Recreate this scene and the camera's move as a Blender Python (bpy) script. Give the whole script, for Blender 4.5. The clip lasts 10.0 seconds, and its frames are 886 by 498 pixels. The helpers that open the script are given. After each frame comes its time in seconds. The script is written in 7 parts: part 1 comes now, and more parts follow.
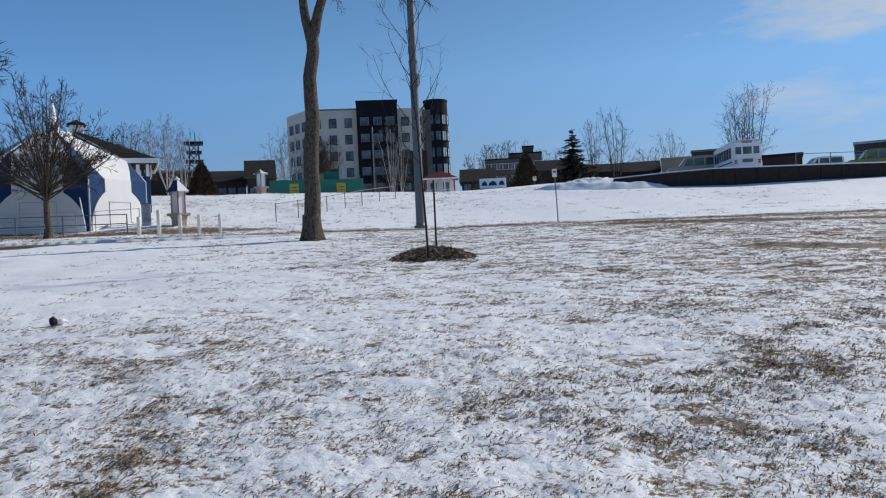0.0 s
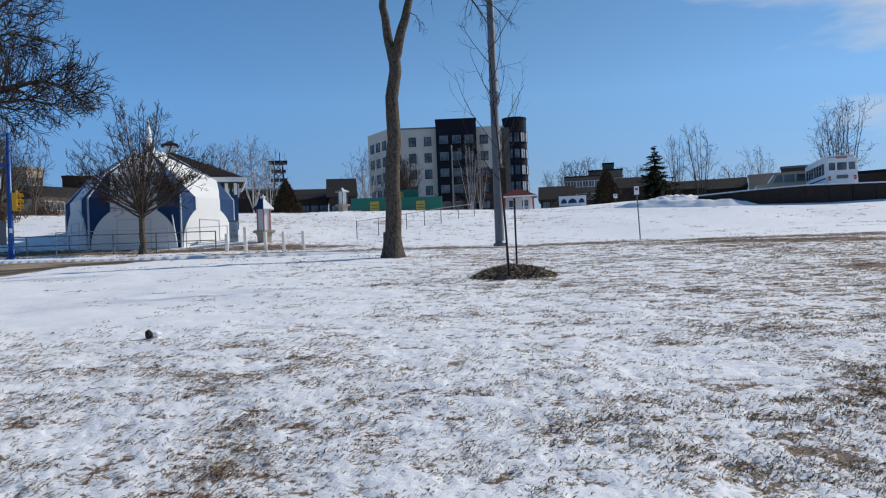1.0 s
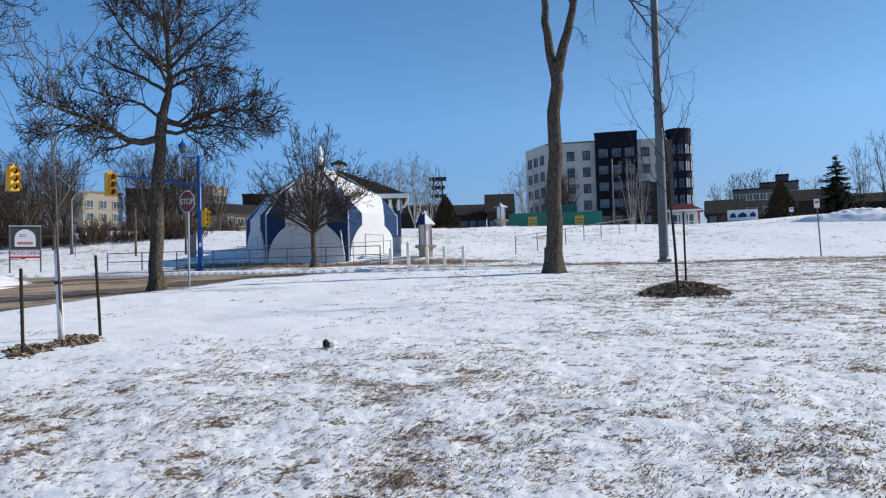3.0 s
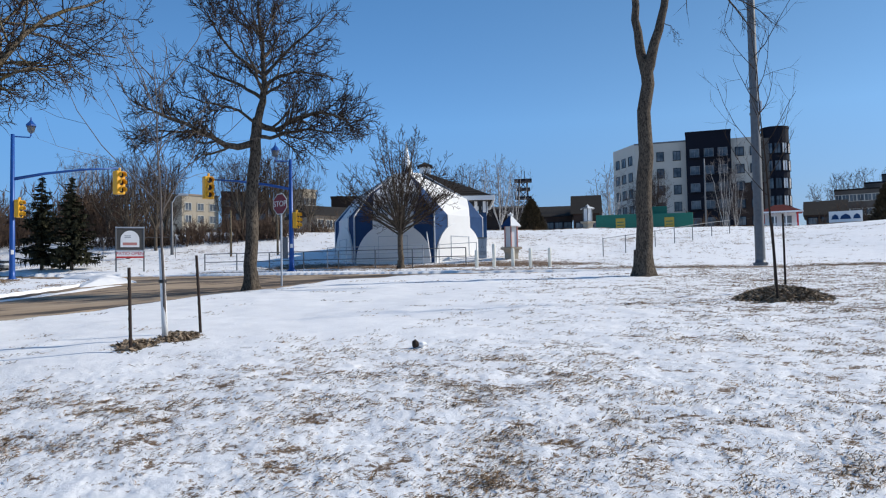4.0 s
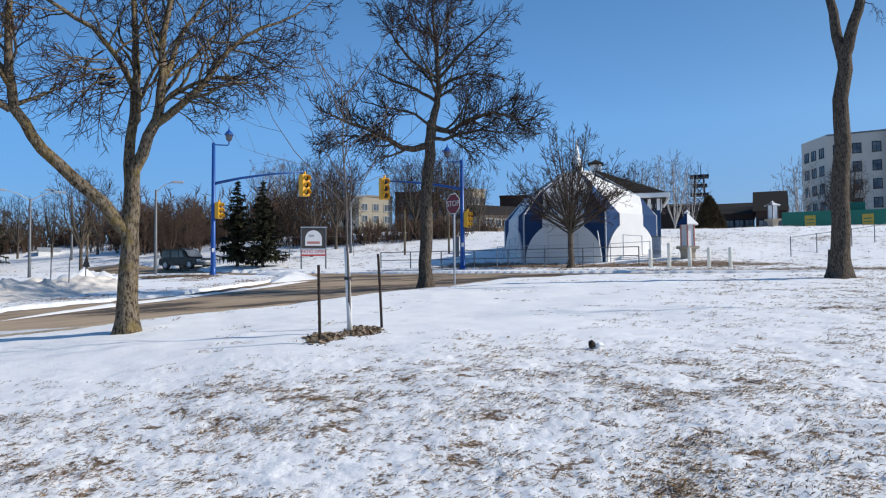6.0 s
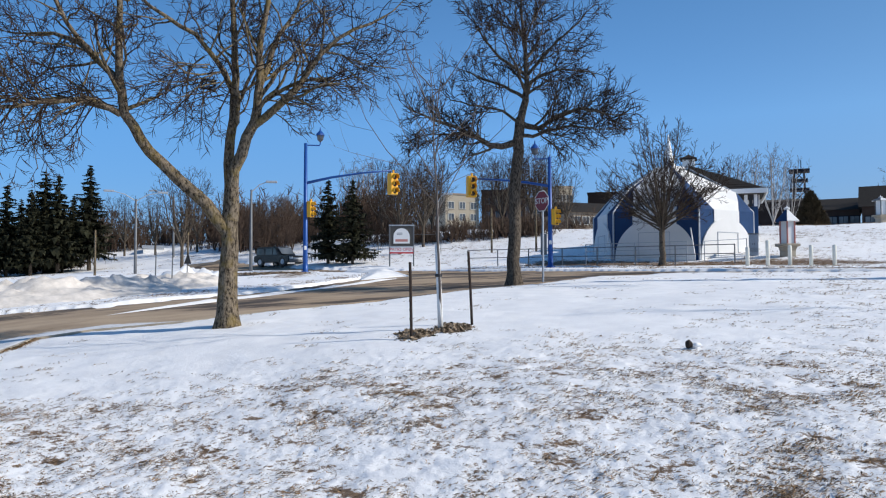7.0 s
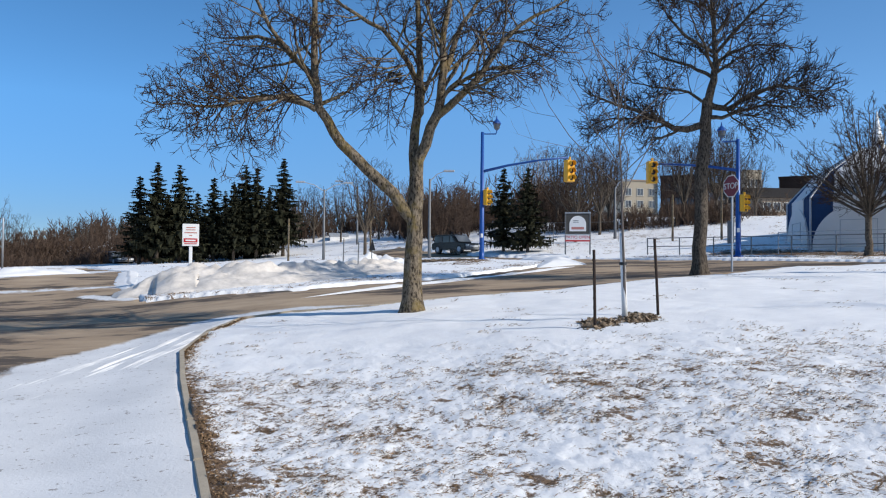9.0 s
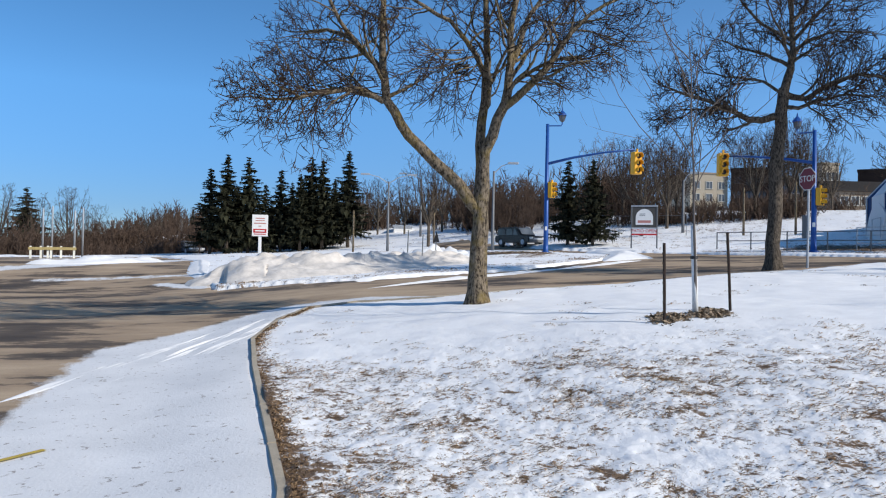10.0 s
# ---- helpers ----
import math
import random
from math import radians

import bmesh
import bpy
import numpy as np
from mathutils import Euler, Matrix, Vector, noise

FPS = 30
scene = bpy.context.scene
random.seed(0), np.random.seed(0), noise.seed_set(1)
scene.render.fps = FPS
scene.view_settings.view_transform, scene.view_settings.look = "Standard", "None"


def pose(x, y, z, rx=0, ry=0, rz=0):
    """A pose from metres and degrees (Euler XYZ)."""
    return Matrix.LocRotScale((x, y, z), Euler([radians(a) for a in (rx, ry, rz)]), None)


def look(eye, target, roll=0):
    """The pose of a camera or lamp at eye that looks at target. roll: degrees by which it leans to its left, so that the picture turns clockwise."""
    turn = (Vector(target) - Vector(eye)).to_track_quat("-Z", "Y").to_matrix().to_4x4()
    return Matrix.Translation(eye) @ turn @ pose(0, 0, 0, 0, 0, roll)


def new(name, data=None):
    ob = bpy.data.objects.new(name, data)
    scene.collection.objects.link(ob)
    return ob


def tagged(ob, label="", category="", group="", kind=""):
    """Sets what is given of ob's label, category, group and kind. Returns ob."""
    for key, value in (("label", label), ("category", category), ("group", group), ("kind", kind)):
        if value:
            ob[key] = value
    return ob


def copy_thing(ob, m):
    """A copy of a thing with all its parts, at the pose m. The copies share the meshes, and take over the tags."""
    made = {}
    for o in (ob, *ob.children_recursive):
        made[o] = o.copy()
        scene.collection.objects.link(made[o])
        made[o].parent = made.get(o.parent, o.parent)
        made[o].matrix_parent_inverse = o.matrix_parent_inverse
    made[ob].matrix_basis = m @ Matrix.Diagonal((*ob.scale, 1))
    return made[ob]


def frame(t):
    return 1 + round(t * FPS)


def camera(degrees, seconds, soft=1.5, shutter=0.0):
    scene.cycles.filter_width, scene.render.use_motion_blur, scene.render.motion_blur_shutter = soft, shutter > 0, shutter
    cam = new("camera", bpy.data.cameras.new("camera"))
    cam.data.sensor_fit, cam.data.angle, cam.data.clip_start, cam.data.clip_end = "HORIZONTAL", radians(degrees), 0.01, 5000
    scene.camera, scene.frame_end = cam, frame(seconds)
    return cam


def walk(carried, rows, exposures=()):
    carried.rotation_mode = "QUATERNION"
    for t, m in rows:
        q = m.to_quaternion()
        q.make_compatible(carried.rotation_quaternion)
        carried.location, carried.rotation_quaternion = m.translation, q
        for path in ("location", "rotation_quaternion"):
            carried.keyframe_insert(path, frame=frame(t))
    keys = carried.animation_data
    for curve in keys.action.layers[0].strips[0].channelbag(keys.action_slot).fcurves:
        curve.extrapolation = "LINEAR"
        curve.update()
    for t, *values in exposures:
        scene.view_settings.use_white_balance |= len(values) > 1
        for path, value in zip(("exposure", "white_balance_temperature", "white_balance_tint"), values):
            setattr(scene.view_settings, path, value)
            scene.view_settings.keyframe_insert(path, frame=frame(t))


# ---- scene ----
cam = camera(60.1, 10.0, soft=1.15)
# seconds, x, y, z, yaw, pitch, roll
PATH = [
    (0.0, 0.000, 0.000, 1.600, 0.00, -0.92, 2.67),
    (0.5, -0.029, 0.022, 1.606, 3.05, 0.24, 2.62),
    (1.0, -0.059, 0.028, 1.609, 5.82, 0.65, 2.32),
    (1.5, -0.091, 0.033, 1.610, 8.64, 1.04, 2.13),
    (2.0, -0.136, 0.020, 1.613, 11.76, 1.48, 1.99),
    (3.5, -0.211, -0.006, 1.616, 20.47, 2.41, 1.45),
    (4.0, -0.241, -0.019, 1.613, 23.80, 2.48, 1.19),
    (4.5, -0.271, -0.037, 1.611, 27.16, 2.49, 0.99),
    (5.0, -0.283, -0.060, 1.610, 30.37, 2.54, 0.84),
    (5.5, -0.296, -0.083, 1.617, 33.29, 2.61, 0.66),
    (7.0, -0.366, -0.147, 1.609, 42.71, 2.46, 0.22),
    (7.5, -0.404, -0.173, 1.607, 46.07, 2.48, 0.03),
    (8.0, -0.429, -0.201, 1.602, 49.56, 2.32, -0.19),
    (8.5, -0.462, -0.224, 1.594, 52.92, 1.85, -0.34),
    (9.0, -0.469, -0.243, 1.600, 55.60, 1.53, -0.45),
    (9.5, -0.478, -0.267, 1.596, 57.87, 1.32, -0.75),
    (10.0, -0.497, -0.299, 1.585, 60.25, 0.91, -1.08),
]
walk(cam, [(t, pose(x, y, z, 90 + pitch, roll, yaw)) for t, x, y, z, yaw, pitch, roll in PATH],
     exposures=[(0, -0.34), (0.5, -0.30), (1, -0.24), (2, -0.13), (3.5, -0.02), (10, 0)])

# ---- light ----
SUN_AZ, SUN_EL = 58.0, 32.0
world = bpy.data.worlds.new("sky")
scene.world = world
world.use_nodes = True
wn, wl = world.node_tree.nodes, world.node_tree.links
wn.clear()
w_out = wn.new("ShaderNodeOutputWorld")
w_bg = wn.new("ShaderNodeBackground")
w_sky = wn.new("ShaderNodeTexSky")
w_sky.sky_type = "NISHITA"
w_sky.sun_disc = False
w_sky.sun_elevation, w_sky.sun_rotation = radians(SUN_EL), radians(SUN_AZ)
w_sky.altitude, w_sky.air_density, w_sky.dust_density, w_sky.ozone_density = 3000, 1.0, 0.0, 6.0
w_bg.inputs["Strength"].default_value = 0.152
# a thin streaky cloud bank high on the sun's side
w_co = wn.new("ShaderNodeTexCoord")
w_map = wn.new("ShaderNodeMapping")
w_map.inputs["Scale"].default_value = (2.2, 2.2, 9.0)
w_noise = wn.new("ShaderNodeTexNoise")
w_noise.inputs["Scale"].default_value, w_noise.inputs["Detail"].default_value, w_noise.inputs["Roughness"].default_value = 1.6, 7, 0.55
wl.new(w_co.outputs["Generated"], w_map.inputs["Vector"])
wl.new(w_map.outputs["Vector"], w_noise.inputs["Vector"])
w_dot = wn.new("ShaderNodeVectorMath")
w_dot.operation = "DOT_PRODUCT"
w_dot.inputs[1].default_value = Vector((0.44, 0.79, 0.45)).normalized()
wl.new(w_co.outputs["Generated"], w_dot.inputs[0])
w_add = wn.new("ShaderNodeMath")
w_add.operation = "MULTIPLY_ADD"
w_add.inputs[1].default_value, w_add.inputs[2].default_value = 5.0, -4.79
wl.new(w_dot.outputs["Value"], w_add.inputs[0])
w_sum = wn.new("ShaderNodeMath")
wl.new(w_add.outputs["Value"], w_sum.inputs[0])
wl.new(w_noise.outputs["Fac"], w_sum.inputs[1])
w_ramp = wn.new("ShaderNodeValToRGB")
w_ramp.color_ramp.elements[0].position, w_ramp.color_ramp.elements[1].position = 0.50, 0.74
wl.new(w_sum.outputs["Value"], w_ramp.inputs["Fac"])
w_hsv = wn.new("ShaderNodeHueSaturation")
w_hsv.inputs["Saturation"].default_value = 0.96
wl.new(w_sky.outputs["Color"], w_hsv.inputs["Color"])
w_mix = wn.new("ShaderNodeMix")
w_mix.data_type = "RGBA"
wl.new(w_ramp.outputs["Color"], w_mix.inputs[0])
w_sep = wn.new("ShaderNodeSeparateXYZ")
wl.new(w_co.outputs["Generated"], w_sep.inputs["Vector"])
w_haze = wn.new("ShaderNodeValToRGB")
w_haze.color_ramp.elements[0].position, w_haze.color_ramp.elements[1].position = 0.0, 0.20
w_haze.color_ramp.elements[0].color, w_haze.color_ramp.elements[1].color = (0.66, 0.53, 0.50, 1), (0.88, 1.06, 1.08, 1)
w_haze.color_ramp.elements.new(0.06).color = (0.64, 0.60, 0.63, 1)
w_haze.color_ramp.elements.new(0.12).color = (0.73, 0.80, 0.84, 1)
w_haze.color_ramp.elements.new(0.40).color = (0.78, 1.05, 1.08, 1)
wl.new(w_sep.outputs["Z"], w_haze.inputs["Fac"])
w_dim = wn.new("ShaderNodeMix")
w_dim.data_type, w_dim.blend_type = "RGBA", "MULTIPLY"
w_dim.inputs[0].default_value = 1.0
wl.new(w_hsv.outputs["Color"], w_dim.inputs[6])
wl.new(w_haze.outputs["Color"], w_dim.inputs[7])
# hazier towards the sun, clearer and deeper blue away from it
w_side = wn.new("ShaderNodeVectorMath")
w_side.operation = "DOT_PRODUCT"
w_side.inputs[1].default_value = (-math.sin(radians(SUN_AZ)), -math.cos(radians(SUN_AZ)), 0.0)
wl.new(w_co.outputs["Generated"], w_side.inputs[0])
w_clear = wn.new("ShaderNodeValToRGB")
w_clear.color_ramp.interpolation = "EASE"
w_clear.color_ramp.elements[0].position, w_clear.color_ramp.elements[1].position = 0.0, 1.0
w_clear.color_ramp.elements[0].color, w_clear.color_ramp.elements[1].color = (1.07, 0.98, 0.88, 1), (0.68, 0.87, 0.92, 1)
w_clear.color_ramp.elements.new(0.47).color = (1.0, 1.09, 1.10, 1)
w_turn = wn.new("ShaderNodeMath")
w_turn.operation = "MULTIPLY_ADD"
w_turn.inputs[1].default_value, w_turn.inputs[2].default_value = 0.69, 0.41
wl.new(w_side.outputs["Value"], w_turn.inputs[0])
wl.new(w_turn.outputs["Value"], w_clear.inputs["Fac"])
w_deep = wn.new("ShaderNodeMix")
w_deep.data_type, w_deep.blend_type = "RGBA", "MULTIPLY"
w_deep.inputs[0].default_value = 1.0
wl.new(w_dim.outputs[2], w_deep.inputs[6])
wl.new(w_clear.outputs["Color"], w_deep.inputs[7])
wl.new(w_deep.outputs[2], w_mix.inputs[6])
w_mix.inputs[7].default_value = (4.6, 4.9, 5.3, 1)
wl.new(w_mix.outputs[2], w_bg.inputs["Color"])
wl.new(w_bg.outputs["Background"], w_out.inputs["Surface"])

sun_dir = Vector((math.sin(radians(SUN_AZ)) * math.cos(radians(SUN_EL)), math.cos(radians(SUN_AZ)) * math.cos(radians(SUN_EL)), math.sin(radians(SUN_EL))))
sun = new("sun", bpy.data.lights.new("sun", "SUN"))
sun.data.energy, sun.data.angle, sun.data.color = 4.5, radians(0.6), (1.0, 0.94, 0.85)
sun.matrix_world = look(sun_dir * 100, (0, 0, 0))

# ---- materials ----
def material(name, rough=0.7, metal=0.0):
    m = bpy.data.materials.new(name)
    m.use_nodes = True
    b = m.node_tree.nodes["Principled BSDF"]
    b.inputs["Roughness"].default_value, b.inputs["Metallic"].default_value = rough, metal
    return m, m.node_tree.nodes, m.node_tree.links, b


def n_noise(nodes, links, scale, detail=4.0, rough=0.6, coord=None, stretch=None):
    n = nodes.new("ShaderNodeTexNoise")
    n.inputs["Scale"].default_value, n.inputs["Detail"].default_value, n.inputs["Roughness"].default_value = scale, detail, rough
    if coord is not None:
        if stretch:
            mp = nodes.new("ShaderNodeMapping")
            mp.inputs["Scale"].default_value = stretch
            links.new(coord, mp.inputs["Vector"])
            coord = mp.outputs["Vector"]
        links.new(coord, n.inputs["Vector"])
    return n.outputs["Fac"]


def n_ramp(nodes, links, fac, stops):
    r = nodes.new("ShaderNodeValToRGB")
    e = r.color_ramp.elements
    while len(e) < len(stops):
        e.new(0.5)
    for el, (p, c) in zip(e, stops):
        el.position, el.color = p, (*c, 1) if len(c) == 3 else c
    links.new(fac, r.inputs["Fac"])
    return r.outputs["Color"]


def n_math(nodes, links, op, a, b, clamp=False):
    n = nodes.new("ShaderNodeMath")
    n.operation, n.use_clamp = op, clamp
    for i, v in enumerate((a, b)):
        if isinstance(v, (int, float)):
            n.inputs[i].default_value = v
        else:
            links.new(v, n.inputs[i])
    return n.outputs["Value"]


def n_mix(nodes, links, fac, a, b):
    n = nodes.new("ShaderNodeMix")
    n.data_type = "RGBA"
    for i, v in ((0, fac), (6, a), (7, b)):
        if isinstance(v, (int, float)):
            n.inputs[i].default_value = v
        elif isinstance(v, tuple):
            n.inputs[i].default_value = (*v, 1)
        else:
            links.new(v, n.inputs[i])
    return n.outputs[2]


def n_bump(nodes, links, bsdf, height, strength=0.4, distance=0.02):
    n = nodes.new("ShaderNodeBump")
    n.inputs["Strength"].default_value, n.inputs["Distance"].default_value = strength, distance
    links.new(height, n.inputs["Height"])
    links.new(n.outputs["Normal"], bsdf.inputs["Normal"])


def world_coord(nodes):
    return nodes.new("ShaderNodeNewGeometry").outputs["Position"]


def plain(name, colour, rough=0.6, metal=0.0, vary=0.15, scale=6.0, bump=0.1, grain=60.0):
    """A surface of one colour with stains at a coarse scale and grain at a fine one."""
    m, nodes, links, b = material(name, rough, metal)
    b.inputs["Specular IOR Level"].default_value = 0.12 if rough >= 0.75 else 0.3 if rough >= 0.6 else 0.5
    co = nodes.new("ShaderNodeTexCoord").outputs["Object"]
    big = n_noise(nodes, links, scale, 5, 0.65, co)
    fine = n_noise(nodes, links, grain, 3, 0.6, co)
    both = n_math(nodes, links, "ADD", n_math(nodes, links, "MULTIPLY", big, 0.7), n_math(nodes, links, "MULTIPLY", fine, 0.3))
    lo = tuple(c * (1 - vary) for c in colour)
    hi = tuple(min(1, c * (1 + vary)) for c in colour)
    links.new(n_ramp(nodes, links, both, [(0.3, lo), (0.7, hi)]), b.inputs["Base Color"])
    if bump:
        n_bump(nodes, links, b, fine, bump, 0.01)
    return m


def attr(nodes, name):
    n = nodes.new("ShaderNodeAttribute")
    n.attribute_name = name
    return n.outputs["Fac"]


def lawn_material():
    """Thin wind-blown snow with dormant grass showing through."""
    m, nodes, links, b = material("snowy_lawn", 0.75)
    co = world_coord(nodes)
    tuft = n_noise(nodes, links, 17.0, 10, 0.76, co)
    clump = n_noise(nodes, links, 3.2, 6, 0.66, co, (0.62, 1.30, 1.0))
    patch = n_noise(nodes, links, 0.85, 4, 0.6, co, (0.8, 1.5, 1.0))
    d = n_math(nodes, links, "ADD", n_math(nodes, links, "MULTIPLY", tuft, 0.47), n_math(nodes, links, "MULTIPLY", clump, 0.36))
    d = n_math(nodes, links, "ADD", d, n_math(nodes, links, "MULTIPLY", patch, 0.07))
    d = n_math(nodes, links, "ADD", d, n_math(nodes, links, "MULTIPLY", n_math(nodes, links, "SUBTRACT", attr(nodes, "grass"), 0.5), 0.24))
    d = n_math(nodes, links, "SUBTRACT", d, n_math(nodes, links, "MULTIPLY", attr(nodes, "lump"), 0.075))
    blade = n_noise(nodes, links, 60.0, 5, 0.75, co, (1.0, 2.2, 1.0))
    d = n_math(nodes, links, "ADD", d, n_math(nodes, links, "MULTIPLY", n_math(nodes, links, "SUBTRACT", blade, 0.5), 0.22))
    mask = n_ramp(nodes, links, d, [(0.501, (0, 0, 0)), (0.520, (1, 1, 1))])
    soil = n_ramp(nodes, links, blade, [(0.36, (0.022, 0.013, 0.009)), (0.52, (0.16, 0.097, 0.053)), (0.66, (0.47, 0.31, 0.18))])
    wash = n_noise(nodes, links, 2.2, 4, 0.6, co)
    snow = n_ramp(nodes, links, wash, [(0.3, (0.83, 0.83, 0.835)), (0.7, (0.93, 0.93, 0.93))])
    links.new(n_mix(nodes, links, mask, snow, soil), b.inputs["Base Color"])
    grain = n_noise(nodes, links, 26.0, 5, 0.7, co)
    h = n_math(nodes, links, "SUBTRACT", n_math(nodes, links, "ADD", n_math(nodes, links, "MULTIPLY", grain, 0.35), n_math(nodes, links, "MULTIPLY", blade, 0.15)), n_math(nodes, links, "MULTIPLY", d, 1.2))
    n_bump(nodes, links, b, h, 0.45, 0.05)
    return m


def asphalt_material():
    """Worn, salt-stained asphalt with drifted snow where the attribute says so."""
    m, nodes, links, b = material("worn_asphalt", 0.92)
    b.inputs["Specular IOR Level"].default_value = 0.25
    co = world_coord(nodes)
    turn = nodes.new("ShaderNodeVectorRotate")
    turn.rotation_type, turn.inputs["Angle"].default_value = "Z_AXIS", radians(-62)
    links.new(co, turn.inputs["Vector"])
    big = n_noise(nodes, links, 0.34, 8, 0.60, turn.outputs["Vector"], (0.62, 1.0, 1))
    streak = n_noise(nodes, links, 0.9, 9, 0.68, turn.outputs["Vector"], (0.34, 1.0, 1))
    fine = n_noise(nodes, links, 30, 3, 0.7, co)
    tone = n_math(nodes, links, "ADD", n_math(nodes, links, "MULTIPLY", big, 0.48), n_math(nodes, links, "MULTIPLY", streak, 0.52))
    base = n_ramp(nodes, links, tone, [(0.39, (0.055, 0.041, 0.031)), (0.457, (0.125, 0.094, 0.069)), (0.480, (0.36, 0.262, 0.172)), (0.60, (0.53, 0.40, 0.27))])
    grit = n_mix(nodes, links, n_math(nodes, links, "MULTIPLY", fine, 0.35), base, (0.10, 0.09, 0.08))
    edge = n_noise(nodes, links, 1.7, 9, 0.72, co, (0.6, 1.3, 1))
    s = n_math(nodes, links, "ADD", attr(nodes, "snow"), n_math(nodes, links, "MULTIPLY", n_math(nodes, links, "SUBTRACT", edge, 0.5), 0.9))
    mask = n_ramp(nodes, links, s, [(0.43, (0, 0, 0)), (0.62, (1, 1, 1))])
    wash = n_noise(nodes, links, 0.9, 5, 0.6, co)
    snow = n_ramp(nodes, links, wash, [(0.3, (0.62, 0.63, 0.645)), (0.7, (0.76, 0.765, 0.775))])
    speck = n_ramp(nodes, links, n_noise(nodes, links, 11, 6, 0.72, co), [(0.605, (0, 0, 0)), (0.64, (1, 1, 1))])
    snow = n_mix(nodes, links, n_math(nodes, links, "MULTIPLY", speck, 0.65), snow, (0.14, 0.11, 0.085))
    links.new(n_mix(nodes, links, mask, grit, snow), b.inputs["Base Color"])
    n_bump(nodes, links, b, n_math(nodes, links, "ADD", fine, n_math(nodes, links, "MULTIPLY", mask, 1.5)), 0.35, 0.015)
    return m


def bark_material(name, dark, light, moss=None):
    m, nodes, links, b = material(name, 0.9)
    b.inputs["Specular IOR Level"].default_value = 0.12
    co = nodes.new("ShaderNodeTexCoord").outputs["Object"]
    ridge = n_noise(nodes, links, 24, 7, 0.78, co, (1, 1, 0.38))
    broad = n_noise(nodes, links, 1.5, 3, 0.5, co)
    col = n_ramp(nodes, links, ridge, [(0.41, dark), (0.57, light)])
    col = n_mix(nodes, links, n_math(nodes, links, "MULTIPLY", broad, 0.35), col, dark)
    if moss:
        lichen = n_ramp(nodes, links, n_noise(nodes, links, 3.0, 5, 0.7, co), [(0.5, (0, 0, 0)), (0.62, (1, 1, 1))])
        col = n_mix(nodes, links, n_math(nodes, links, "MULTIPLY", lichen, 0.55), col, moss)
    links.new(col, b.inputs["Base Color"])
    n_bump(nodes, links, b, ridge, 1.0, 0.05)
    return m


def leafy_material(name, dark, light):
    m, nodes, links, b = material(name, 0.8)
    b.inputs["Specular IOR Level"].default_value = 0.15
    r = nodes.new("ShaderNodeNewGeometry").outputs["Random Per Island"]
    links.new(n_ramp(nodes, links, r, [(0.0, dark), (1.0, light)]), b.inputs["Base Color"])
    return m


def glass_material():
    m, nodes, links, b = material("window_glass", 0.08)
    co = nodes.new("ShaderNodeTexCoord").outputs["Object"]
    links.new(n_ramp(nodes, links, n_noise(nodes, links, 0.5, 2, 0.5, co), [(0.35, (0.03, 0.035, 0.045)), (0.7, (0.16, 0.18, 0.2))]), b.inputs["Base Color"])
    b.inputs["Specular IOR Level"].default_value = 0.6
    return m


LAWN = lawn_material()
ASPHALT = asphalt_material()
SNOW = plain("packed_snow", (0.80, 0.80, 0.80), 0.7, vary=0.08, scale=1.2, bump=0.4, grain=18)
DRIFT_SNOW = plain("wind_packed_snow", (0.735, 0.74, 0.75), 0.75, vary=0.12, scale=3, bump=0.5, grain=25)
DIRTY_SNOW = plain("sandy_ploughed_snow", (0.68, 0.63, 0.575), 0.8, vary=0.28, scale=2.2, bump=0.9, grain=7)
BARK = bark_material("grey_brown_bark", (0.026, 0.020, 0.015), (0.325, 0.262, 0.19), (0.25, 0.18, 0.055))
BARK_DARK = bark_material("dark_bark", (0.035, 0.028, 0.023), (0.19, 0.155, 0.12))
TWIG = plain("dark_twig", (0.050, 0.034, 0.025), 0.85, vary=0.3, bump=0)
TWIG_GREY = plain("pale_grey_twig", (0.14, 0.12, 0.11), 0.85, vary=0.3, bump=0)
TWIG_BROWN = plain("reddish_brown_twig", (0.082, 0.056, 0.042), 0.85, vary=0.35, bump=0)
BIRCH = bark_material("white_birch_bark", (0.25, 0.22, 0.20), (0.72, 0.68, 0.63))
NEEDLE = leafy_material("spruce_needles", (0.013, 0.015, 0.009), (0.050, 0.050, 0.027))
CEDAR = leafy_material("winter_cedar", (0.04, 0.031, 0.018), (0.095, 0.07, 0.04))
CHIPS = leafy_material("wood_chips", (0.09, 0.066, 0.045), (0.38, 0.29, 0.20))
GRASS = leafy_material("dormant_grass", (0.022, 0.014, 0.009), (0.46, 0.295, 0.16))
BLUE_PAINT = plain("blue_pole_paint", (0.012, 0.075, 0.30), 0.4, 0.1, vary=0.12)
YELLOW = plain("signal_yellow", (0.78, 0.40, 0.015), 0.45, vary=0.1)
BLACK = plain("black_plastic", (0.015, 0.015, 0.017), 0.4, vary=0.2)
GALV = plain("galvanised_steel", (0.42, 0.45, 0.49), 0.5, 0.5, vary=0.2)
GALV_DARK = plain("dull_grey_steel", (0.145, 0.152, 0.16), 0.55, 0.4, vary=0.2)
RUSTY = plain("rusty_iron", (0.045, 0.033, 0.028), 0.8, 0.2, vary=0.4)
WHITE = plain("white_paint", (0.80, 0.80, 0.79), 0.5, vary=0.06, scale=2)
WHITE_BLUE = plain("white_vinyl", (0.72, 0.72, 0.71), 0.7, vary=0.05, scale=1)
CREAM = plain("cream_wood_paint", (0.72, 0.70, 0.62), 0.6, vary=0.12)
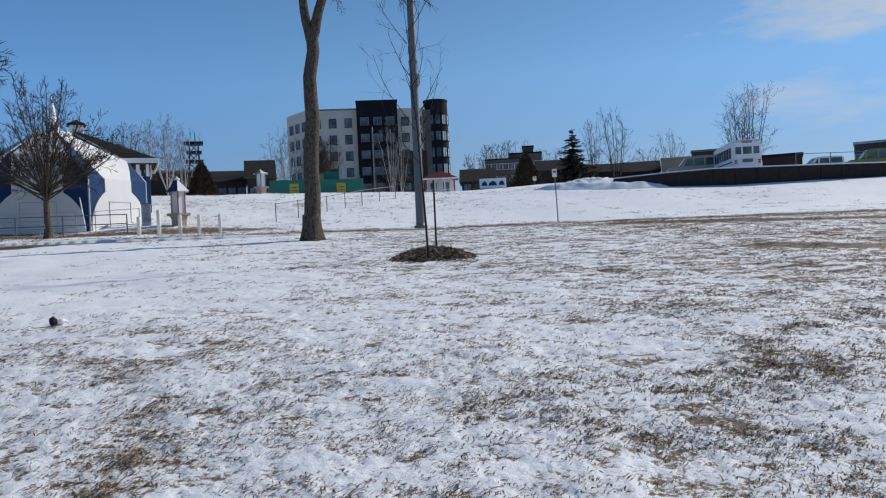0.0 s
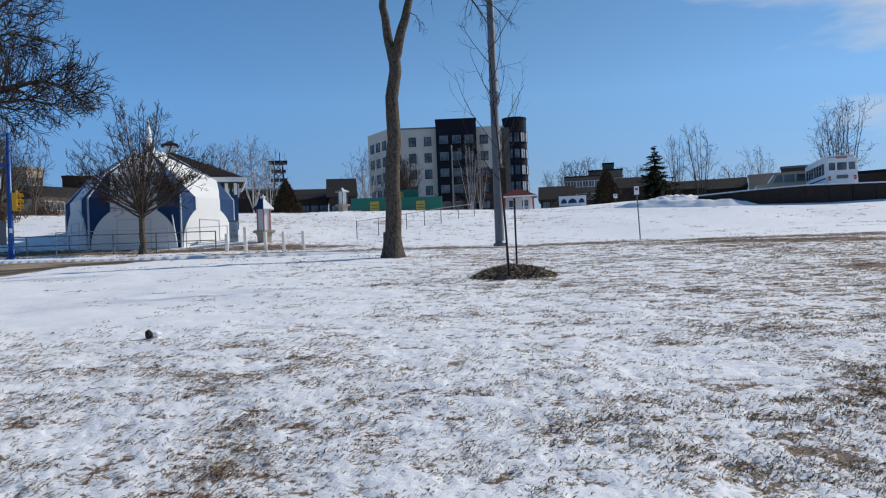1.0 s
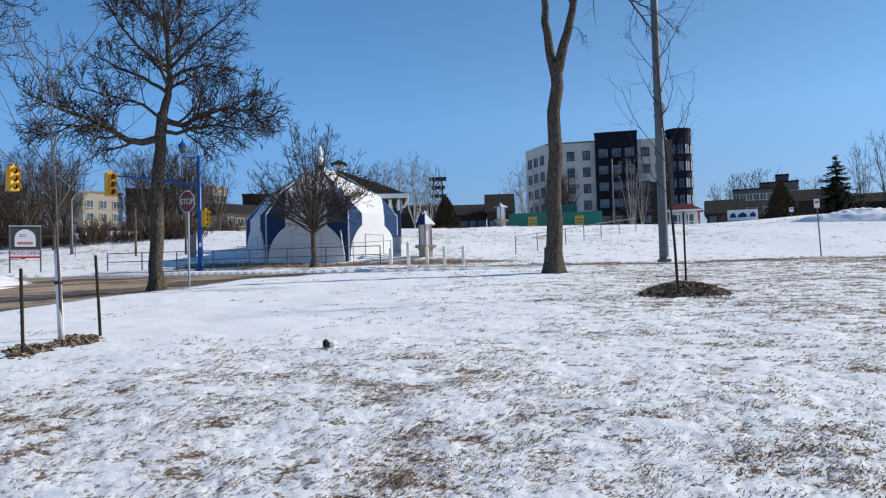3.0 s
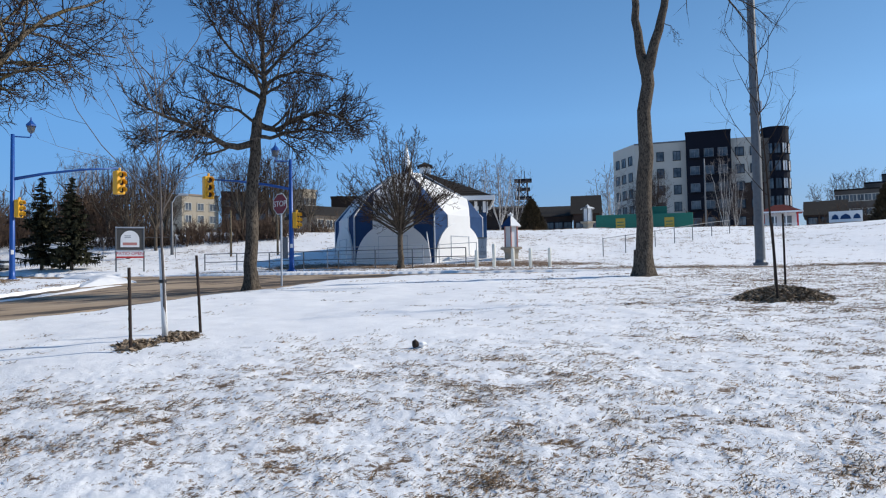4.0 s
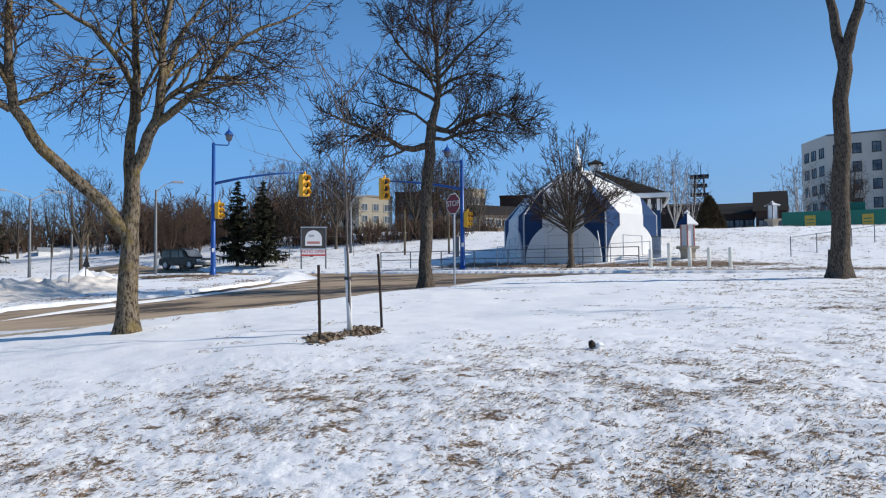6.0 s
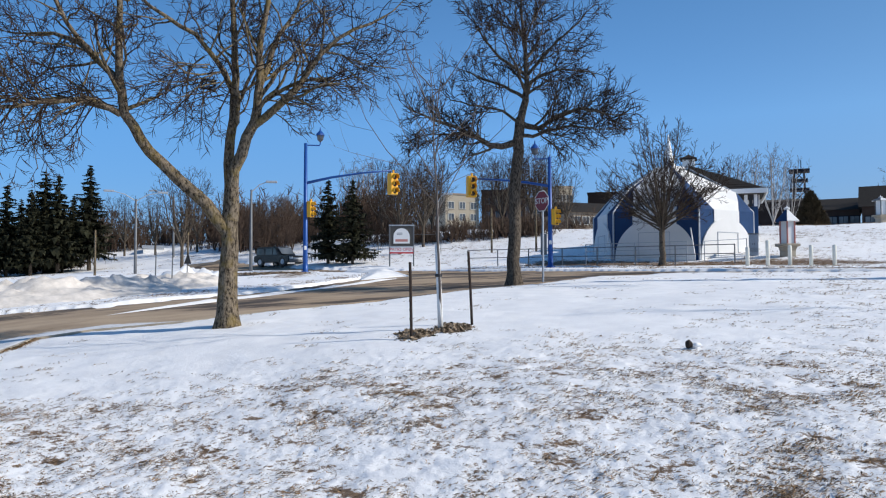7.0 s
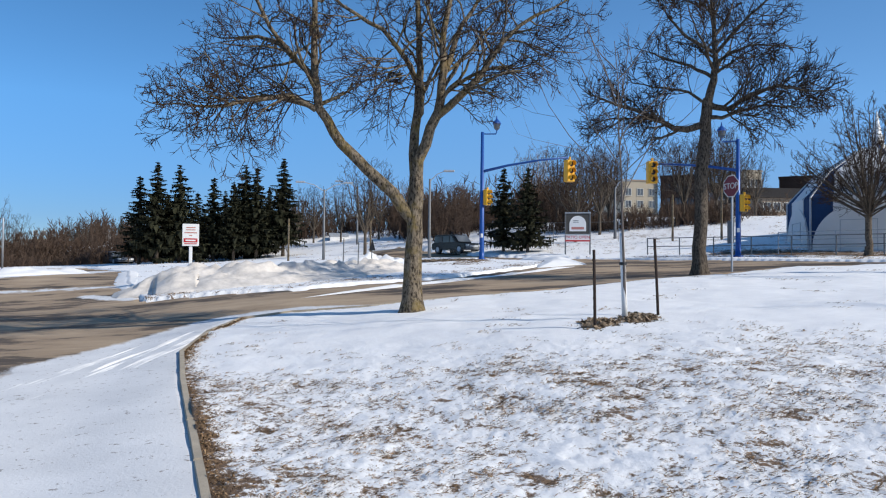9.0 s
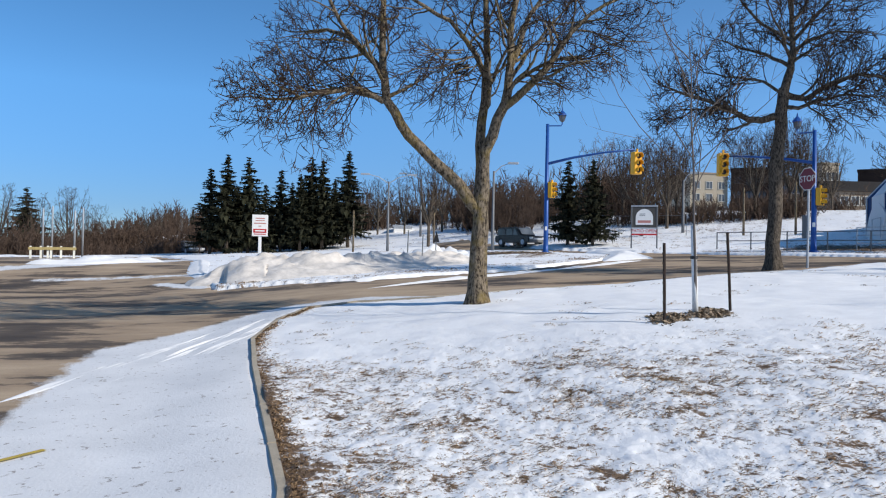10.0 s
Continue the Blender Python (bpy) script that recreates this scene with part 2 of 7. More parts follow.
TARP_BLUE = plain("blue_tarpaulin", (0.021, 0.055, 0.138), 0.75, vary=0.15, scale=1.5)
RED = plain("red_sign_paint", (0.50, 0.022, 0.028), 0.5, vary=0.1)
STOP_RED = plain("faded_stop_red", (0.22, 0.02, 0.03), 0.5, vary=0.1)
PINK = plain("pink_red_paint", (0.50, 0.22, 0.19), 0.6, vary=0.1)
GREEN = plain("green_hoarding_paint", (0.01, 0.16, 0.11), 0.55, vary=0.15)
SIGN_YELLOW = plain("yellow_sign_paint", (0.50, 0.36, 0.07), 0.7, vary=0.25)
ROOF = plain("dark_shingles", (0.034, 0.030, 0.027), 0.9, vary=0.25, scale=3, bump=0.5)
ROOF_RED = plain("red_roof", (0.13, 0.03, 0.025), 0.8, vary=0.2)
WALL_WHITE = plain("white_render_wall", (0.50, 0.48, 0.43), 0.8, vary=0.08, scale=0.3)
WALL_DARK = plain("charcoal_cladding", (0.009, 0.011, 0.019), 0.75, vary=0.2, scale=0.4)
WALL_CREAM = plain("cream_render_wall", (0.40, 0.345, 0.265), 0.8, vary=0.08, scale=0.3)
WALL_BROWN = plain("brown_brick_wall", (0.045, 0.031, 0.026), 0.85, vary=0.35, scale=0.5)
WALL_TAN = plain("tan_block_wall", (0.28, 0.22, 0.165), 0.85, vary=0.2, scale=0.4)
WALL_GREY = plain("grey_stucco_wall", (0.11, 0.10, 0.092), 0.85, vary=0.2, scale=0.3)
BOARD_GREY = plain("grey_sign_board", (0.075, 0.072, 0.068), 0.7, vary=0.15)
CONCRETE = plain("weathered_concrete", (0.40, 0.345, 0.27), 0.85, vary=0.25, scale=2.5, bump=0.4)
TIMBER = plain("dark_timber_wall", (0.040, 0.031, 0.026), 0.85, vary=0.3, scale=2)
GLASS = glass_material()

# ---- mesh helpers ----
class Build:
    """Collects vertices and faces of one mesh."""

    def __init__(self):
        self.v, self.f = [], []

    def add(self, verts, faces):
        o = len(self.v)
        self.v.extend(tuple(p) for p in verts)
        self.f.extend(tuple(i + o for i in face) for face in faces)
        return self

    def box(self, c, s, m=None, bevel=0.0):
        """A box with its centre c and full sizes s, its vertical and horizontal edges chamfered by bevel."""
        bm = bmesh.new()
        bmesh.ops.create_cube(bm, size=1.0)
        bmesh.ops.scale(bm, vec=s, verts=bm.verts)
        if bevel:
            bmesh.ops.bevel(bm, geom=bm.edges[:], offset=bevel, segments=1, affect="EDGES")
        t = (m or Matrix()) @ Matrix.Translation(c)
        self.add([t @ v.co for v in bm.verts], [[v.index for v in f.verts] for f in bm.faces])
        bm.free()
        return self

    def spike(self, pts, radii):
        """A thin three-sided twig that ends in a point."""
        o, m = len(self.v), len(pts) - 1
        for i in range(m):
            d = (pts[i + 1] - pts[max(i - 1, 0)]).normalized()
            a = d.orthogonal().normalized()
            e = d.cross(a)
            for s, c in ((1.0, 0.0), (-0.5, 0.87), (-0.5, -0.87)):
                self.v.append(tuple(pts[i] + (a * s + e * c) * radii[i]))
        self.v.append(tuple(pts[m]))
        for i in range(m - 1):
            for k in range(3):
                p, q = o + 3 * i + k, o + 3 * i + (k + 1) % 3
                self.f.append((p, q, q + 3, p + 3))
        for k in range(3):
            self.f.append((o + 3 * m - 3 + k, o + 3 * m - 3 + (k + 1) % 3, o + 3 * m))

    def tube(self, pts, radii, n=8, caps=True):
        """A tube through the points with a radius at each."""
        pts = [Vector(p) for p in pts]
        o = len(self.v)
        up = None
        for i, p in enumerate(pts):
            d = (pts[min(i + 1, len(pts) - 1)] - pts[max(i - 1, 0)])
            d = d.normalized() if d.length > 1e-9 else Vector((0, 0, 1))
            if up is None:
                up = d.orthogonal().normalized()
            a = (up - d * up.dot(d))
            a = a.normalized() if a.length > 1e-6 else d.orthogonal().normalized()
            up = a
            b = d.cross(a)
            for k in range(n):
                t = 2 * math.pi * k / n
                self.v.append(tuple(p + (a * math.cos(t) + b * math.sin(t)) * radii[i]))
        for i in range(len(pts) - 1):
            for k in range(n):
                k2 = (k + 1) % n
                self.f.append((o + i * n + k, o + i * n + k2, o + (i + 1) * n + k2, o + (i + 1) * n + k))
        if caps:
            self.f.append(tuple(o + k for k in reversed(range(n))))
            self.f.append(tuple(o + (len(pts) - 1) * n + k for k in range(n)))
        return self

    def cyl(self, p0, p1, r0, r1=None, n=12):
        return self.tube([p0, p1], [r0, r0 if r1 is None else r1], n)

    def lathe(self, c, profile, n=16):
        """A turned solid: profile rows of (radius, height) about the upright axis through c."""
        o = len(self.v)
        for r, h in profile:
            for k in range(n):
                t = 2 * math.pi * (k + 0.5) / n
                self.v.append((c[0] + r * math.cos(t), c[1] + r * math.sin(t), c[2] + h))
        for i in range(len(profile) - 1):
            for k in range(n):
                k2 = (k + 1) % n
                self.f.append((o + i * n + k, o + i * n + k2, o + (i + 1) * n + k2, o + (i + 1) * n + k))
        self.f.append(tuple(o + k for k in reversed(range(n))))
        self.f.append(tuple(o + (len(profile) - 1) * n + k for k in range(n)))
        return self

    def prism(self, outline, depth, m=None):
        """An outline in local x and z, extruded along local y by depth, both ways from the middle."""
        m = m or Matrix()
        n = len(outline)
        vs = [m @ Vector((x, s * depth / 2, z)) for s in (-1, 1) for x, z in outline]
        fs = [tuple(range(n)), tuple(reversed(range(n, 2 * n)))]
        fs += [((i + 1) % n, i, n + i, n + (i + 1) % n) for i in range(n)]
        return self.add(vs, fs)

    def mesh(self, name, mat, smooth=False):
        me = bpy.data.meshes.new(name)
        me.from_pydata(self.v, [], self.f)
        me.materials.append(mat)
        if smooth:
            me.polygons.foreach_set("use_smooth", [True] * len(me.polygons))
        me.update()
        return me


def part(name, build, mat, parent=None, label="", smooth=False, m=None):
    ob = new(name, build.mesh(name, mat, smooth))
    if parent is not None:
        ob.parent = parent
    if m is not None:
        ob.matrix_basis = m
    return tagged(ob, label)


def thing(name, x, y, turn=0.0, z=None, label="", category="", group="", kind="", scale=1.0):
    """An empty at the base of a thing. turn: degrees about the upright axis."""
    ob = new(name)
    ob.empty_display_size = 0.2
    ob.matrix_basis = pose(x, y, gz(x, y) if z is None else z, 0, 0, turn) @ Matrix.Scale(scale, 4)
    return tagged(ob, label, category, group, kind)


# ---- the lie of the land ----
def step(a, b, v):
    t = np.clip((v - a) / (b - a), 0, 1)
    return t * t * (3 - 2 * t)


def land(x, y):
    """Height of the open ground: a lawn that rises from the kerb, then a hill up to a terrace."""
    x, y = np.asarray(x, float), np.asarray(y, float)
    yc = np.clip(y, -6, 53)
    yc = yc + 0.75 * step(-24, -44, x) * np.maximum(0.0, 11.0 - yc)
    z = 0.085 * yc - 0.0008 * yc * yc - 0.25 * np.exp(-((yc - 3) / 3.5) ** 2)
    z = z + np.where(x < 0, 0.80 * (1 - np.exp(np.minimum(x, 0) / 35)), -0.3 * (1 - np.exp(-np.maximum(x, 0) / 35)))
    return z + 4.3 * step(40, 78, y - 0.25 * np.minimum(x, 0)) - 0.5 * step(55, 72, y) * step(14, 1, x)


def gz(x, y):
    return float(land(x, y))


def polar(az, r):
    """Plan position at az degrees left of the y axis and r metres out from the stretch of the walk that looks there."""
    ox = float(np.interp(az, (12, 16, 43, 45, 57, 59), (0, -0.27, -0.27, -0.40, -0.40, -0.48)))
    oy = float(np.interp(az, (12, 16, 43, 45, 57, 59), (0, -0.04, -0.04, -0.17, -0.17, -0.27)))
    return ox - math.sin(radians(az)) * r, oy + math.cos(radians(az)) * r


def value_noise(x, y, cell, seed):
    """Smooth value noise on a square lattice, about -1 to 1."""
    x, y = x / cell, y / cell
    i, j = np.floor(x).astype(int), np.floor(y).astype(int)
    u, v = x - i, y - j
    u, v = u * u * (3 - 2 * u), v * v * (3 - 2 * v)

    def h(a, b):
        k = (a * 374761393 + b * 668265263 + seed * 982451653) & 0x7FFFFFFF
        k = ((k ^ (k >> 13)) * 1274126177) & 0x7FFFFFFF
        return (k % 65536) / 32768.0 - 1
    return (h(i, j) * (1 - u) + h(i + 1, j) * u) * (1 - v) + (h(i, j + 1) * (1 - u) + h(i + 1, j + 1) * u) * v


# Outline of the paved ground: parking lot, its exit road and the street across.
KERB = [(6, -3.2), (2, -1.6), (-2, 0.1), (-5.5, 1.35), (-10.4, 2.56), (-12.9, 3.24), (-14.9, 4.28), (-16.0, 5.3), (-15.7, 6.3), (-14.6, 7.6), (-13.9, 10.8), (-13.7, 16.7), (-14.0, 22.5)]
STREET_NEAR = [(-12.8, 25.6), (-8, 27.5), (-4.5, 29.5)]
STREET_FAR = [(-4.5, 30.6), (-9, 30.2), (-15, 29.8), (-25, 29.6), (-38, 32.0), (-62, 37.0)]
WEST_EDGE = [(-62, 33), (-39, 28.6), (-27, 24.8), (-23.8, 20), (-20.9, 14), (-21.4, 9), (-24.3, 5.3), (-32, 6.5), (-46, 9.5), (-72, 11.5)]
PAVED = KERB + STREET_NEAR + STREET_FAR + WEST_EDGE + [(-78, -6), (-60, -40), (4, -40)]


def seg_dist(x, y, line):
    d = np.full(np.shape(x), 1e9)
    for (ax, ay), (bx, by) in zip(line[:-1], line[1:]):
        ex, ey = bx - ax, by - ay
        t = np.clip(((x - ax) * ex + (y - ay) * ey) / (ex * ex + ey * ey), 0, 1)
        d = np.minimum(d, np.hypot(x - ax - t * ex, y - ay - t * ey))
    return d


def paved(x, y):
    """Signed distance to the paved outline, positive inside."""
    x, y = np.asarray(x, float), np.asarray(y, float)
    inside = np.zeros(x.shape, bool)
    ring = PAVED + PAVED[:1]
    for (ax, ay), (bx, by) in zip(ring[:-1], ring[1:]):
        if ay != by:
            inside ^= ((ay > y) != (by > y)) & (x < (bx - ax) * (y - ay) / (by - ay) + ax)
    d = seg_dist(x, y, ring)
    return np.where(inside, d, -d)


def spaced(a, b, ratio):
    n = max(1, int(math.ceil(math.log(b / a) / math.log(ratio))))
    return list(a * (b / a) ** (np.arange(n) / n))


def sheet(name, mat, az, rs, height, keep=None, attrs=()):
    """A polar sheet of ground. height(x, y) gives z, keep(x, y) the vertices to keep."""
    a, r = np.meshgrid(np.radians(az), rs)
    x, y = -np.sin(a) * r, np.cos(a) * r
    z = height(x, y)
    n, k = len(rs), len(az)
    idx = np.arange(n * k).reshape(n, k)
    quads = np.stack([idx[:-1, :-1], idx[1:, :-1], idx[1:, 1:], idx[:-1, 1:]], -1).reshape(-1, 4)
    if keep is not None:
        ok = keep(x, y).ravel()
        quads = quads[ok[quads].any(1)]
    co = np.stack([x, y, z], -1).reshape(-1, 3)
    used = np.unique(quads)
    remap = np.zeros(n * k, int)
    remap[used] = np.arange(len(used))
    me = bpy.data.meshes.new(name)
    me.from_pydata(co[used].tolist(), [], remap[quads][:, ::-1].tolist())
    for key, fn in attrs:
        at = me.attributes.new(key, "FLOAT", "POINT")
        at.data.foreach_set("value", np.asarray(fn(x, y), float).ravel()[used])
    me.materials.append(mat)
    me.polygons.foreach_set("use_smooth", [True] * len(me.polygons))
    me.update()
    return new(name, me)


def rough_grass(x, y):
    """Fine lumps of snow caught on the grass, about -1 (gap between tufts) to 1 (top of a lump)."""
    return 0.34 * value_noise(x, y, 0.24, 9) + 0.40 * value_noise(x, y, 0.10, 13) + 0.32 * value_noise(x, y, 0.046, 17)


def crust(x, y):
    r = np.hypot(x, y)
    return np.clip(grass_amount(x, y) * 1.7, 0.12, 1.0) * 0.019 * (1 + np.minimum(r, 36) / 36) / (1 + (r / 60) ** 4) * rough_grass(x, y)


def ground_height(x, y):
    z = land(x, y)
    r = np.hypot(x, y)
    fade = 1 / (1 + (r / 45) ** 2)
    z = z + fade * (0.016 * value_noise(x, y, 0.45, 3) + 0.035 * value_noise(x, y, 1.7, 5)) + crust(x, y)
    z = z + step(33, 45, r) * (0.10 * value_noise(x, y, 5.0, 11) + 0.05 * value_noise(x * 0.45 + y * 0.2, y, 1.3, 12))
    return z - 0.30 * step(-0.03, 0.06, paved(x, y))


def grass_amount(x, y):
    """How much dormant grass shows: little in the drifted hollow, more near the kerb and on the open lawn."""
    r = np.hypot(x, y)
    az = np.degrees(np.arctan2(-x, y))
    g = 0.50 + 0.06 * value_noise(x, y, 3.0, 21)
    drift = step(9.3, 13.5, r) * step(14, 30, az) * (1 - 0.35 * step(17, 22, r))
    g = g - 0.41 * drift - 0.10 * step(4, 14, az) * step(8, 13, r)
    g = g + 0.12 * (1 - step(2, 16, az)) * step(7, 16, r) + 0.10 * (1 - step(-22, -2, az))
    g = g + 0.55 * np.exp(-(seg_dist(x, y, KERB[2:8]) / 0.22) ** 2)
    hill = step(33, 44, y - 0.12 * np.minimum(x, 0))
    g = g * (1 - hill) + hill * (0.43 - 0.20 * step(0, 9, x) + 0.18 * value_noise(x, y, 5.0, 23) + 0.10 * value_noise(x, y, 1.6, 24))
    g = g + 1.1 * np.exp(-(seg_dist(x, y, [(8.4, 30.6), (10.2, 29.9)]) / 1.3) ** 2) + 1.0 * np.exp(-(seg_dist(x, y, [(12.2, 27.6), (16.5, 25.8)]) / 0.9) ** 2) + 0.7 * np.exp(-(seg_dist(x, y, [(6.9, 16.2), (9.5, 14.2)]) / 0.45) ** 2)
    g = g + 0.75 * np.exp(-(seg_dist(x, y, [(-27, 38), (-18, 39.3), (-11, 41)]) / 2.2) ** 2)
    g = g + 0.30 * np.exp(-(seg_dist(x, y, [(2.5, 66), (7, 66.5), (11, 67)]) / 1.3) ** 2)
    g = g + 0.10 * np.exp(-(seg_dist(x, y, KERB[2:8]) / 2.6) ** 2)
    g = g + 0.45 * np.exp(-(seg_dist(x, y, [(-25.2, 4.6), (-22.4, 9), (-22.0, 14), (-24.6, 20), (-27.5, 24.4)]) / 1.0) ** 2)
    g = g + 0.7 * np.exp(-(seg_dist(x, y, [(-35.5, 25.6), (-32.5, 23.8), (-29.4, 20.6)]) / 1.2) ** 2)
    path = seg_dist(x, y, [(-30, 33.5), (-12, 31.2), (-4, 33), (5, 36), (20, 34), (40, 30)])
    g = g + 0.55 * np.exp(-(path / 1.1) ** 2)
    return np.clip(g, 0, 1.7)


ground = tagged(sheet("ground", LAWN, np.concatenate([np.arange(-180, -40, 2.5), np.arange(-40, 96, 0.185), np.arange(96, 180.1, 2)]), np.array([0.02] + spaced(0.8, 3.2, 1.06) + spaced(3.2, 42, 1.0058) + spaced(42, 100, 1.022) + spaced(100, 2600, 1.10) + [2600.0]), ground_height, lambda x, y: paved(x, y) < 1.2, [("grass", grass_amount), ("lump", rough_grass)]), "snow-dusted lawn with dormant grass showing through", "ground", kind="structure")


def snow_amount(x, y):
    d = paved(x, y)
    near = seg_dist(x, y, KERB[:9])
    wide = 2.5 - 1.1 * step(-13.0, -16.5, x)
    g = 0.95 * (1 - step(wide - 0.8, wide + 0.8, near)) * step(-1.0, -5.0, x)
    g = np.maximum(g, 0.9 * (1 - step(0.1, 0.9, near)))
    g = np.maximum(g, 0.30 * (1 - step(0.0, 1.6, d)))
    g = np.maximum(g, 0.75 * np.exp(-(seg_dist(x, y, [(-38, -2.0), (-40.5, 2.5), (-44, 6.5), (-50, 9.0)]) / 1.6) ** 2))
    g = np.maximum(g, 0.70 * np.exp(-(seg_dist(x, y, [(-33.5, 1.0), (-31.8, 4.3), (-30.3, 6.4)]) / 0.75) ** 2))
    g = np.maximum(g, 0.75 * np.exp(-(seg_dist(x, y, [(-28.6, 4.4), (-25.4, 5.2)]) / 0.5) ** 2))
    g = np.maximum(g, 0.6 * np.exp(-(seg_dist(x, y, [(-60, 2.0), (-66, 7.0)]) / 2.5) ** 2))
    return g


road = tagged(sheet("road", ASPHALT, np.concatenate([np.arange(-180, 0, 3.0), np.arange(0, 180.1, 0.4)]), np.array(spaced(0.8, 100, 1.022)), lambda x, y: land(x, y) - 0.02 - 0.06 * step(0.15, 1.3, seg_dist(x, y, KERB)) + 0.012 * value_noise(x, y, 1.3, 31) - 0.3 * step(0.0, 0.1, -paved(x, y)), lambda x, y: paved(x, y) > -0.1, [("snow", snow_amount)]), "worn asphalt parking lot and road with drifted snow", "road", kind="structure")


def road_drop(x, y):
    """How far the paving lies below the open ground."""
    return 0.02 + 0.06 * float(step(0.15, 1.3, seg_dist(np.array(x), np.array(y), KERB)))


def ribbon(name, mat, line, profile, label, category, wobble=0.0, kind="structure", sub=0.35, lift=None, parent=None):
    """A solid swept along a plan line: profile rows of (offset to the left, height)."""
    pts = []
    for (ax, ay), (bx, by) in zip(line[:-1], line[1:]):
        n = max(1, int(math.hypot(bx - ax, by - ay) / sub))
        pts += [(ax + (bx - ax) * i / n, ay + (by - ay) * i / n) for i in range(n)]
    pts.append(line[-1])
    b = Build()
    k = len(profile)
    for i, (px, py) in enumerate(pts):
        qx, qy = pts[min(i + 1, len(pts) - 1)]
        ox, oy = pts[max(i - 1, 0)]
        tx, ty = qx - ox, qy - oy
        ln = math.hypot(tx, ty) or 1
        nx, ny = -ty / ln, tx / ln
        w = math.sin(math.pi * min(1, max(0.02, i / (len(pts) - 1)))) ** 0.4 if wobble else 1.0
        base = lift(px, py) if lift else gz(px, py)
        for o, h in profile:
            jx = wobble * (random.random() - 0.5)
            jz = 1 + wobble * (random.random() - 0.5) * 1.4
            b.v.append((px + nx * (o * w + jx), py + ny * (o * w + jx), base + (h * w * jz if h > 0 else h)))
    for i in range(len(pts) - 1):
        for j in range(k - 1):
            b.f.append((i * k + j, i * k + j + 1, (i + 1) * k + j + 1, (i + 1) * k + j))
    b.f.append(tuple(range(k)))
    b.f.append(tuple((len(pts) - 1) * k + j for j in reversed(range(k))))
    ob = part(name, b, mat, parent, label, smooth=bool(wobble))
    return tagged(ob, label, category, kind=kind) if parent is None else ob


kerb = tagged(new("kerb"), "weathered concrete kerb along the lawn's edge", "kerb", kind="structure")

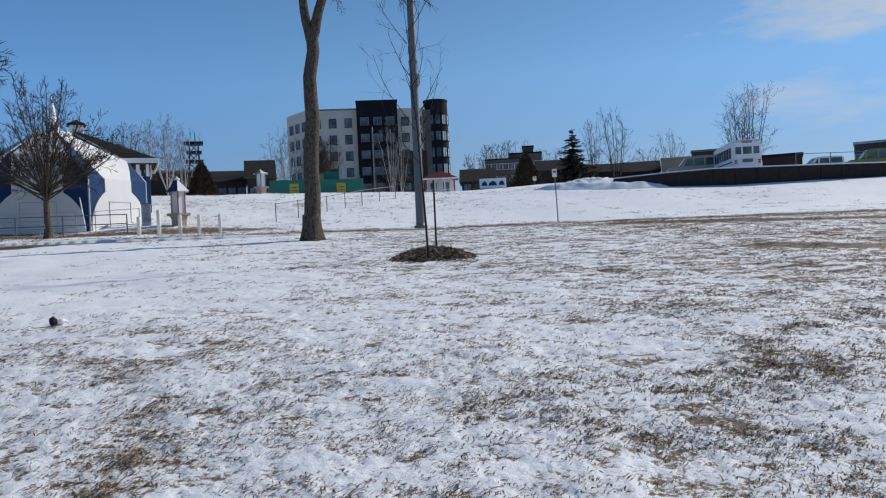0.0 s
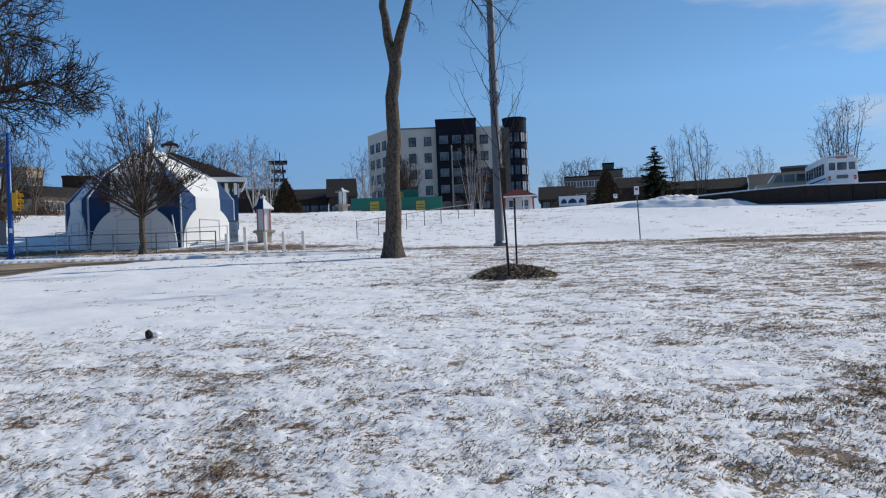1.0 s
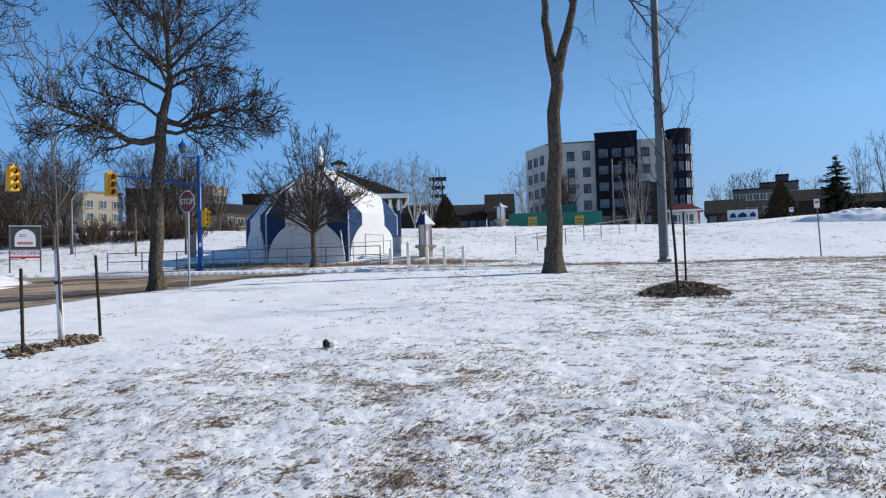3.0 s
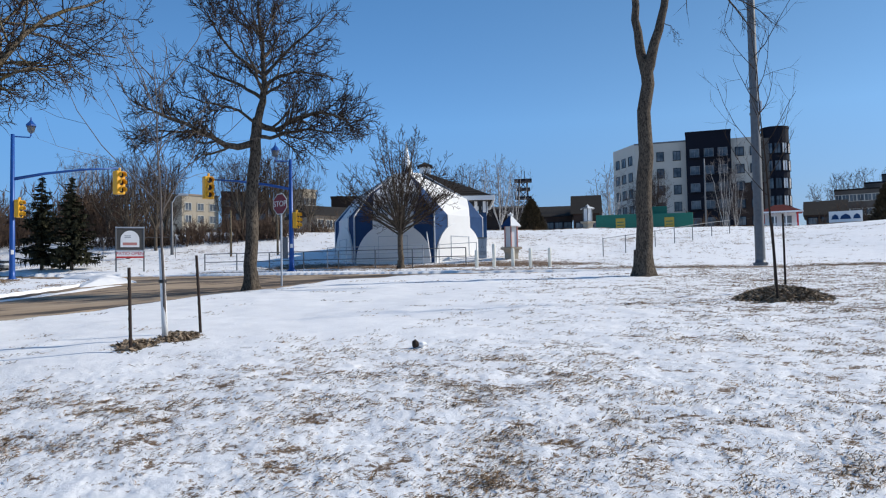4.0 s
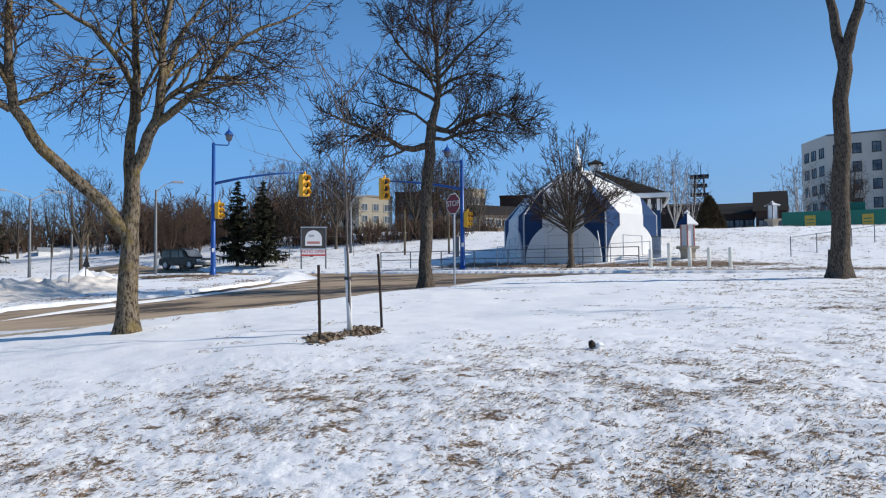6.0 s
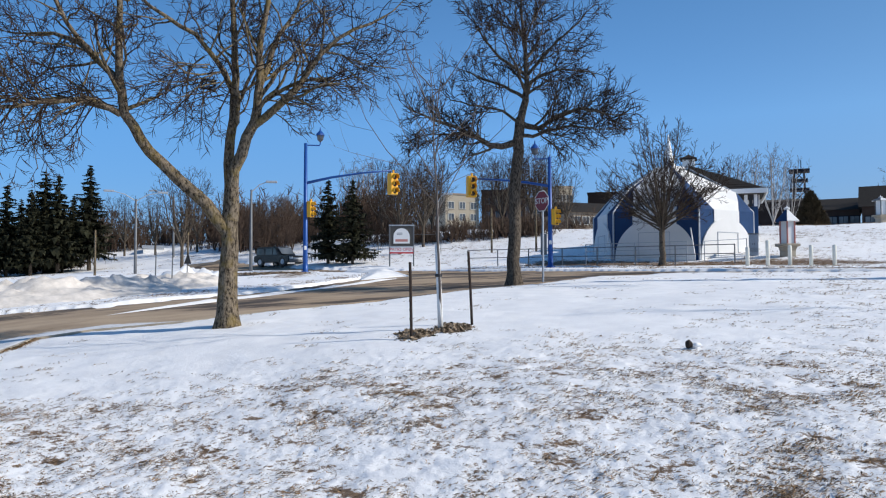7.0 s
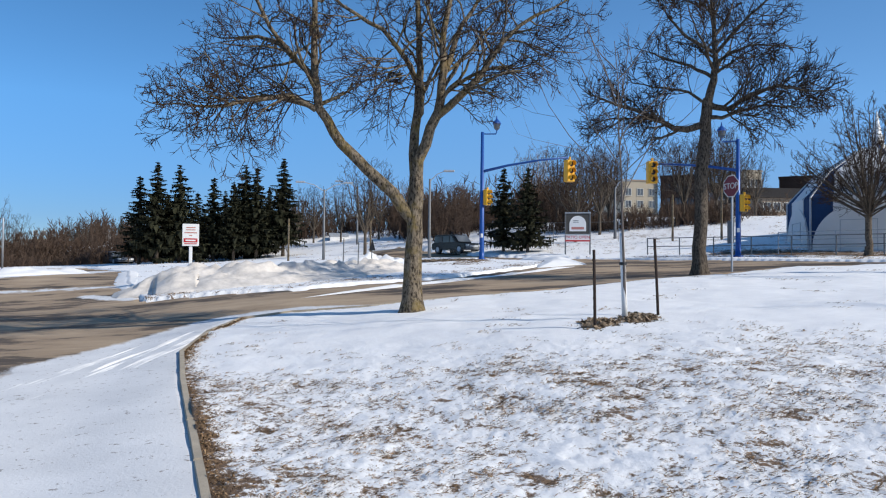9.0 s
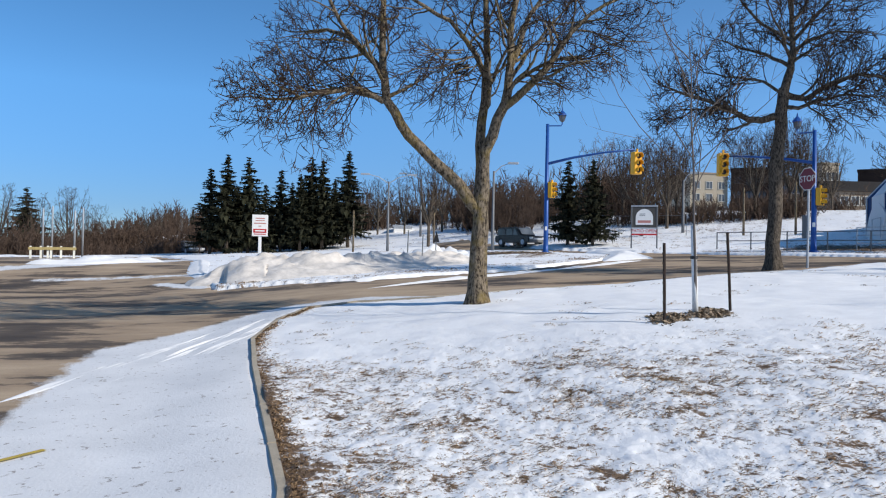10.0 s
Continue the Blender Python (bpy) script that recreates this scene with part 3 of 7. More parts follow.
# ---- trees ----
class Tree:
    """Grows a bare tree: limbs thick enough to see as wood go into one mesh, fine twigs into another."""

    def __init__(self, seed, twig_from=0.016, droop=0.0, rmin=0.0026):
        self.rng = random.Random(seed)
        self.wood, self.fine, self.twig_from, self.droop, self.rmin = Build(), Build(), twig_from, droop, rmin

    def limb(self, pts, r0, r1):
        n = len(pts)
        rad = [r0 + (r1 - r0) * i / (n - 1) for i in range(n)]
        big = r0 > self.twig_from
        if not big:
            self.fine.spike(pts, rad)
            return
        (self.wood if big else self.fine).tube(pts, rad, 10 if r0 > 0.12 else 6 if r0 > 0.04 else 4 if big else 3, caps=False)

    def grow(self, p, d, length, r, level, up=0.25, spread=0.9, kids=6, wiggle=0.22, keep=0.62):
        """A branch from p along d with side branches, down to twigs at level 0."""
        g = self.rng
        n = 5 if level > 2 else 4 if level == 2 else 3 if level == 1 else 2
        pts, dirs = [Vector(p)], []
        d = Vector(d).normalized()
        for i in range(n):
            j = Vector((g.gauss(0, 1), g.gauss(0, 1), g.gauss(0, 1))) * wiggle
            d = (d + j + Vector((0, 0, up * 0.35 - self.droop * 0.3))).normalized()
            pts.append(pts[-1] + d * length / n)
            dirs.append(d.copy())
        self.limb(pts, r, max(self.rmin * 0.85, r * 0.45))
        if level <= 0:
            return
        for i in range(kids):
            t = 0.22 + 0.78 * (i + g.random()) / kids
            s = min(n - 1, int(t * n))
            q = pts[s].lerp(pts[s + 1], t * n - s)
            side = dirs[s].orthogonal().normalized()
            side.rotate(Matrix.Rotation(g.random() * 6.283 + i * 2.4, 3, dirs[s]))
            e = (dirs[s] * (1 - 0.5 * spread) + side * spread * (0.6 + 0.5 * g.random())).normalized()
            self.grow(q, e, length * keep * (0.7 + 0.5 * g.random()) * (1.15 - 0.45 * t), max(self.rmin, r * (1 - 0.55 * t) * 0.58), level - 1, up, spread, kids if level > 1 else max(3, kids - 1), wiggle, keep)

    def along(self, pts, r0, r1, n, length, level, start=0.3, up=0.3, spread=0.9, kids=6, wiggle=0.22, keep=0.62):
        """A limb through given points, with n branches off its outer part."""
        pts = [Vector(p) for p in pts]
        fine = []
        for a, b in zip(pts[:-1], pts[1:]):
            for i in range(3):
                q = a.lerp(b, i / 3)
                if i:
                    q = q + Vector([self.rng.gauss(0, 1) for _ in range(3)]) * min(0.05, (b - a).length * 0.02)
                fine.append(q)
        fine.append(pts[-1])
        self.limb(fine, r0, r1)
        m = len(fine) - 1
        for i in range(n):
            t = start + (1 - start) * (i + self.rng.random()) / n
            s = min(m - 1, int(t * m))
            d = (fine[s + 1] - fine[s]).normalized()
            q = fine[s].lerp(fine[s + 1], t * m - s)
            side = d.orthogonal().normalized()
            side.rotate(Matrix.Rotation(self.rng.random() * 6.283 + i * 2.4, 3, d))
            e = (d * 0.55 + side * spread).normalized()
            self.grow(q, e, length * (1.15 - 0.5 * t) * (0.75 + 0.5 * self.rng.random()), max(0.004, (r0 + (r1 - r0) * t) * 0.5), level, up, spread, kids, wiggle, keep)
        self.grow(pts[-1], pts[-1] - pts[-2], length * 0.7, r1, level, up, spread, kids, wiggle, keep)

    def flare(self, r, h=0.5, lobes=5):
        """The widening foot of a trunk with root lobes."""
        n, rows = 20, 5
        o = len(self.wood.v)
        for i in range(rows):
            t = i / (rows - 1)
            for k in range(n):
                a = 2 * math.pi * k / n
                w = r * (1.02 + 0.55 * (1 - t) ** 2.2 * (1 + 0.35 * math.cos(lobes * a + 1)))
                self.wood.v.append((w * math.cos(a), w * math.sin(a), -0.12 + (h + 0.12) * t))
        for i in range(rows - 1):
            for k in range(n):
                k2 = (k + 1) % n
                self.wood.f.append((o + i * n + k, o + i * n + k2, o + (i + 1) * n + k2, o + (i + 1) * n + k))

    def finish(self, name, x, y, turn, bark, twig, label, category="tree", z=None, group="", scale=1.0):
        ob = thing(name, x, y, turn, z, label, category, group, scale=scale)
        part("trunk", self.wood, bark, ob, smooth=True)
        part("crown", self.fine, twig, ob, "fine leafless twigs")
        return ob


def leaning_maple():
    """The large lawn tree: short trunk, one long limb leaning aside, two upright leaders."""
    t = Tree(7, rmin=0.0060)
    t.flare(0.185)
    t.along([(0, 0, 0.2), (0.02, 0, 1.2), (0.04, 0.0, 1.9), (0.06, 0.02, 2.4)], 0.19, 0.12, 0, 0.1, 0)
    a = dict(level=3, kids=4, keep=0.62, spread=0.80, wiggle=0.20)
    t.along([(0, 0, 1.75), (-0.6, -0.1, 2.45), (-1.37, -0.2, 3.17), (-1.79, -0.3, 3.82), (-1.88, -0.3, 4.45), (-1.92, -0.1, 5.5), (-2.0, 0.2, 6.6)], 0.125, 0.045, 9, 1.4, start=0.45, **a)
    t.along([(-1.85, -0.3, 3.8), (-2.28, -0.5, 4.0), (-3.04, -0.8, 3.84), (-3.6, -1.0, 3.68), (-4.0, -1.1, 3.68)], 0.06, 0.018, 20, 1.15, start=0.15, up=0.05, **a)
    t.along([(-1.88, -0.3, 4.4), (-2.2, -0.1, 4.73), (-2.67, 0.2, 5.2), (-3.1, 0.4, 5.38), (-3.6, 0.6, 5.4)], 0.075, 0.02, 12, 1.25, start=0.25, up=0.15, **a)
    t.along([(-2.3, 0.0, 4.85), (-2.7, -0.5, 5.3), (-3.0, -0.9, 5.9), (-3.3, -1.1, 6.6)], 0.05, 0.018, 6, 1.2, start=0.25, up=0.2, **a)
    t.along([(0.0, 0, 1.9), (0.0, 0.1, 3.05), (0.09, 0.2, 4.36), (0.09, 0.3, 5.4), (0.0, 0.4, 7.6)], 0.12, 0.04, 9, 1.5, start=0.35, **a)
    t.along([(0.09, 0.2, 4.36), (-0.07, 0.0, 4.73), (-0.6, -0.3, 5.35), (-1.37, -0.5, 5.73), (-2.1, -0.6, 6.27)], 0.065, 0.02, 11, 1.35, start=0.2, **a)
    t.along([(0.06, 0, 1.95), (0.09, -0.05, 2.9), (0.47, -0.1, 3.82), (0.56, -0.1, 4.6), (0.58, 0, 5.5), (0.8, 0.1, 7.4)], 0.13, 0.04, 9, 1.5, start=0.4, **a)
    t.along([(0.45, -0.1, 3.75), (1.08, -0.4, 4.28), (1.53, -0.5, 4.89), (2.0, -0.5, 5.42), (2.9, -0.4, 5.95)], 0.08, 0.02, 13, 1.45, start=0.2, up=0.15, **a)
    t.along([(0.55, -0.1, 4.5), (0.93, 0.3, 5.65), (1.3, 0.6, 6.3), (1.7, 0.8, 7.3)], 0.065, 0.02, 7, 1.4, start=0.2, **a)
    t.along([(0.5, 0.0, 4.2), (0.9, 0.7, 5.0), (1.3, 1.3, 5.6), (1.9, 1.7, 6.4)], 0.05, 0.02, 6, 1.3, start=0.2, **a)
    # drooping sprays under the outer limbs
    for k in range(14):
        f = k / 13
        p = Vector((-1.8 - 1.9 * f, -0.5 - 0.5 * math.cos(k * 1.7), 3.78 + 0.5 * abs(math.sin(k * 2.3)) ** 2))
        t.grow(p, (-0.75 + 0.3 * math.sin(k * 2.1), math.cos(k * 2.1) * 0.7, -0.30), 0.95, 0.016, 2, 0.30, 0.75, 6, 0.20, 0.62)
    for k in range(9):
        f = k / 8
        p = Vector((0.9 + 1.5 * f, -0.3 + 0.5 * math.sin(k * 1.9), 4.2 + 1.1 * f))
        t.grow(p, (0.65, math.cos(k * 2.1) * 0.8, -0.22), 0.9, 0.016, 2, 0.30, 0.75, 6, 0.20, 0.62)
    for k in range(7):
        p = Vector((-0.1 - 0.06 * k, 0.3 * math.cos(k * 2.4), 4.4 + 0.1 * k))
        t.grow(p, (-0.6, math.cos(k * 2.1) * 0.8, -0.35), 1.0, 0.018, 2, 0.15, 0.75, 6, 0.20, 0.62)
    for k in range(16):
        f = k / 15
        if k % 2:
            p = Vector((0.6 + 1.6 * f, -0.35 + 0.5 * math.sin(k * 1.9), 4.05 + 0.95 * f))
            d = (0.65, math.cos(k * 2.1) * 0.7, -0.30)
        else:
            p = Vector((0.05 - 0.9 * f, 0.35 * math.cos(k * 2.4), 4.6 + 0.2 * f))
            d = (-0.55, math.cos(k * 2.1) * 0.7, -0.65)
        t.grow(p, d, 0.85 if k % 2 else 1.25, 0.018, 2, 0.06, 0.72, 6, 0.20, 0.60)
    for k in range(8):
        p = Vector((-2.2 - 0.22 * k, -0.8 + 0.4 * math.sin(k * 2.0), 3.85))
        t.grow(p, (-0.35, math.cos(k * 1.7) * 0.6, -0.65), 1.0, 0.015, 2, 0.05, 0.72, 6, 0.20, 0.60)
    # an old nest in the fork
    for k in range(60):
        a = k * 2.4
        p = Vector((-0.38 + 0.13 * math.cos(a), 0.10 + 0.13 * math.sin(a), 4.52 + 0.10 * math.sin(k * 1.3)))
        t.fine.spike([p, p + Vector((0.16 * math.cos(a + 1.9), 0.16 * math.sin(a + 1.9), 0.05 * math.cos(k)))], [0.016])
    return t.finish("maple_tree", -12.98, 7.61, 57.7, BARK, TWIG, "large bare maple with mossy trunk and leaning limb")


def spreading_maple():
    t = Tree(12, rmin=0.0088)
    t.flare(0.20)
    t.along([(0, 0, 0.2), (0.05, 0, 1.6), (0.08, 0, 3.2), (0.16, 0.03, 4.4), (0.22, 0.05, 5.0)], 0.20, 0.15, 0, 0.1, 0)
    a = dict(level=2, kids=6, wiggle=0.17, keep=0.66, spread=0.72)
    t.along([(0.1, 0, 4.3), (-0.35, -0.1, 4.16), (-0.7, -0.15, 4.2), (-1.1, -0.2, 4.47), (-1.8, -0.3, 4.78), (-2.4, -0.4, 4.97), (-2.9, -0.4, 5.2)], 0.11, 0.025, 21, 1.12, start=0.25, up=0.22, **a)
    t.along([(-1.1, -0.2, 4.5), (-1.5, 0.4, 4.7), (-2.1, 0.8, 4.75), (-2.8, 1.1, 4.8)], 0.05, 0.02, 10, 1.25, start=0.2, up=0.2, **a)
    t.along([(0.2, 0, 4.9), (0.5, 0.1, 4.8), (0.8, 0.15, 4.75), (1.4, 0.3, 5.13), (2.1, 0.3, 5.38), (2.6, 0.2, 5.25), (2.95, 0.2, 5.15)], 0.10, 0.022, 21, 1.12, start=0.2, up=0.22, **a)
    t.along([(0.8, 0.1, 4.75), (1.3, -0.5, 5.0), (2.0, -0.9, 5.1), (2.6, -1.1, 4.9)], 0.05, 0.02, 10, 1.25, start=0.2, up=0.2, **a)
    t.along([(0.2, 0, 4.8), (0.4, 0.1, 5.6), (0.45, 0.15, 6.2), (0.42, 0.2, 7.4), (0.30, 0.2, 9.0)], 0.13, 0.03, 9, 1.15, start=0.3, **a)
    for pts, r in (([(0.35, 0.1, 5.7), (-0.25, 0.2, 6.1), (-0.9, 0.3, 6.35), (-1.5, 0.3, 6.65)], 0.058), ([(0.45, 0.1, 6.4), (-0.35, -0.2, 6.85), (-0.85, -0.4, 7.4), (-1.15, -0.5, 7.95)], 0.055),
                   ([(0.45, 0.1, 6.1), (0.9, 0.2, 6.4), (1.4, 0.3, 6.6), (2.3, 0.4, 6.55)], 0.058), ([(0.45, 0.15, 6.4), (1.0, -0.2, 6.95), (1.6, -0.5, 7.45), (2.2, -0.6, 8.05)], 0.055),
                   ([(0.40, 0.2, 7.5), (0.6, 0.3, 8.05), (0.8, 0.5, 8.45), (1.05, 0.6, 8.9)], 0.040), ([(0.38, 0.2, 7.5), (0.05, -0.1, 7.85), (-0.2, -0.2, 8.15), (-0.4, -0.2, 8.7)], 0.040),
                   ([(0.42, 0.1, 5.8), (0.6, 0.8, 6.3), (0.9, 1.4, 6.8), (1.0, 1.8, 7.4)], 0.05), ([(0.42, 0.1, 5.8), (0.2, -0.7, 6.3), (-0.1, -1.3, 6.7), (-0.3, -1.7, 7.2)], 0.05),
                   ([(0.42, 0.1, 6.9), (0.7, 0.7, 7.4), (0.9, 1.1, 7.9), (1.0, 1.3, 8.3)], 0.04), ([(0.42, 0.1, 6.9), (0.3, -0.5, 7.4), (0.1, -0.9, 7.9), (0.1, -1.1, 8.3)], 0.04)):
        t.along(pts, r, 0.018, 8, 1.08, start=0.2, up=0.2, **a)
    t.along([(0.15, 0, 4.55), (0.6, -0.1, 4.45), (1.1, -0.2, 4.62), (1.8, -0.3, 4.72), (2.5, -0.3, 4.6)], 0.065, 0.02, 13, 1.05, start=0.25, up=0.15, **a)
    t.along([(0.2, 0, 4.9), (-0.3, 0.1, 5.3), (-1.0, 0.2, 5.5), (-1.9, 0.2, 5.7)], 0.05, 0.018, 10, 1.05, start=0.25, up=0.2, **a)
    # shoots drooping under the low limbs
    for k in range(18):
        f = k / 17
        p = Vector((0.9 + 2.1 * f, 0.2 + 0.3 * math.sin(k * 1.9), 4.85 + 0.6 * f)) if k % 2 else Vector((-0.9 - 1.7 * f, -0.25 + 0.3 * math.sin(k * 1.9), 4.4 + 0.6 * f))
        t.grow(p, (0.5 if k % 2 else -0.5, 0.7 * math.cos(k * 2.1), -0.5), 1.15, 0.016, 2, 0.05, 0.7, 5, 0.18, 0.62)
    return t.finish("maple_tree", -14.58, 18.43, 37.8, BARK_DARK, TWIG, "bare spreading maple beside the road")


def round_tree():
    """A compact ornamental tree with many steep branches from one short trunk."""
    t = Tree(23, rmin=0.0105)
    t.flare(0.17, 0.4)
    t.along([(0, 0, 0.1), (0, 0, 1.2), (0.02, 0, 2.5)], 0.17, 0.13, 0, 0.1, 0)
    for i in range(46):
        a = i * 2.4
        f = (i * 0.7549) % 1
        lean = 0.05 + 1.85 * f ** 0.8
        d = Vector((math.cos(a) * lean, math.sin(a) * lean, 1.0)).normalized()
        ln = 5.3 * d.z ** 0.66
        base = Vector((0, 0, 1.70 + 0.016 * i))
        t.along([base, base + d * ln * 0.34 + Vector((0, 0, -0.05)), base + d * ln * 0.68 + Vector((0, 0, -0.03)), base + d * ln + Vector((0, 0, 0.12))], 0.046, 0.013, 10, 0.95, level=2, start=0.25, up=0.25, spread=0.66, kids=3, wiggle=0.11)
    return t.finish("ornamental_tree", -19.56, 38.0, 27, BARK_DARK, TWIG, "rounded bare ornamental tree in front of the dome")


def tall_forked_tree():
    t = Tree(31, rmin=0.005)
    t.flare(0.31, 0.9)
    t.along([(0, 0, 0.3), (0.07, 0, 2.5), (0.18, 0, 5.0), (0.30, 0, 7.4)], 0.30, 0.21, 0, 0.1, 0)
    a = dict(level=2, kids=5)
    t.along([(0.28, 0, 7.0), (0.10, 0.1, 8.0), (0.02, 0.1, 9.4), (-0.3, 0.2, 12), (-0.8, 0.3, 14.5)], 0.19, 0.06, 10, 2.8, start=0.55, **a)
    t.along([(0.32, 0, 7.0), (0.6, -0.1, 8.0), (0.95, -0.1, 9.2), (1.4, -0.2, 12), (1.8, -0.2, 14.5)], 0.20, 0.06, 10, 2.8, start=0.5, **a)
    d = dict(level=2, kids=3, spread=0.6, wiggle=0.16, up=-0.05)
    t.along([(1.1, -0.1, 10.0), (2.0, -0.4, 10.1), (2.9, -0.6, 9.2), (3.3, -0.7, 8.5), (3.5, -0.7, 8.2)], 0.05, 0.016, 9, 0.85, start=0.45, **d)
    t.along([(2.0, -0.4, 10.0), (3.2, -0.5, 9.1), (3.9, -0.5, 8.65), (4.2, -0.5, 8.3)], 0.035, 0.014, 8, 0.8, start=0.35, **d)
    t.along([(0.8, -0.1, 8.7), (1.15, -0.2, 8.5), (1.3, -0.2, 8.1)], 0.02, 0.008, 4, 0.4, start=0.3, **d)
    return t.finish("tall_tree", -4.12, 24.2, 9.7, BARK_DARK, TWIG, "tall mature tree with forked grey-brown trunk", scale=0.905)


leaning_maple()
spreading_maple()
round_tree()
tall_forked_tree()


def young_tree(seed, x, y, turn, height, lean, reach, wood, label, guard):
    """A staked sapling: one thin leader with long, sparse side shoots."""
    t = Tree(seed, twig_from=0.007)
    top = [(lean * (i / 6) ** 1.3 * height + 0.02 * math.sin(3 * i), 0.02 * math.cos(2 * i), height * i / 6) for i in range(7)]
    t.limb([Vector(p) for p in top], 0.034, 0.006)
    g = t.rng
    for i in range(13):
        f = 0.38 + 0.56 * i / 13
        p = Vector(top[0]).lerp(Vector(top[-1]), f)
        a = i * 2.4 + seed
        d = Vector((math.cos(a), math.sin(a), 1.15)).normalized()
        t.grow(p, d, reach * (1.25 - 0.8 * (f - 0.38)) * (0.7 + 0.6 * g.random()), 0.011, 2, 0.3, 0.7, 3, 0.12, 0.5)
    ob = t.finish("young_tree", x, y, turn, wood, wood, label)
    if guard:
        b = Build()
        b.tube([Vector(top[0]).lerp(Vector(top[-1]), f) for f in (0.0, 0.10, 0.20, 0.31)], [0.045, 0.042, 0.040, 0.037], 10)
        part("trunk_guard", b, WHITE, ob, "white spiral trunk guard", True)
        b = Build()
        q = Vector(top[0]).lerp(Vector(top[-1]), 0.20)
        b.lathe(q, [(0.042, -0.025), (0.06, -0.02), (0.06, 0.02), (0.042, 0.025)], 12)
        part("tie", b, BLACK, ob, "black rubber tree tie")
    return ob


def stake(x, y, height, lean, r=0.022):
    ob = thing("tree_stake", x, y, 0, None, "rusty dark iron stake driven beside a sapling", "stake", "stakes by the saplings")
    b = Build()
    b.tube([(0, 0, -0.2), (lean[0] * 0.5, lean[1] * 0.5, height * 0.5), (lean[0], lean[1], height)], [r, r * 0.97, r * 0.95], 8)
    for i in range(7):
        z = height * (0.15 + 0.12 * i)
        b.box((lean[0] * z / height, lean[1] * z / height - r, z), (0.012, 0.02, 0.03))
    part("shaft", b, RUSTY, ob)
    return ob


def mulch(x, y, rx, ry, h, turn, seed, n, label):
    """A ring of wood chips heaped round a sapling."""
    g = random.Random(seed)
    ob = tagged(new("mulch_heap"), label, "mulch", kind="stuff")
    ob.matrix_basis = pose(x, y, gz(x, y), 0, 0, turn)
    bed, b = Build(), Build()
    rows, k = 6, 28
    for i in range(rows):
        t = i / (rows - 1)
        for j in range(k):
            a = 2 * math.pi * j / k
            w = (1 - t) * (1 + 0.10 * math.sin(3 * a + seed) + 0.06 * math.sin(7 * a))
            px, py = rx * w * math.cos(a), ry * w * math.sin(a)
            bed.v.append((px, py, gz(x + px, y + py) - gz(x, y) - 0.04 + h * (1 - (1 - t) ** 2) + 0.02 * g.random()))
    for i in range(rows - 1):
        for j in range(k):
            bed.f.append((i * k + j, i * k + (j + 1) % k, (i + 1) * k + (j + 1) % k, (i + 1) * k + j))
    for _ in range(n):
        u, a = math.sqrt(g.random()) * 1.06, g.random() * 6.283
        w = u * (1 + 0.10 * math.sin(3 * a + seed) + 0.06 * math.sin(7 * a))
        px, py = rx * w * math.cos(a), ry * w * math.sin(a)
        pz = gz(x + px, y + py) - gz(x, y) + h * (1 - min(1, u) ** 2) - 0.02
        m = pose(px, py, pz, g.uniform(-50, 50), g.uniform(-50, 50), g.uniform(0, 360))
        l, wd, th = g.uniform(0.03, 0.09), g.uniform(0.012, 0.03), 0.008
        b.add([m @ Vector(c) for c in ((-l, -wd, 0), (l, -wd * 0.5, 0), (l * 0.9, wd, 0), (-l * 0.8, wd, 0), (0, 0, th * 2))], [(0, 1, 4), (1, 2, 4), (2, 3, 4), (3, 0, 4), (3, 2, 1, 0)])
    part("bed", bed, WALL_BROWN, ob, smooth=True)
    part("chips", b, CHIPS, ob)
    return ob


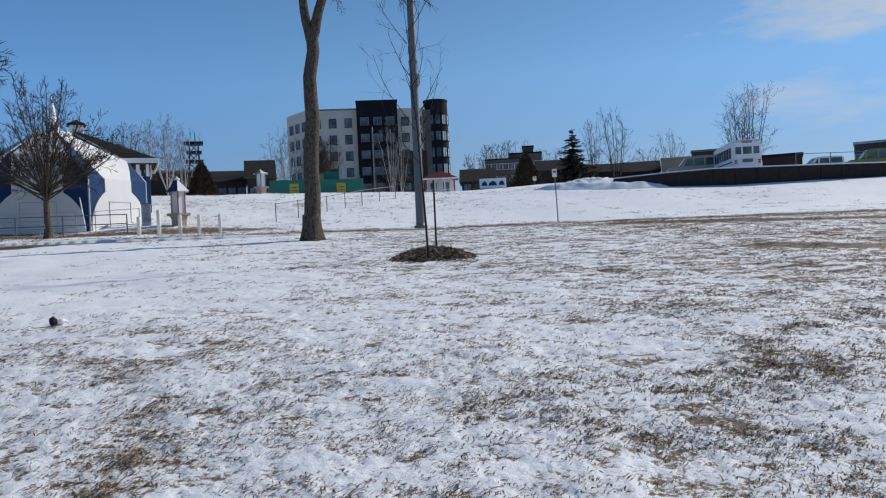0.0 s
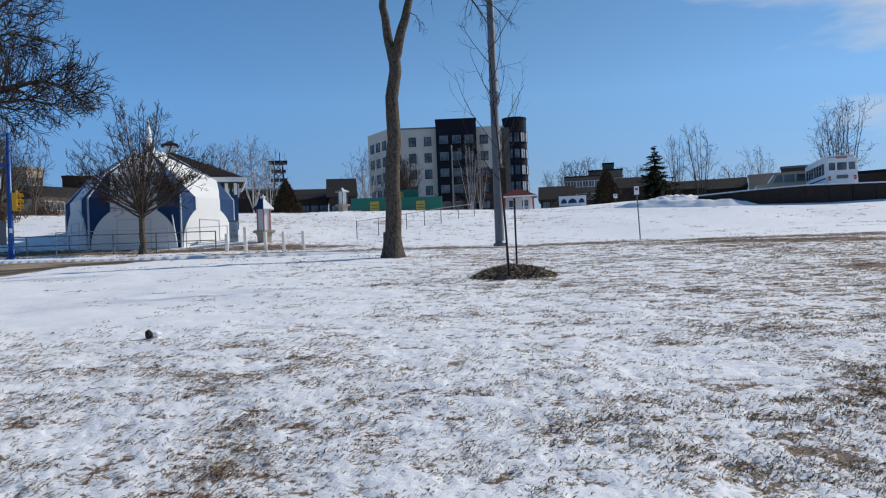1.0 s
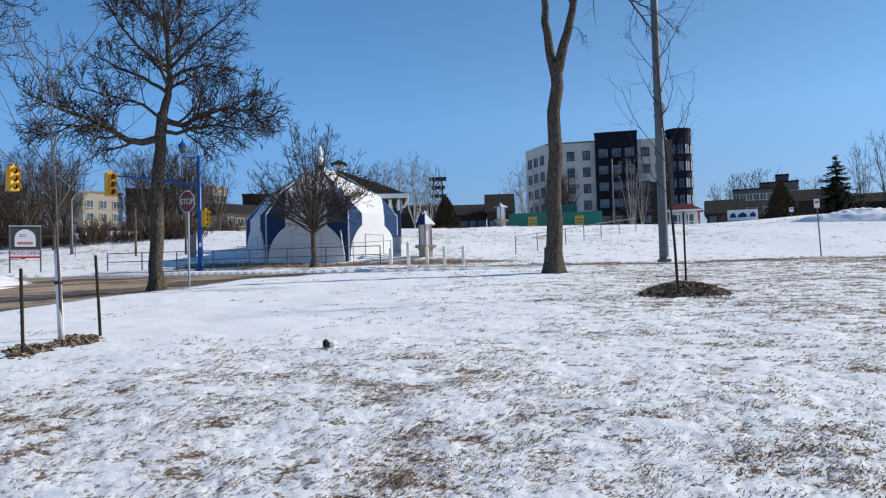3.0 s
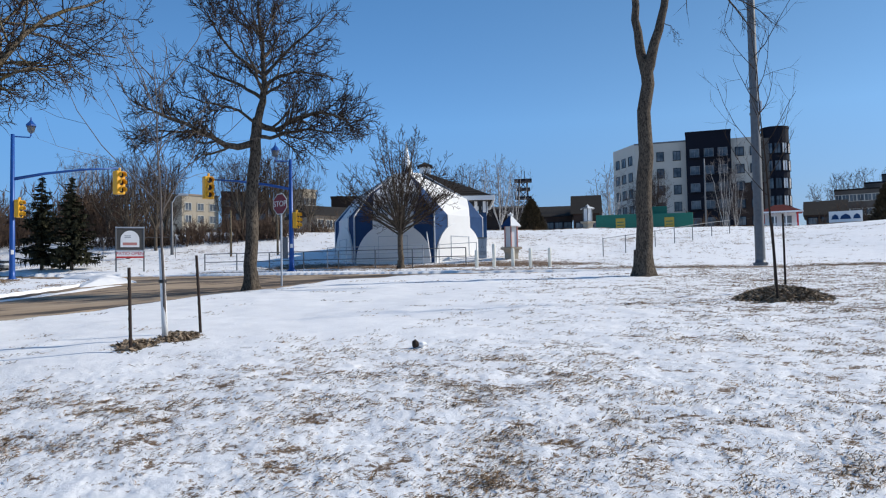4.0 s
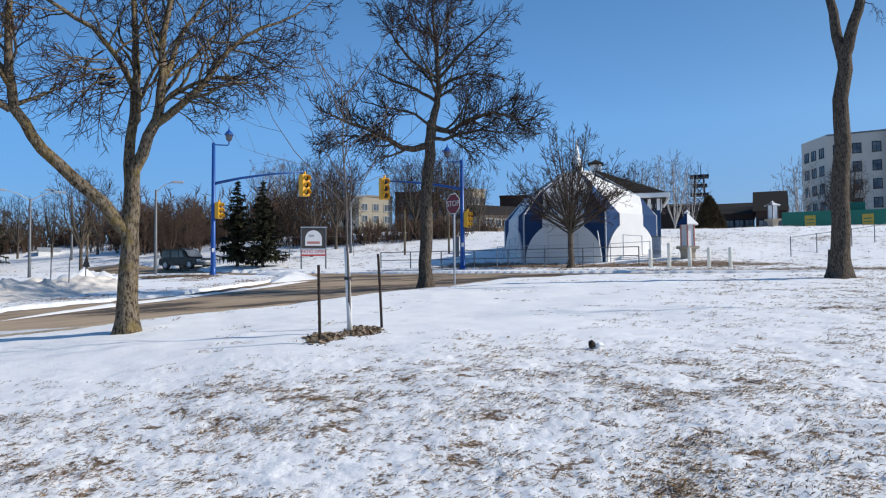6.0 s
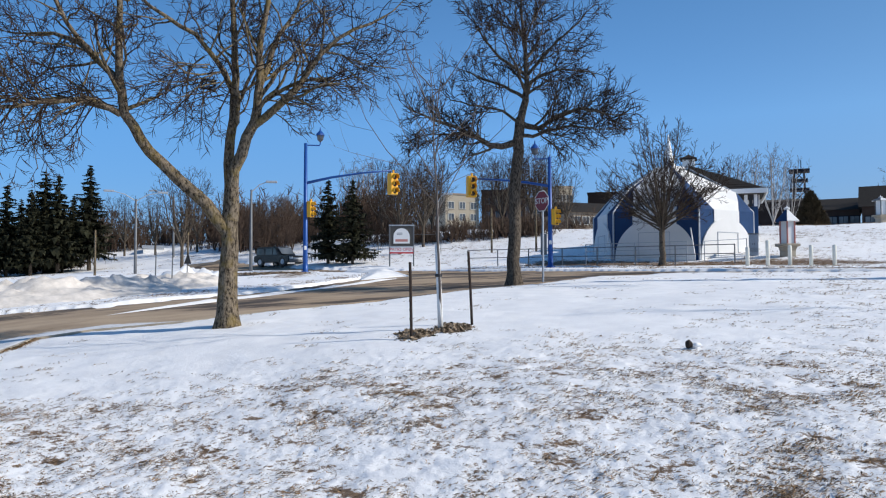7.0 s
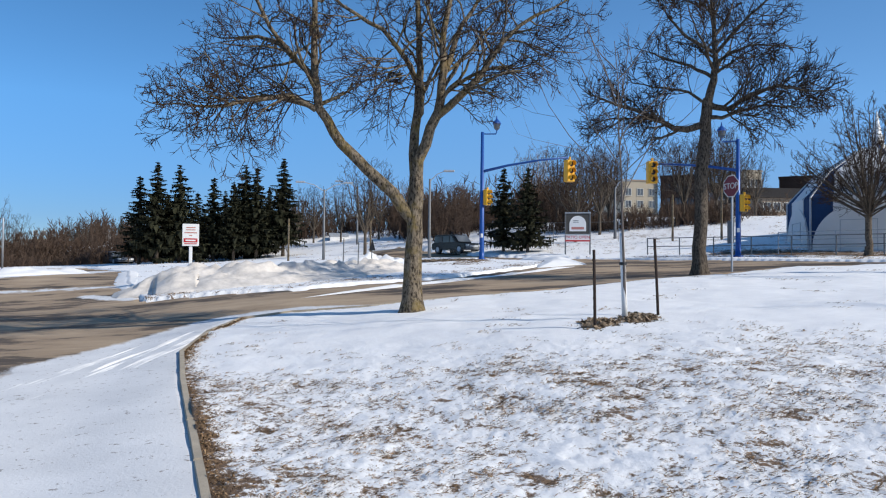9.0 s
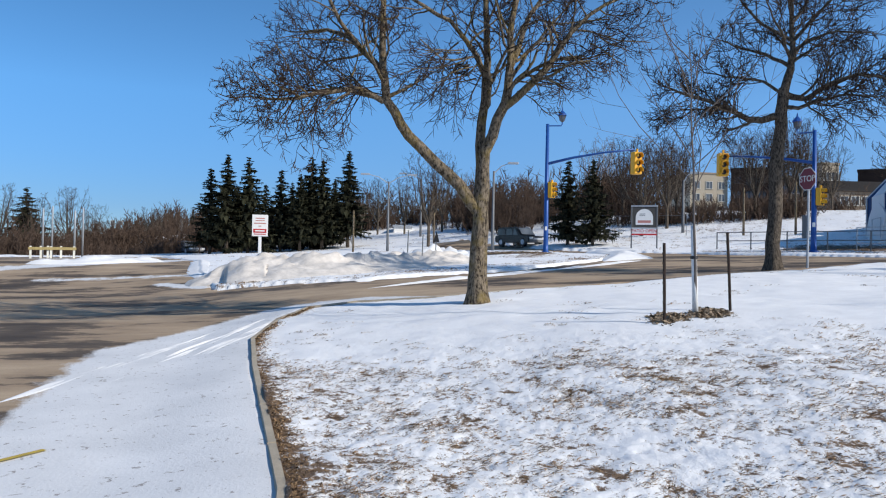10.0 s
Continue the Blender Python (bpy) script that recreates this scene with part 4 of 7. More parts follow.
def spruce(seed, height, spread, bare=0.08, rows=30, tags=True):
    """A spruce: whorls of drooping boughs with needle sprays along them."""
    g = random.Random(seed)
    ob = new("spruce_tree")
    b = Build()
    b.tube([(0, 0, -0.3), (0, 0, height * 0.5), (0, 0, height * 0.98)], [height * 0.02, height * 0.012, 0.02], 7)
    part("trunk", b, BARK_DARK, ob, smooth=True)
    c = Build()
    for i in range(rows):
        f = bare + (1 - bare) * (max(0.0, i + g.uniform(-0.4, 0.4)) / rows) ** 0.95
        f = min(max(f, bare), 0.97)
        ln = spread * (1 - f) ** 0.80 + 0.15
        k = 10 if f < 0.7 else 7
        for j in range(k):
            if g.random() < 0.16:
                continue
            z = height * (f + g.uniform(-0.02, 0.02))
            a = 2 * math.pi * (j + g.random() * 0.9) / k + i * 1.7
            out = ln * g.uniform(0.45, 1.25)
            dx, dy = math.cos(a), math.sin(a)
            drop = out * g.uniform(0.15, 0.55)
            for q in range(9):
                t0 = (q + g.random() * 0.7) / 9
                bx, by, bz = dx * out * t0, dy * out * t0, z - drop * t0 + out * 0.24 * t0 * t0
                w = 0.07 + 0.075 * out
                for side in (-1, 1, 0):
                    sp = (0.14 + 0.40 * (1 - t0)) * out * 0.6 + 0.08
                    ex = bx + dx * sp * 0.8 - dy * side * sp * g.uniform(0.3, 0.9)
                    ey = by + dy * sp * 0.8 + dx * side * sp * g.uniform(0.3, 0.9)
                    ez = bz - sp * g.uniform(-0.1, 0.6)
                    c.add([(bx - dx * w, by - dy * w, bz + 0.03), (bx + dx * w, by + dy * w, bz - 0.06), (ex, ey, ez)], [(0, 1, 2)])
                c.add([(bx - dy * w, by + dx * w, bz), (bx + dy * w, by - dx * w, bz - 0.02), (bx + g.uniform(-0.12, 0.12), by + g.uniform(-0.12, 0.12), bz - 0.10 - 0.28 * out * g.random())], [(0, 1, 2)])
    c.add([(-0.06, 0, height * 0.94), (0.06, 0, height * 0.94), (0, 0, height * 1.02)], [(0, 1, 2)])
    part("crown", c, NEEDLE, ob, "dark green needled boughs")
    if tags:
        tagged(ob, "tall dark green spruce tree on snowy ground", "spruce")
    return ob


def bare_tree(seed, height, width, stems, bark, twig, label, trunk=0.25, steep=1.0, r=0.12, n=8, rmin=0.015):
    """A leafless tree of several steep stems."""
    t = Tree(seed, rmin=rmin, twig_from=0.03)
    g = t.rng
    if trunk:
        t.limb([Vector((0, 0, -0.2)), Vector((0, 0, height * trunk * 0.5)), Vector((0, 0, height * trunk))], r * 1.5, r * 1.2)
    for i in range(stems):
        a = i * 2.4 + g.random()
        lean = width * (0.25 + 0.75 * ((i * 0.7549 + 0.3) % 1))
        top = height * (1 - 0.28 * (lean / max(width, 0.01)) ** 1.5 * g.random() - 0.1 * g.random())
        z0 = height * trunk * 0.9
        pts = [(0, 0, z0 if trunk else -0.2)]
        for k in (0.35, 0.7, 1.0):
            w = lean * k ** (0.8 * steep)
            pts.append((math.cos(a) * w, math.sin(a) * w, z0 + (top - z0) * k))
        t.along(pts, r * 0.8, 0.02, n, height * 0.20, level=2, start=0.2, up=0.35, spread=0.75, kids=3)
    ob = new("bare_tree")
    part("trunk", t.wood, bark, ob, smooth=True)
    part("crown", t.fine, twig, ob, "fine leafless twigs")
    return tagged(ob, label, "tree")


def thicket(name, line, height, depth, count, seed, twig, label, fat=1.0):
    """A belt of leafless bushes and small trees."""
    g = random.Random(seed)
    b = Build()
    for i in range(count):
        f = g.random() * (len(line) - 1)
        k = min(int(f), len(line) - 2)
        x = line[k][0] + (line[k + 1][0] - line[k][0]) * (f - k) + g.uniform(-depth, depth)
        y = line[k][1] + (line[k + 1][1] - line[k][1]) * (f - k) + g.uniform(-depth, depth)
        z = gz(x, y)
        h = height * g.uniform(0.55, 1.1) * (0.75 + 0.35 * math.sin(f * 5 + seed))
        for s in range(4):
            p = Vector((x + g.uniform(-0.9, 0.9), y + g.uniform(-0.9, 0.9), z - 0.1))
            d = Vector((g.gauss(0, 0.22), g.gauss(0, 0.22), 1)).normalized()
            k = h * g.uniform(0.55, 1.15)
            q = p + d * k
            w = (0.017 + h * 0.0070) * fat
            m = p.lerp(q, 0.5) + Vector((g.gauss(0, 0.2), g.gauss(0, 0.2), 0))
            b.spike([p, m, q], [w, w * 0.7])
            for _ in range(14):
                t0 = g.uniform(0.08, 0.97)
                o = p.lerp(m, t0 * 2) if t0 < 0.5 else m.lerp(q, t0 * 2 - 1)
                e = (d * 0.8 + Vector((g.gauss(0, 0.6), g.gauss(0, 0.6), 0.1))).normalized() * k * g.uniform(0.10, 0.34)
                u = o + e + Vector((0, 0, 0.05 * k * g.random()))
                b.spike([o, u], [w * 0.95])
                f = o.lerp(u, 0.5)
                b.spike([f, f + (e + Vector((g.gauss(0, 0.2), g.gauss(0, 0.2), g.gauss(0, 0.2))) * k).normalized() * k * 0.15], [w * 0.7])
    ob = part(name, b, twig)
    return tagged(ob, label, "bushes", kind="stuff")


young_tree(5, -8.64, 8.76, 43.6, 4.35, -0.035, 1.5, TWIG_GREY, "slender young tree with white trunk guard and stakes", True)
young_tree(9, -0.33, 16.2, 1.0, 5.3, -0.05, 1.3, TWIG, "slender bare sapling tied between two stakes", False)
stake(-8.39, 7.86, 1.15, (-0.03, 0.0))
stake(-8.50, 9.37, 1.22, (-0.10, 0.02))
stake(-0.30, 15.35, 1.45, (-0.06, 0.0))
stake(-0.16, 17.4, 1.65, (0.0, 0.0))
mulch(-8.54, 8.22, 0.36, 0.55, 0.055, 40, 1, 900, "heap of brown wood chips at a sapling's foot")
mulch(-8.46, 8.92, 0.36, 0.55, 0.06, 40, 2, 900, "heap of brown wood chips beside the snow")
mulch(-0.22, 16.2, 0.86, 1.15, 0.22, 0, 3, 3200, "ring of brown wood chips round a sapling")

# ---- kerb, snow banks and the terrace wall ----
def kerb_stones():
    """Kerb stones of about 1.5 m with open joints."""
    line = [Vector((x, y, 0)) for x, y in KERB[1:11]]
    pts = []
    for a, b in zip(line[:-1], line[1:]):
        n = max(1, round((b - a).length / 0.3))
        pts += [a.lerp(b, i / n) for i in range(n)]
    pts.append(line[-1])
    group = 5
    for i in range(0, len(pts) - 1, group):
        seg = pts[i:i + group + 1]
        if len(seg) < 2:
            continue
        b = Build()
        prof = [(0.0, -0.25), (-0.012, 0.0), (-0.02, 0.012), (-0.085, 0.014), (-0.095, -0.25)]
        k = len(prof)
        for j, p in enumerate(seg):
            q = (seg[min(j + 1, len(seg) - 1)] - seg[max(j - 1, 0)]).normalized()
            p = p + q * (0.008 if j == 0 else -0.008 if j == len(seg) - 1 else 0)
            nx, ny = q.y, -q.x
            dz = gz(p.x, p.y) + random.uniform(-0.006, 0.006)
            for o, h in prof:
                b.v.append((p.x - nx * (o + 0.05), p.y - ny * (o + 0.05), dz + h))
        for j in range(len(seg) - 1):
            for c in range(k - 1):
                b.f.append((j * k + c, j * k + c + 1, (j + 1) * k + c + 1, (j + 1) * k + c))
        b.f.append(tuple(range(k)))
        b.f.append(tuple((len(seg) - 1) * k + c for c in reversed(range(k))))
        part("kerb_stone", b, CONCRETE, kerb)


kerb_stones()


def bank(name, line, half, height, mat, label, seed, power=0.5, lump=0.35):
    """A ploughed ridge of snow: a lumpy ridge along a plan line."""
    g = random.Random(seed)
    pts = []
    for (ax, ay), (bx, by) in zip(line[:-1], line[1:]):
        n = max(1, int(math.hypot(bx - ax, by - ay) / (0.13 if half > 1.5 else 0.22)))
        pts += [(ax + (bx - ax) * i / n, ay + (by - ay) * i / n) for i in range(n)]
    pts.append(line[-1])
    b, k = Build(), 35 if half > 1.5 else 17
    for i, (px, py) in enumerate(pts):
        qx, qy = pts[min(i + 1, len(pts) - 1)]
        ox, oy = pts[max(i - 1, 0)]
        tx, ty = qx - ox, qy - oy
        ln = math.hypot(tx, ty) or 1
        nx, ny = -ty / ln, tx / ln
        s = i / (len(pts) - 1)
        taper = min(1.0, math.sin(math.pi * min(max(s, 0), 1)) * 1.6) ** power
        grow = 1 + lump * (0.6 * math.sin(s * 11 + seed) + 0.4 * math.sin(s * 27 + seed * 2))
        for j in range(k):
            u = j / (k - 1) * 2 - 1
            wx, wy = px + nx * u * half * taper, py + ny * u * half * taper
            h = height * taper * grow * (0.5 * max(0, 1 - u * u) + 0.5 * max(0, 1 - abs(u)) ** 1.2)
            h += min(0.5, 0.14 + lump * 0.3) * height * taper * (1 - u * u) * float(1.0 * value_noise(np.array(wx), np.array(wy), 0.9, seed + 2) + 0.9 * value_noise(np.array(wx), np.array(wy), 0.45, seed) + 0.7 * value_noise(np.array(wx), np.array(wy), 0.24, seed + 1))
            if half > 1.5:
                h += 0.09 * taper * (1 - u * u) * float(value_noise(np.array(wx), np.array(wy), 0.30, seed + 3) + 0.6 * value_noise(np.array(wx), np.array(wy), 0.15, seed + 4))
            b.v.append((wx, wy, gz(wx, wy) - (road_drop(wx, wy) + 0.005 if float(paved(np.array(wx), np.array(wy))) > 0 else 0.02) - 0.05 * (abs(u) == 1) + h))
    for i in range(len(pts) - 1):
        for j in range(k - 1):
            b.f.append((i * k + j, i * k + j + 1, (i + 1) * k + j + 1, (i + 1) * k + j))
    ob = part(name, b, mat, smooth=True)
    return tagged(ob, label, "snow bank", kind="stuff")


bank("snow_bank", [polar(78.6, 26.4), polar(76.5, 27.2), polar(73.0, 27.2), polar(69.0, 26.8), polar(65.0, 28.0), polar(62.0, 29.5)], 2.4, 0.60, DIRTY_SNOW, "ploughed bank of sandy snow beside the road", 4, 0.7, 0.16)
bank("snow_bank", [polar(69.0, 29.0), polar(65.0, 29.5), polar(61.5, 30.5), polar(58.5, 32.5)], 2.2, 0.45, DIRTY_SNOW, "lower ploughed bank of snow by the road", 14, 0.8, 0.2)
bank("snow_bank", [(-30.4, 15.2), (-31.0, 16.8), (-31.2, 18.8)], 1.2, 0.55, SNOW, "lumpy white snow heap behind the road", 8)
bank("snow_windrow", [(-18.7, 7.6), (-19.3, 12.2), (-20.8, 17.0), (-23.0, 21.8)], 0.24, 0.06, SNOW, "low ridge of snow left along the road", 5, 0.8)
bank("snow_windrow", [(-23.6, 20.2), (-24.8, 22.8), (-28.0, 25.4), (-33.0, 27.2)], 1.0, 0.22, SNOW, "low ridge of snow left at the corner", 6, 0.8)
bank("snow_windrow", [(-28.5, 5.75), (-32.0, 6.4), (-39.0, 8.0), (-46.0, 9.4)], 0.5, 0.10, SNOW, "low ridge of snow at the lot's edge", 15, 0.6)
bank("snow_bank", [(-41.5, 0.5), (-42.0, 3.0), (-43.5, 5.0), (-46.0, 7.2)], 1.3, 0.32, SNOW, "snow heaps at the far end of the lot", 9)
bank("snow_bank", [(11.0, 69.0), (14.0, 67.5), (18.5, 66.0)], 3.2, 0.42, SNOW, "snow mound at the brow of the hill", 10, 0.5, 0.15)
bank("snow_bank", [(7.5, 64.6), (11.0, 63.6), (14.4, 62.2), (18.6, 61.2)], 1.45, 0.55, SNOW, "drifted snow mound at the retaining wall's end", 11, 0.8, 0.0)


def retaining_wall():
    ob = tagged(new("wall_terrace"), "long dark retaining wall below the bus park", "wall", kind="structure")
    line = [(14.2, 62.9), (18.2, 62.0), (22, 61.8), (29, 62.0), (36, 62.4), (52, 66)]
    tops = [5.66, 5.87, 6.02, 5.98, 5.92, 6.2]
    for i in range(len(line) - 1):
        (ax, ay), (bx, by) = line[i], line[i + 1]
        n = max(2, round(math.hypot(bx - ax, by - ay) / 2.0))
        for k in range(n):
            b = Build()
            s0, s1 = k / n, (k + 1) / n - 0.006
            vs = []
            for s in (s0, s1):
                x, y = ax + (bx - ax) * s, ay + (by - ay) * s
                z = tops[i] + (tops[i + 1] - tops[i]) * s
                vs += [(x, y - 0.15, gz(x, y) - 0.6), (x, y + 0.15, gz(x, y) - 0.6), (x, y + 0.15, z), (x, y - 0.15, z)]
            b.add(vs, [(0, 4, 7, 3), (1, 2, 6, 5), (3, 7, 6, 2), (0, 3, 2, 1), (4, 5, 6, 7)])
            part("panel", b, TIMBER, ob)
        b = Build()
        b.tube([(ax, ay, tops[i] + 0.02), (bx, by, tops[i + 1] + 0.02)], [0.10, 0.10], 6)
        part("coping", b, SNOW, ob, "snow-topped coping")
    return ob


retaining_wall()

# tyre tracks across the drifted snow
g_track = random.Random(61)
for k in range(16):
    shift = (0.0, 0.15, -0.55, -0.75)[k % 4] + g_track.gauss(0, 0.10)
    a = g_track.uniform(0.0, 2.6)
    e = min(4.0, a + g_track.uniform(1.0, 2.4))
    line = []
    for i in range(7):
        f = a + (e - a) * i / 6
        n = min(3, int(f))
        p, q = [(-9.2, 0.05), (-10.7, 1.0), (-12.5, 2.14), (-14.5, 3.66), (-15.9, 5.0)][n:n + 2]
        w = shift + g_track.gauss(0, 0.018)
        line.append((p[0] + (q[0] - p[0]) * (f - n) + 0.6 * w, p[1] + (q[1] - p[1]) * (f - n) + 0.8 * w))
    bank("snow_ridge", line, g_track.uniform(0.03, 0.075), g_track.uniform(0.007, 0.016), DRIFT_SNOW, "thin rough ridge beside a tyre track in drifted snow", 40 + k, 0.9, 1.2)


def painted_line(line, width, label):
    """A worn strip of road paint following the paving."""
    ob = ribbon("parking_line", SIGN_YELLOW, line, [(width / 2, 0.008), (-width / 2, 0.008)], label, "road marking", lift=lambda px, py: gz(px, py) - 0.07)


painted_line([(-7.6, 0.02), (-7.2, -0.7), (-6.6, -1.9)], 0.07, "worn yellow paint line on the asphalt")


# ---- the domed band shell ----
def band_shell():
    az, r = 27.4, 46.4
    x, y = polar(az, r)
    ob = thing("band_shell", x, y, az, gz(x, y) - 0.1, "white and blue domed band shell with arched panels", "pavilion")
    side, H, ap = 4.95, 3.0, 4.29
    rot = radians(-13)
    cx, cy = 0.96, 4.18
    for i in range(6):
        a = rot + i * math.pi / 3
        # facet frame: local x along the facet, y inward
        m = Matrix.Translation((cx, cy, 0)) @ Matrix.Rotation(a, 4, "Z") @ Matrix.Translation((0, -ap, 0))
        b = Build()
        b.box((0, 0.06, H / 2), (side, 0.10, H), m)
        wall = part("wall", b, TARP_BLUE, ob, "blue tarpaulin wall")
        ah, aw = 2.55, side / 2 - 0.16
        arch = [(-aw, 0.02)] + [(-aw * math.cos(t), 0.25 + (ah - 0.25) * math.sin(t)) for t in np.linspace(0, math.pi, 25)] + [(aw, 0.02)]
        b = Build()
        b.prism(arch[::-1], 0.09, m @ Matrix.Translation((0, -0.035, 0)))
        panel = part("arch_panel", b, WHITE_BLUE, wall, "white arched panel")
        b = Build()
        for px, pz, sx, sz in ((-0.9, 0.85, 0.03, 1.7), (0.9, 0.85, 0.03, 1.7), (0, 1.7, 1.83, 0.03)):
            b.box((px, -0.095, pz), (sx, 0.03, sz), m)
        part("door_frame", b, GALV, wall, "thin grey door frame")
        b = Build()
        w0 = side * (0.225 if i == 1 else 0.255)
        b.prism([(-w0, 1.9), (w0, 1.9), (w0, H), (-w0, H)], 0.05, m @ Matrix.Translation((0, -0.01, 0)))
        part("upper_panel", b, WHITE_BLUE, wall, "white upper panel")
        # roof slope over this facet: white in the middle, blue by the ribs
        low = [(-side / 2, 0.0, H), (-w0, 0.0, H), (w0, 0.0, H), (side / 2, 0.0, H)]
        wide = [(-side / 2, 0.0, H), (-side / 2 + 0.08, 0.0, H), (side / 2 - 0.08, 0.0, H), (side / 2, 0.0, H)]
        mid = [(p[0] * 0.72 * q, ap * 0.28, H + 1.45) for p, q in zip(wide, (1, 0.86, 0.86, 1))]
        top = [(p[0] * 0.22, ap * 0.78, H + 2.95) for p in wide]
        if i == 1:
            lift = [0.5 - p[0] / side for p in wide]
            mid = [(p[0] * q - 0.6, 0.10 + 0.5 * u, H + 0.55 + 0.95 * u) for p, u, q in zip(wide, lift, (1, 0.80, 0.76, 1))]
            top = [(p[0] - 1.2 + 0.6 * u, 0.2 + 1.5 * u, H + 1.1 + 1.75 * u) for p, u in zip(wide, lift)]
        for k, mat in ((0, TARP_BLUE), (1, WHITE_BLUE), (2, TARP_BLUE)):
            b = Build()
            q = [m @ Vector(p) for p in (low[k], low[k + 1], mid[k + 1], mid[k], top[k + 1], top[k])]
            dn = Vector((0, 0, -0.06))
            b.add(q + [p + dn for p in q], [(0, 1, 2, 3), (3, 2, 4, 5), (9, 8, 7, 6), (11, 10, 8, 9), (0, 6, 7, 1), (1, 7, 8, 2), (2, 8, 10, 4), (5, 11, 9, 3), (3, 9, 6, 0), (4, 10, 11, 5)])
            part("roof_sheet", b, mat, ob, "white roof sheet" if k == 1 else "blue roof sheet")
        b = Build()
        b.tube([m @ Vector((-side / 2 + 0.05, -0.02, 0)), m @ Vector((-side / 2 + 0.05, -0.02, H)), m @ Vector((-side * 0.36, ap * 0.28, H + 1.47)), m @ Vector((-side * 0.11, ap * 0.78, H + 2.97))], [0.06] * 4, 6)
        part("rib", b, GALV, ob)
        if i in (0, 5):
            b = Build()
            b.tube([m @ Vector((side * 0.5 - 0.1, -0.5, 0.1)), m @ Vector((side * 0.42, -0.12, 1.9))], [0.035, 0.035], 6)
            part("guy_strut", b, WHITE, ob)
    b = Build()
    b.lathe((cx, cy, 0), [(1.05, H + 2.9), (0.95, H + 3.05), (0.42, H + 3.1), (0.30, H + 3.6), (0.14, H + 4.5), (0.02, H + 5.2)], 12)
    part("finial", b, WHITE, ob, "white pointed finial", True)
    return ob


band_shell()


def stage_house():
    az, r = 22.75, 55.2
    x, y = polar(az, r)
    ob = thing("stage_house", x, y, az, gz(x, y) - 0.3, "white stage house with dark shingled hip roof", "building", scale=1.0)
    W, D, E = 4.4, 6.4, 3.02
    b = Build()
    b.box((-0.5, 0.3, E / 2), (W - 1.6, D - 1.2, E))
    part("wall", b, WHITE, ob)
    for px in (-W / 2 + 0.2, W / 2 - 0.2):
        for py in (-D / 2 + 0.3, D / 2 - 0.3):
            b = Build()
            b.box((px, py, E / 2), (0.28, 0.28, E), bevel=0.02)
            part("post", b, TARP_BLUE, ob, "blue painted post")
    b = Build()
    e, t = 0.45, 2.40
    lo = [(-W / 2 - e, -D / 2 - e, E + 0.35), (W / 2 + e, -D / 2 - e, E + 0.35), (W / 2 + e, D / 2 + e, E + 0.35), (-W / 2 - e, D / 2 + e, E + 0.35)]
    hi = [(-2.3, -0.6, E + t), (-1.9, -0.6, E + t), (-1.9, 0.8, E + t), (-2.3, 0.8, E + t)]
    b.add(lo + hi, [(0, 1, 5, 4), (1, 2, 6, 5), (2, 3, 7, 6), (3, 0, 4, 7), (4, 5, 6, 7), (3, 2, 1, 0)])
    roof = part("roof", b, ROOF, ob, "dark shingled hip roof")
    b = Build()
    for k in range(11):
        s = k / 11
        b.box((-1.0 * s, -D / 2 - e - 0.01 + s * (D / 2), E + 0.36 + s * (t - 0.4)), ((W + 2 * e) * (1 - s) * 0.9, 0.05, 0.03))
    part("shingle_course", b, TIMBER, roof)
    b = Build()
    for c, s in (((0, -D / 2 - e - 0.03, E + 0.22), (W + 2 * e, 0.06, 0.3)), ((0, D / 2 + e + 0.03, E + 0.22), (W + 2 * e, 0.06, 0.3)), ((-W / 2 - e - 0.03, 0, E + 0.22), (0.06, D + 2 * e, 0.3)), ((W / 2 + e + 0.03, 0, E + 0.22), (0.06, D + 2 * e, 0.3))):
        b.box(c, s)
    part("fascia", b, WHITE, ob, "white fascia board")
    b = Build()
    b.box((-2.1, 0, E + t + 0.15), (0.8, 0.8, 0.8))
    part("cupola", b, WHITE, ob, "white cupola")
    b = Build()
    b.lathe((-2.1, 0, E + t + 0.55), [(0.80, -0.05), (0.76, 0.04), (0.1, 0.30), (0.02, 0.36)], 4)
    part("cupola_roof", b, ROOF, ob, "dark cupola roof")
    for k in range(15):
        b = Build()
        b.box((-W / 2 + 0.2 + k * (W - 0.4) / 14, -D / 2 + 0.02, E - 0.35), (0.2, 0.05, 0.75))
        part("valance_slat", b, BLACK if k % 2 else WHITE, ob, "dark valance slat" if k % 2 else "white valance slat")
    for k in range(15):
        b = Build()
        b.box((W / 2 + 0.02, -D / 2 + 0.4 + k * (D - 0.8) / 14, E - 0.35), (0.05, 0.24, 0.75))
        part("valance_slat", b, BLACK if k % 2 else WHITE, ob, "dark valance slat" if k % 2 else "white valance slat")
    return ob


stage_house()


# ---- railings, bollards and lantern kiosks ----
def rail_fence(name, line, height, rails, gap, mat, label, category="fence", r=0.025):
    ob = tagged(new(name), label, category)
    pts = []
    for (ax, ay), (bx, by) in zip(line[:-1], line[1:]):
        n = max(1, round(math.hypot(bx - ax, by - ay) / gap))
        pts += [(ax + (bx - ax) * i / n, ay + (by - ay) * i / n) for i in range(n)]
    pts.append(line[-1])
    for px, py in pts:
        b = Build()
        b.cyl((px, py, gz(px, py) - 0.2), (px, py, gz(px, py) + height), r * 1.4, n=6)
        part("post", b, mat, ob)
    for h in rails:
        b = Build()
        b.tube([(px, py, gz(px, py) + height * h) for px, py in pts], [r] * len(pts), 6)
        part("rail", b, mat, ob)
    return ob


